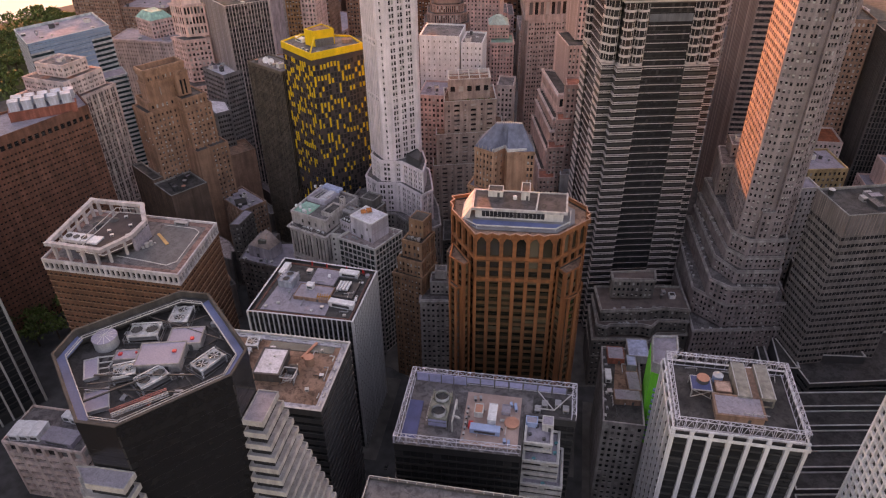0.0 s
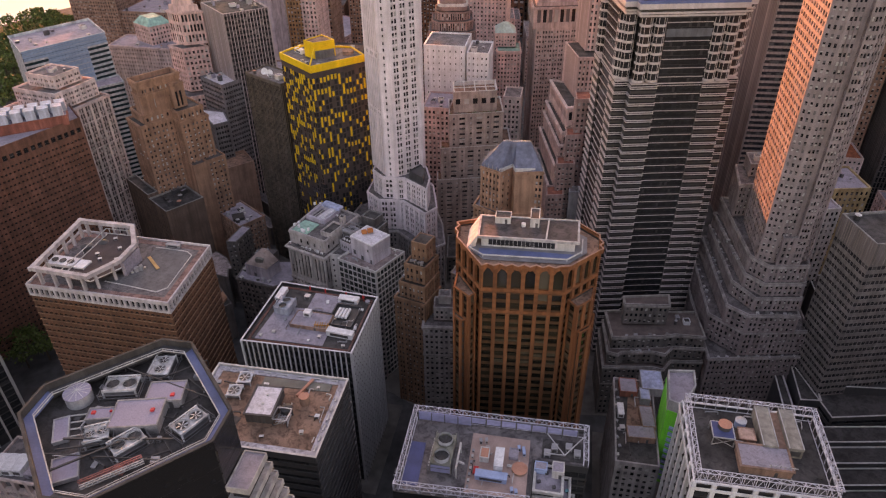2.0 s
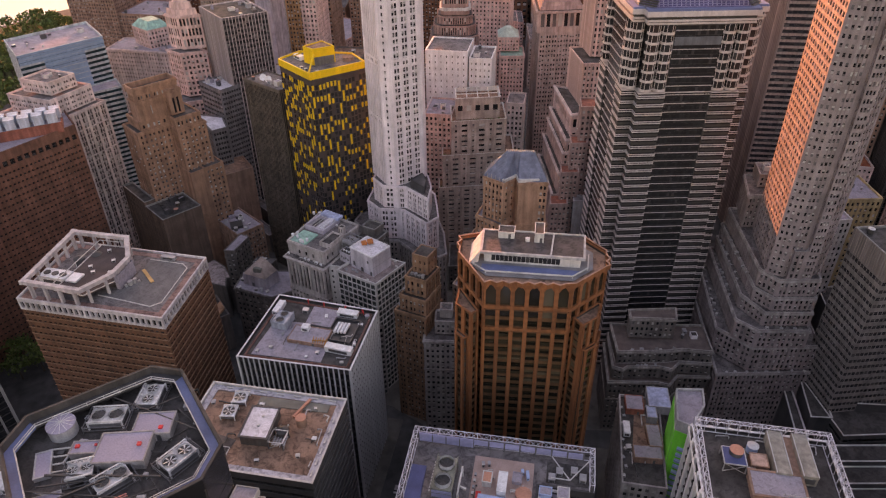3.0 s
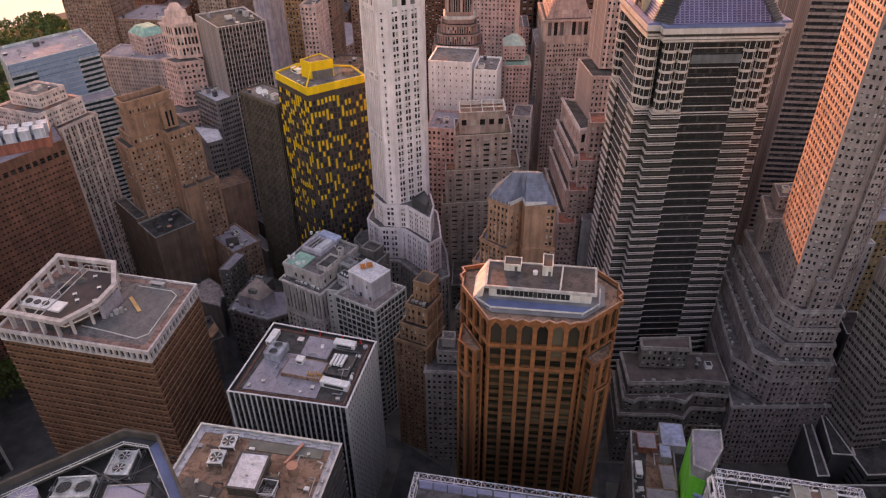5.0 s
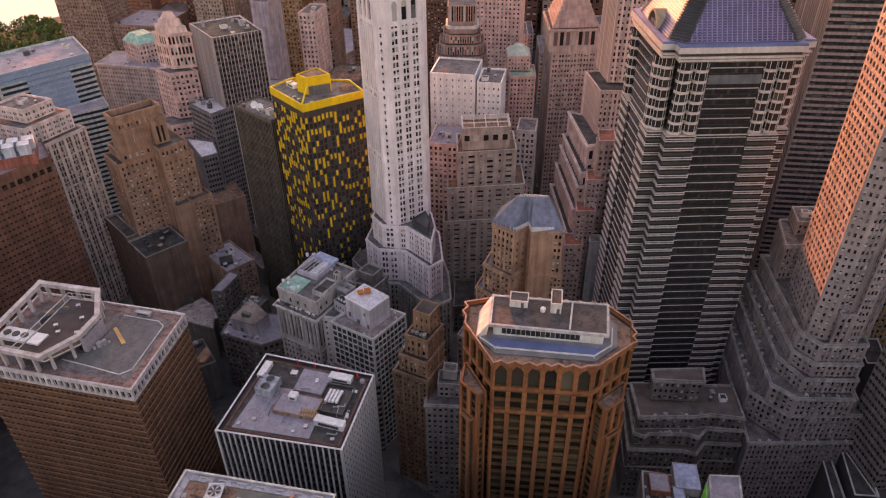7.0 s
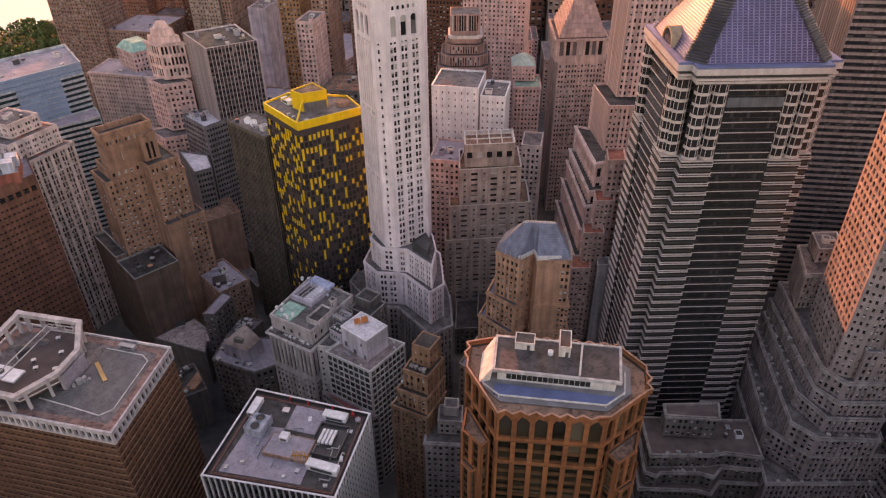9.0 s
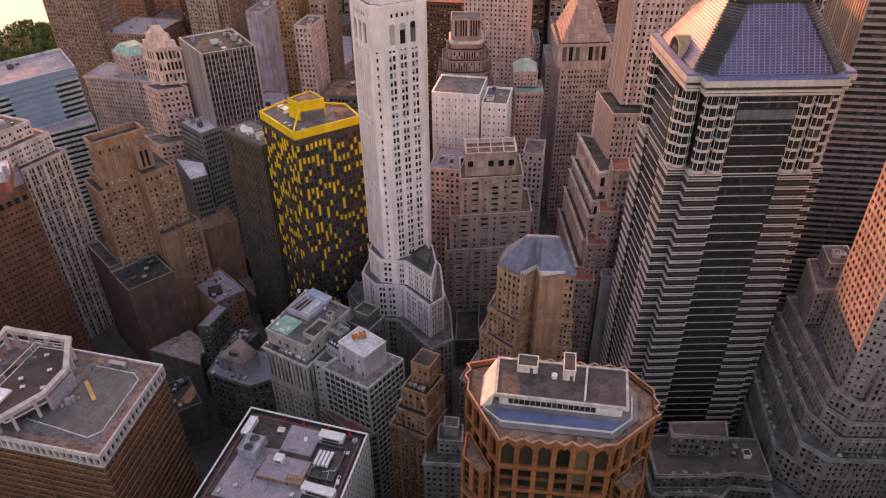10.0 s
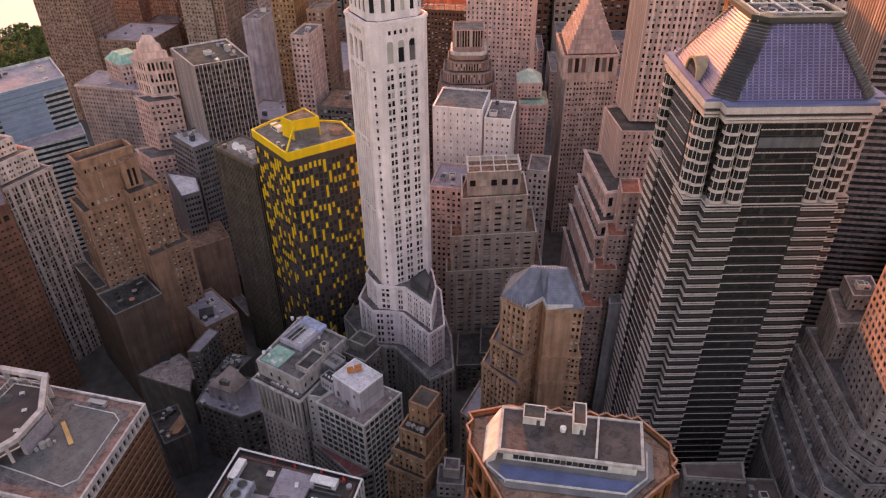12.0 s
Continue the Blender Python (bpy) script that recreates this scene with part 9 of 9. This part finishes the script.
# ---- pipes and small plant lying about the near roofs ----
def roof_pipes(x0, x1, y0, y1, z, n, seed, mats):
    """Pipes on short legs, with a bend, across a stretch of roof."""
    r = random.Random(seed)
    for i in range(n):
        x, y = r.uniform(x0, x1), r.uniform(y0, y1)
        a = r.choice((0, math.pi / 2)) + r.uniform(-0.12, 0.12)
        length, side, h, rad = r.uniform(2.5, 7), r.uniform(-3, 3), r.uniform(0.35, 0.9), r.uniform(0.09, 0.2)
        u, v = (math.cos(a), math.sin(a)), (-math.sin(a), math.cos(a))
        q = (min(max(x + u[0] * length, x0), x1), min(max(y + u[1] * length, y0), y1))
        e = (min(max(q[0] + v[0] * side, x0), x1), min(max(q[1] + v[1] * side, y0), y1))
        m = r.choice(mats)
        pts = [(x, y, z - 0.05), (x, y, z + h), (*q, z + h), (*e, z + h), (*e, z - 0.05)]
        pipe_run([p for k, p in enumerate(pts) if k == 0 or math.dist(p, pts[k - 1]) > 0.2], rad, m, "bent metal pipe on low legs across the roof")


def roof_boxes(spots, z, seed, group, label):
    r = random.Random(seed)
    for x, y in spots:
        crate(x, y, z, r.uniform(0.8, 2.0), r.uniform(0.7, 1.6), r.uniform(0.5, 1.4), r.choice((0, 14, 90, 104)), r.choice((OFF_WHITE, UNIT_GREY, STEEL, DARK_METAL, WHITE_PAINT)), label, "roof_box", group)


PIPE_MATS = (STEEL, BLACK_METAL, OFF_WHITE, UNIT_GREY)
roof_pipes(-112, -84, 104, 131, ODK, 14, 1, (BLACK_METAL, BLACK_METAL, STEEL, UNIT_GREY))
roof_pipes(-124, -78, 164, 190, TDK, 12, 2, PIPE_MATS)
roof_pipes(-127, -86, 229, 262, SDK, 14, 3, PIPE_MATS)
roof_pipes(-24, -6, 167, 190, FDK + 0.3, 8, 4, PIPE_MATS)
roof_pipes(52, 86, 172, 200, VDK, 12, 5, PIPE_MATS)
roof_pipes(32, 45, 217, 258, GDK + 0.3, 10, 6, PIPE_MATS)
roof_boxes(((-120, 168), (-116, 174), (-108, 166), (-104, 190), (-96, 166), (-83, 170), (-80, 178), (-84, 191), (-122, 188)), TDK, 7, "boxes on the gravel roof", "small metal box on the brown gravel roof")
roof_boxes(((-126, 231), (-121, 234), (-116, 262), (-104, 231), (-100, 234), (-88, 230), (-86, 242), (-87, 255), (-104, 258), (-119, 243)), SDK + 0.2, 8, "boxes on the membrane roof", "small metal box on the pale membrane roof")
roof_boxes(((-111, 126), (-107, 131), (-89, 133), (-80, 113), (-86, 107), (-99, 104), (-111, 115.5), (-88.5, 113)), ODK, 9, "boxes on the plant roof", "small metal box on the sunken plant roof")
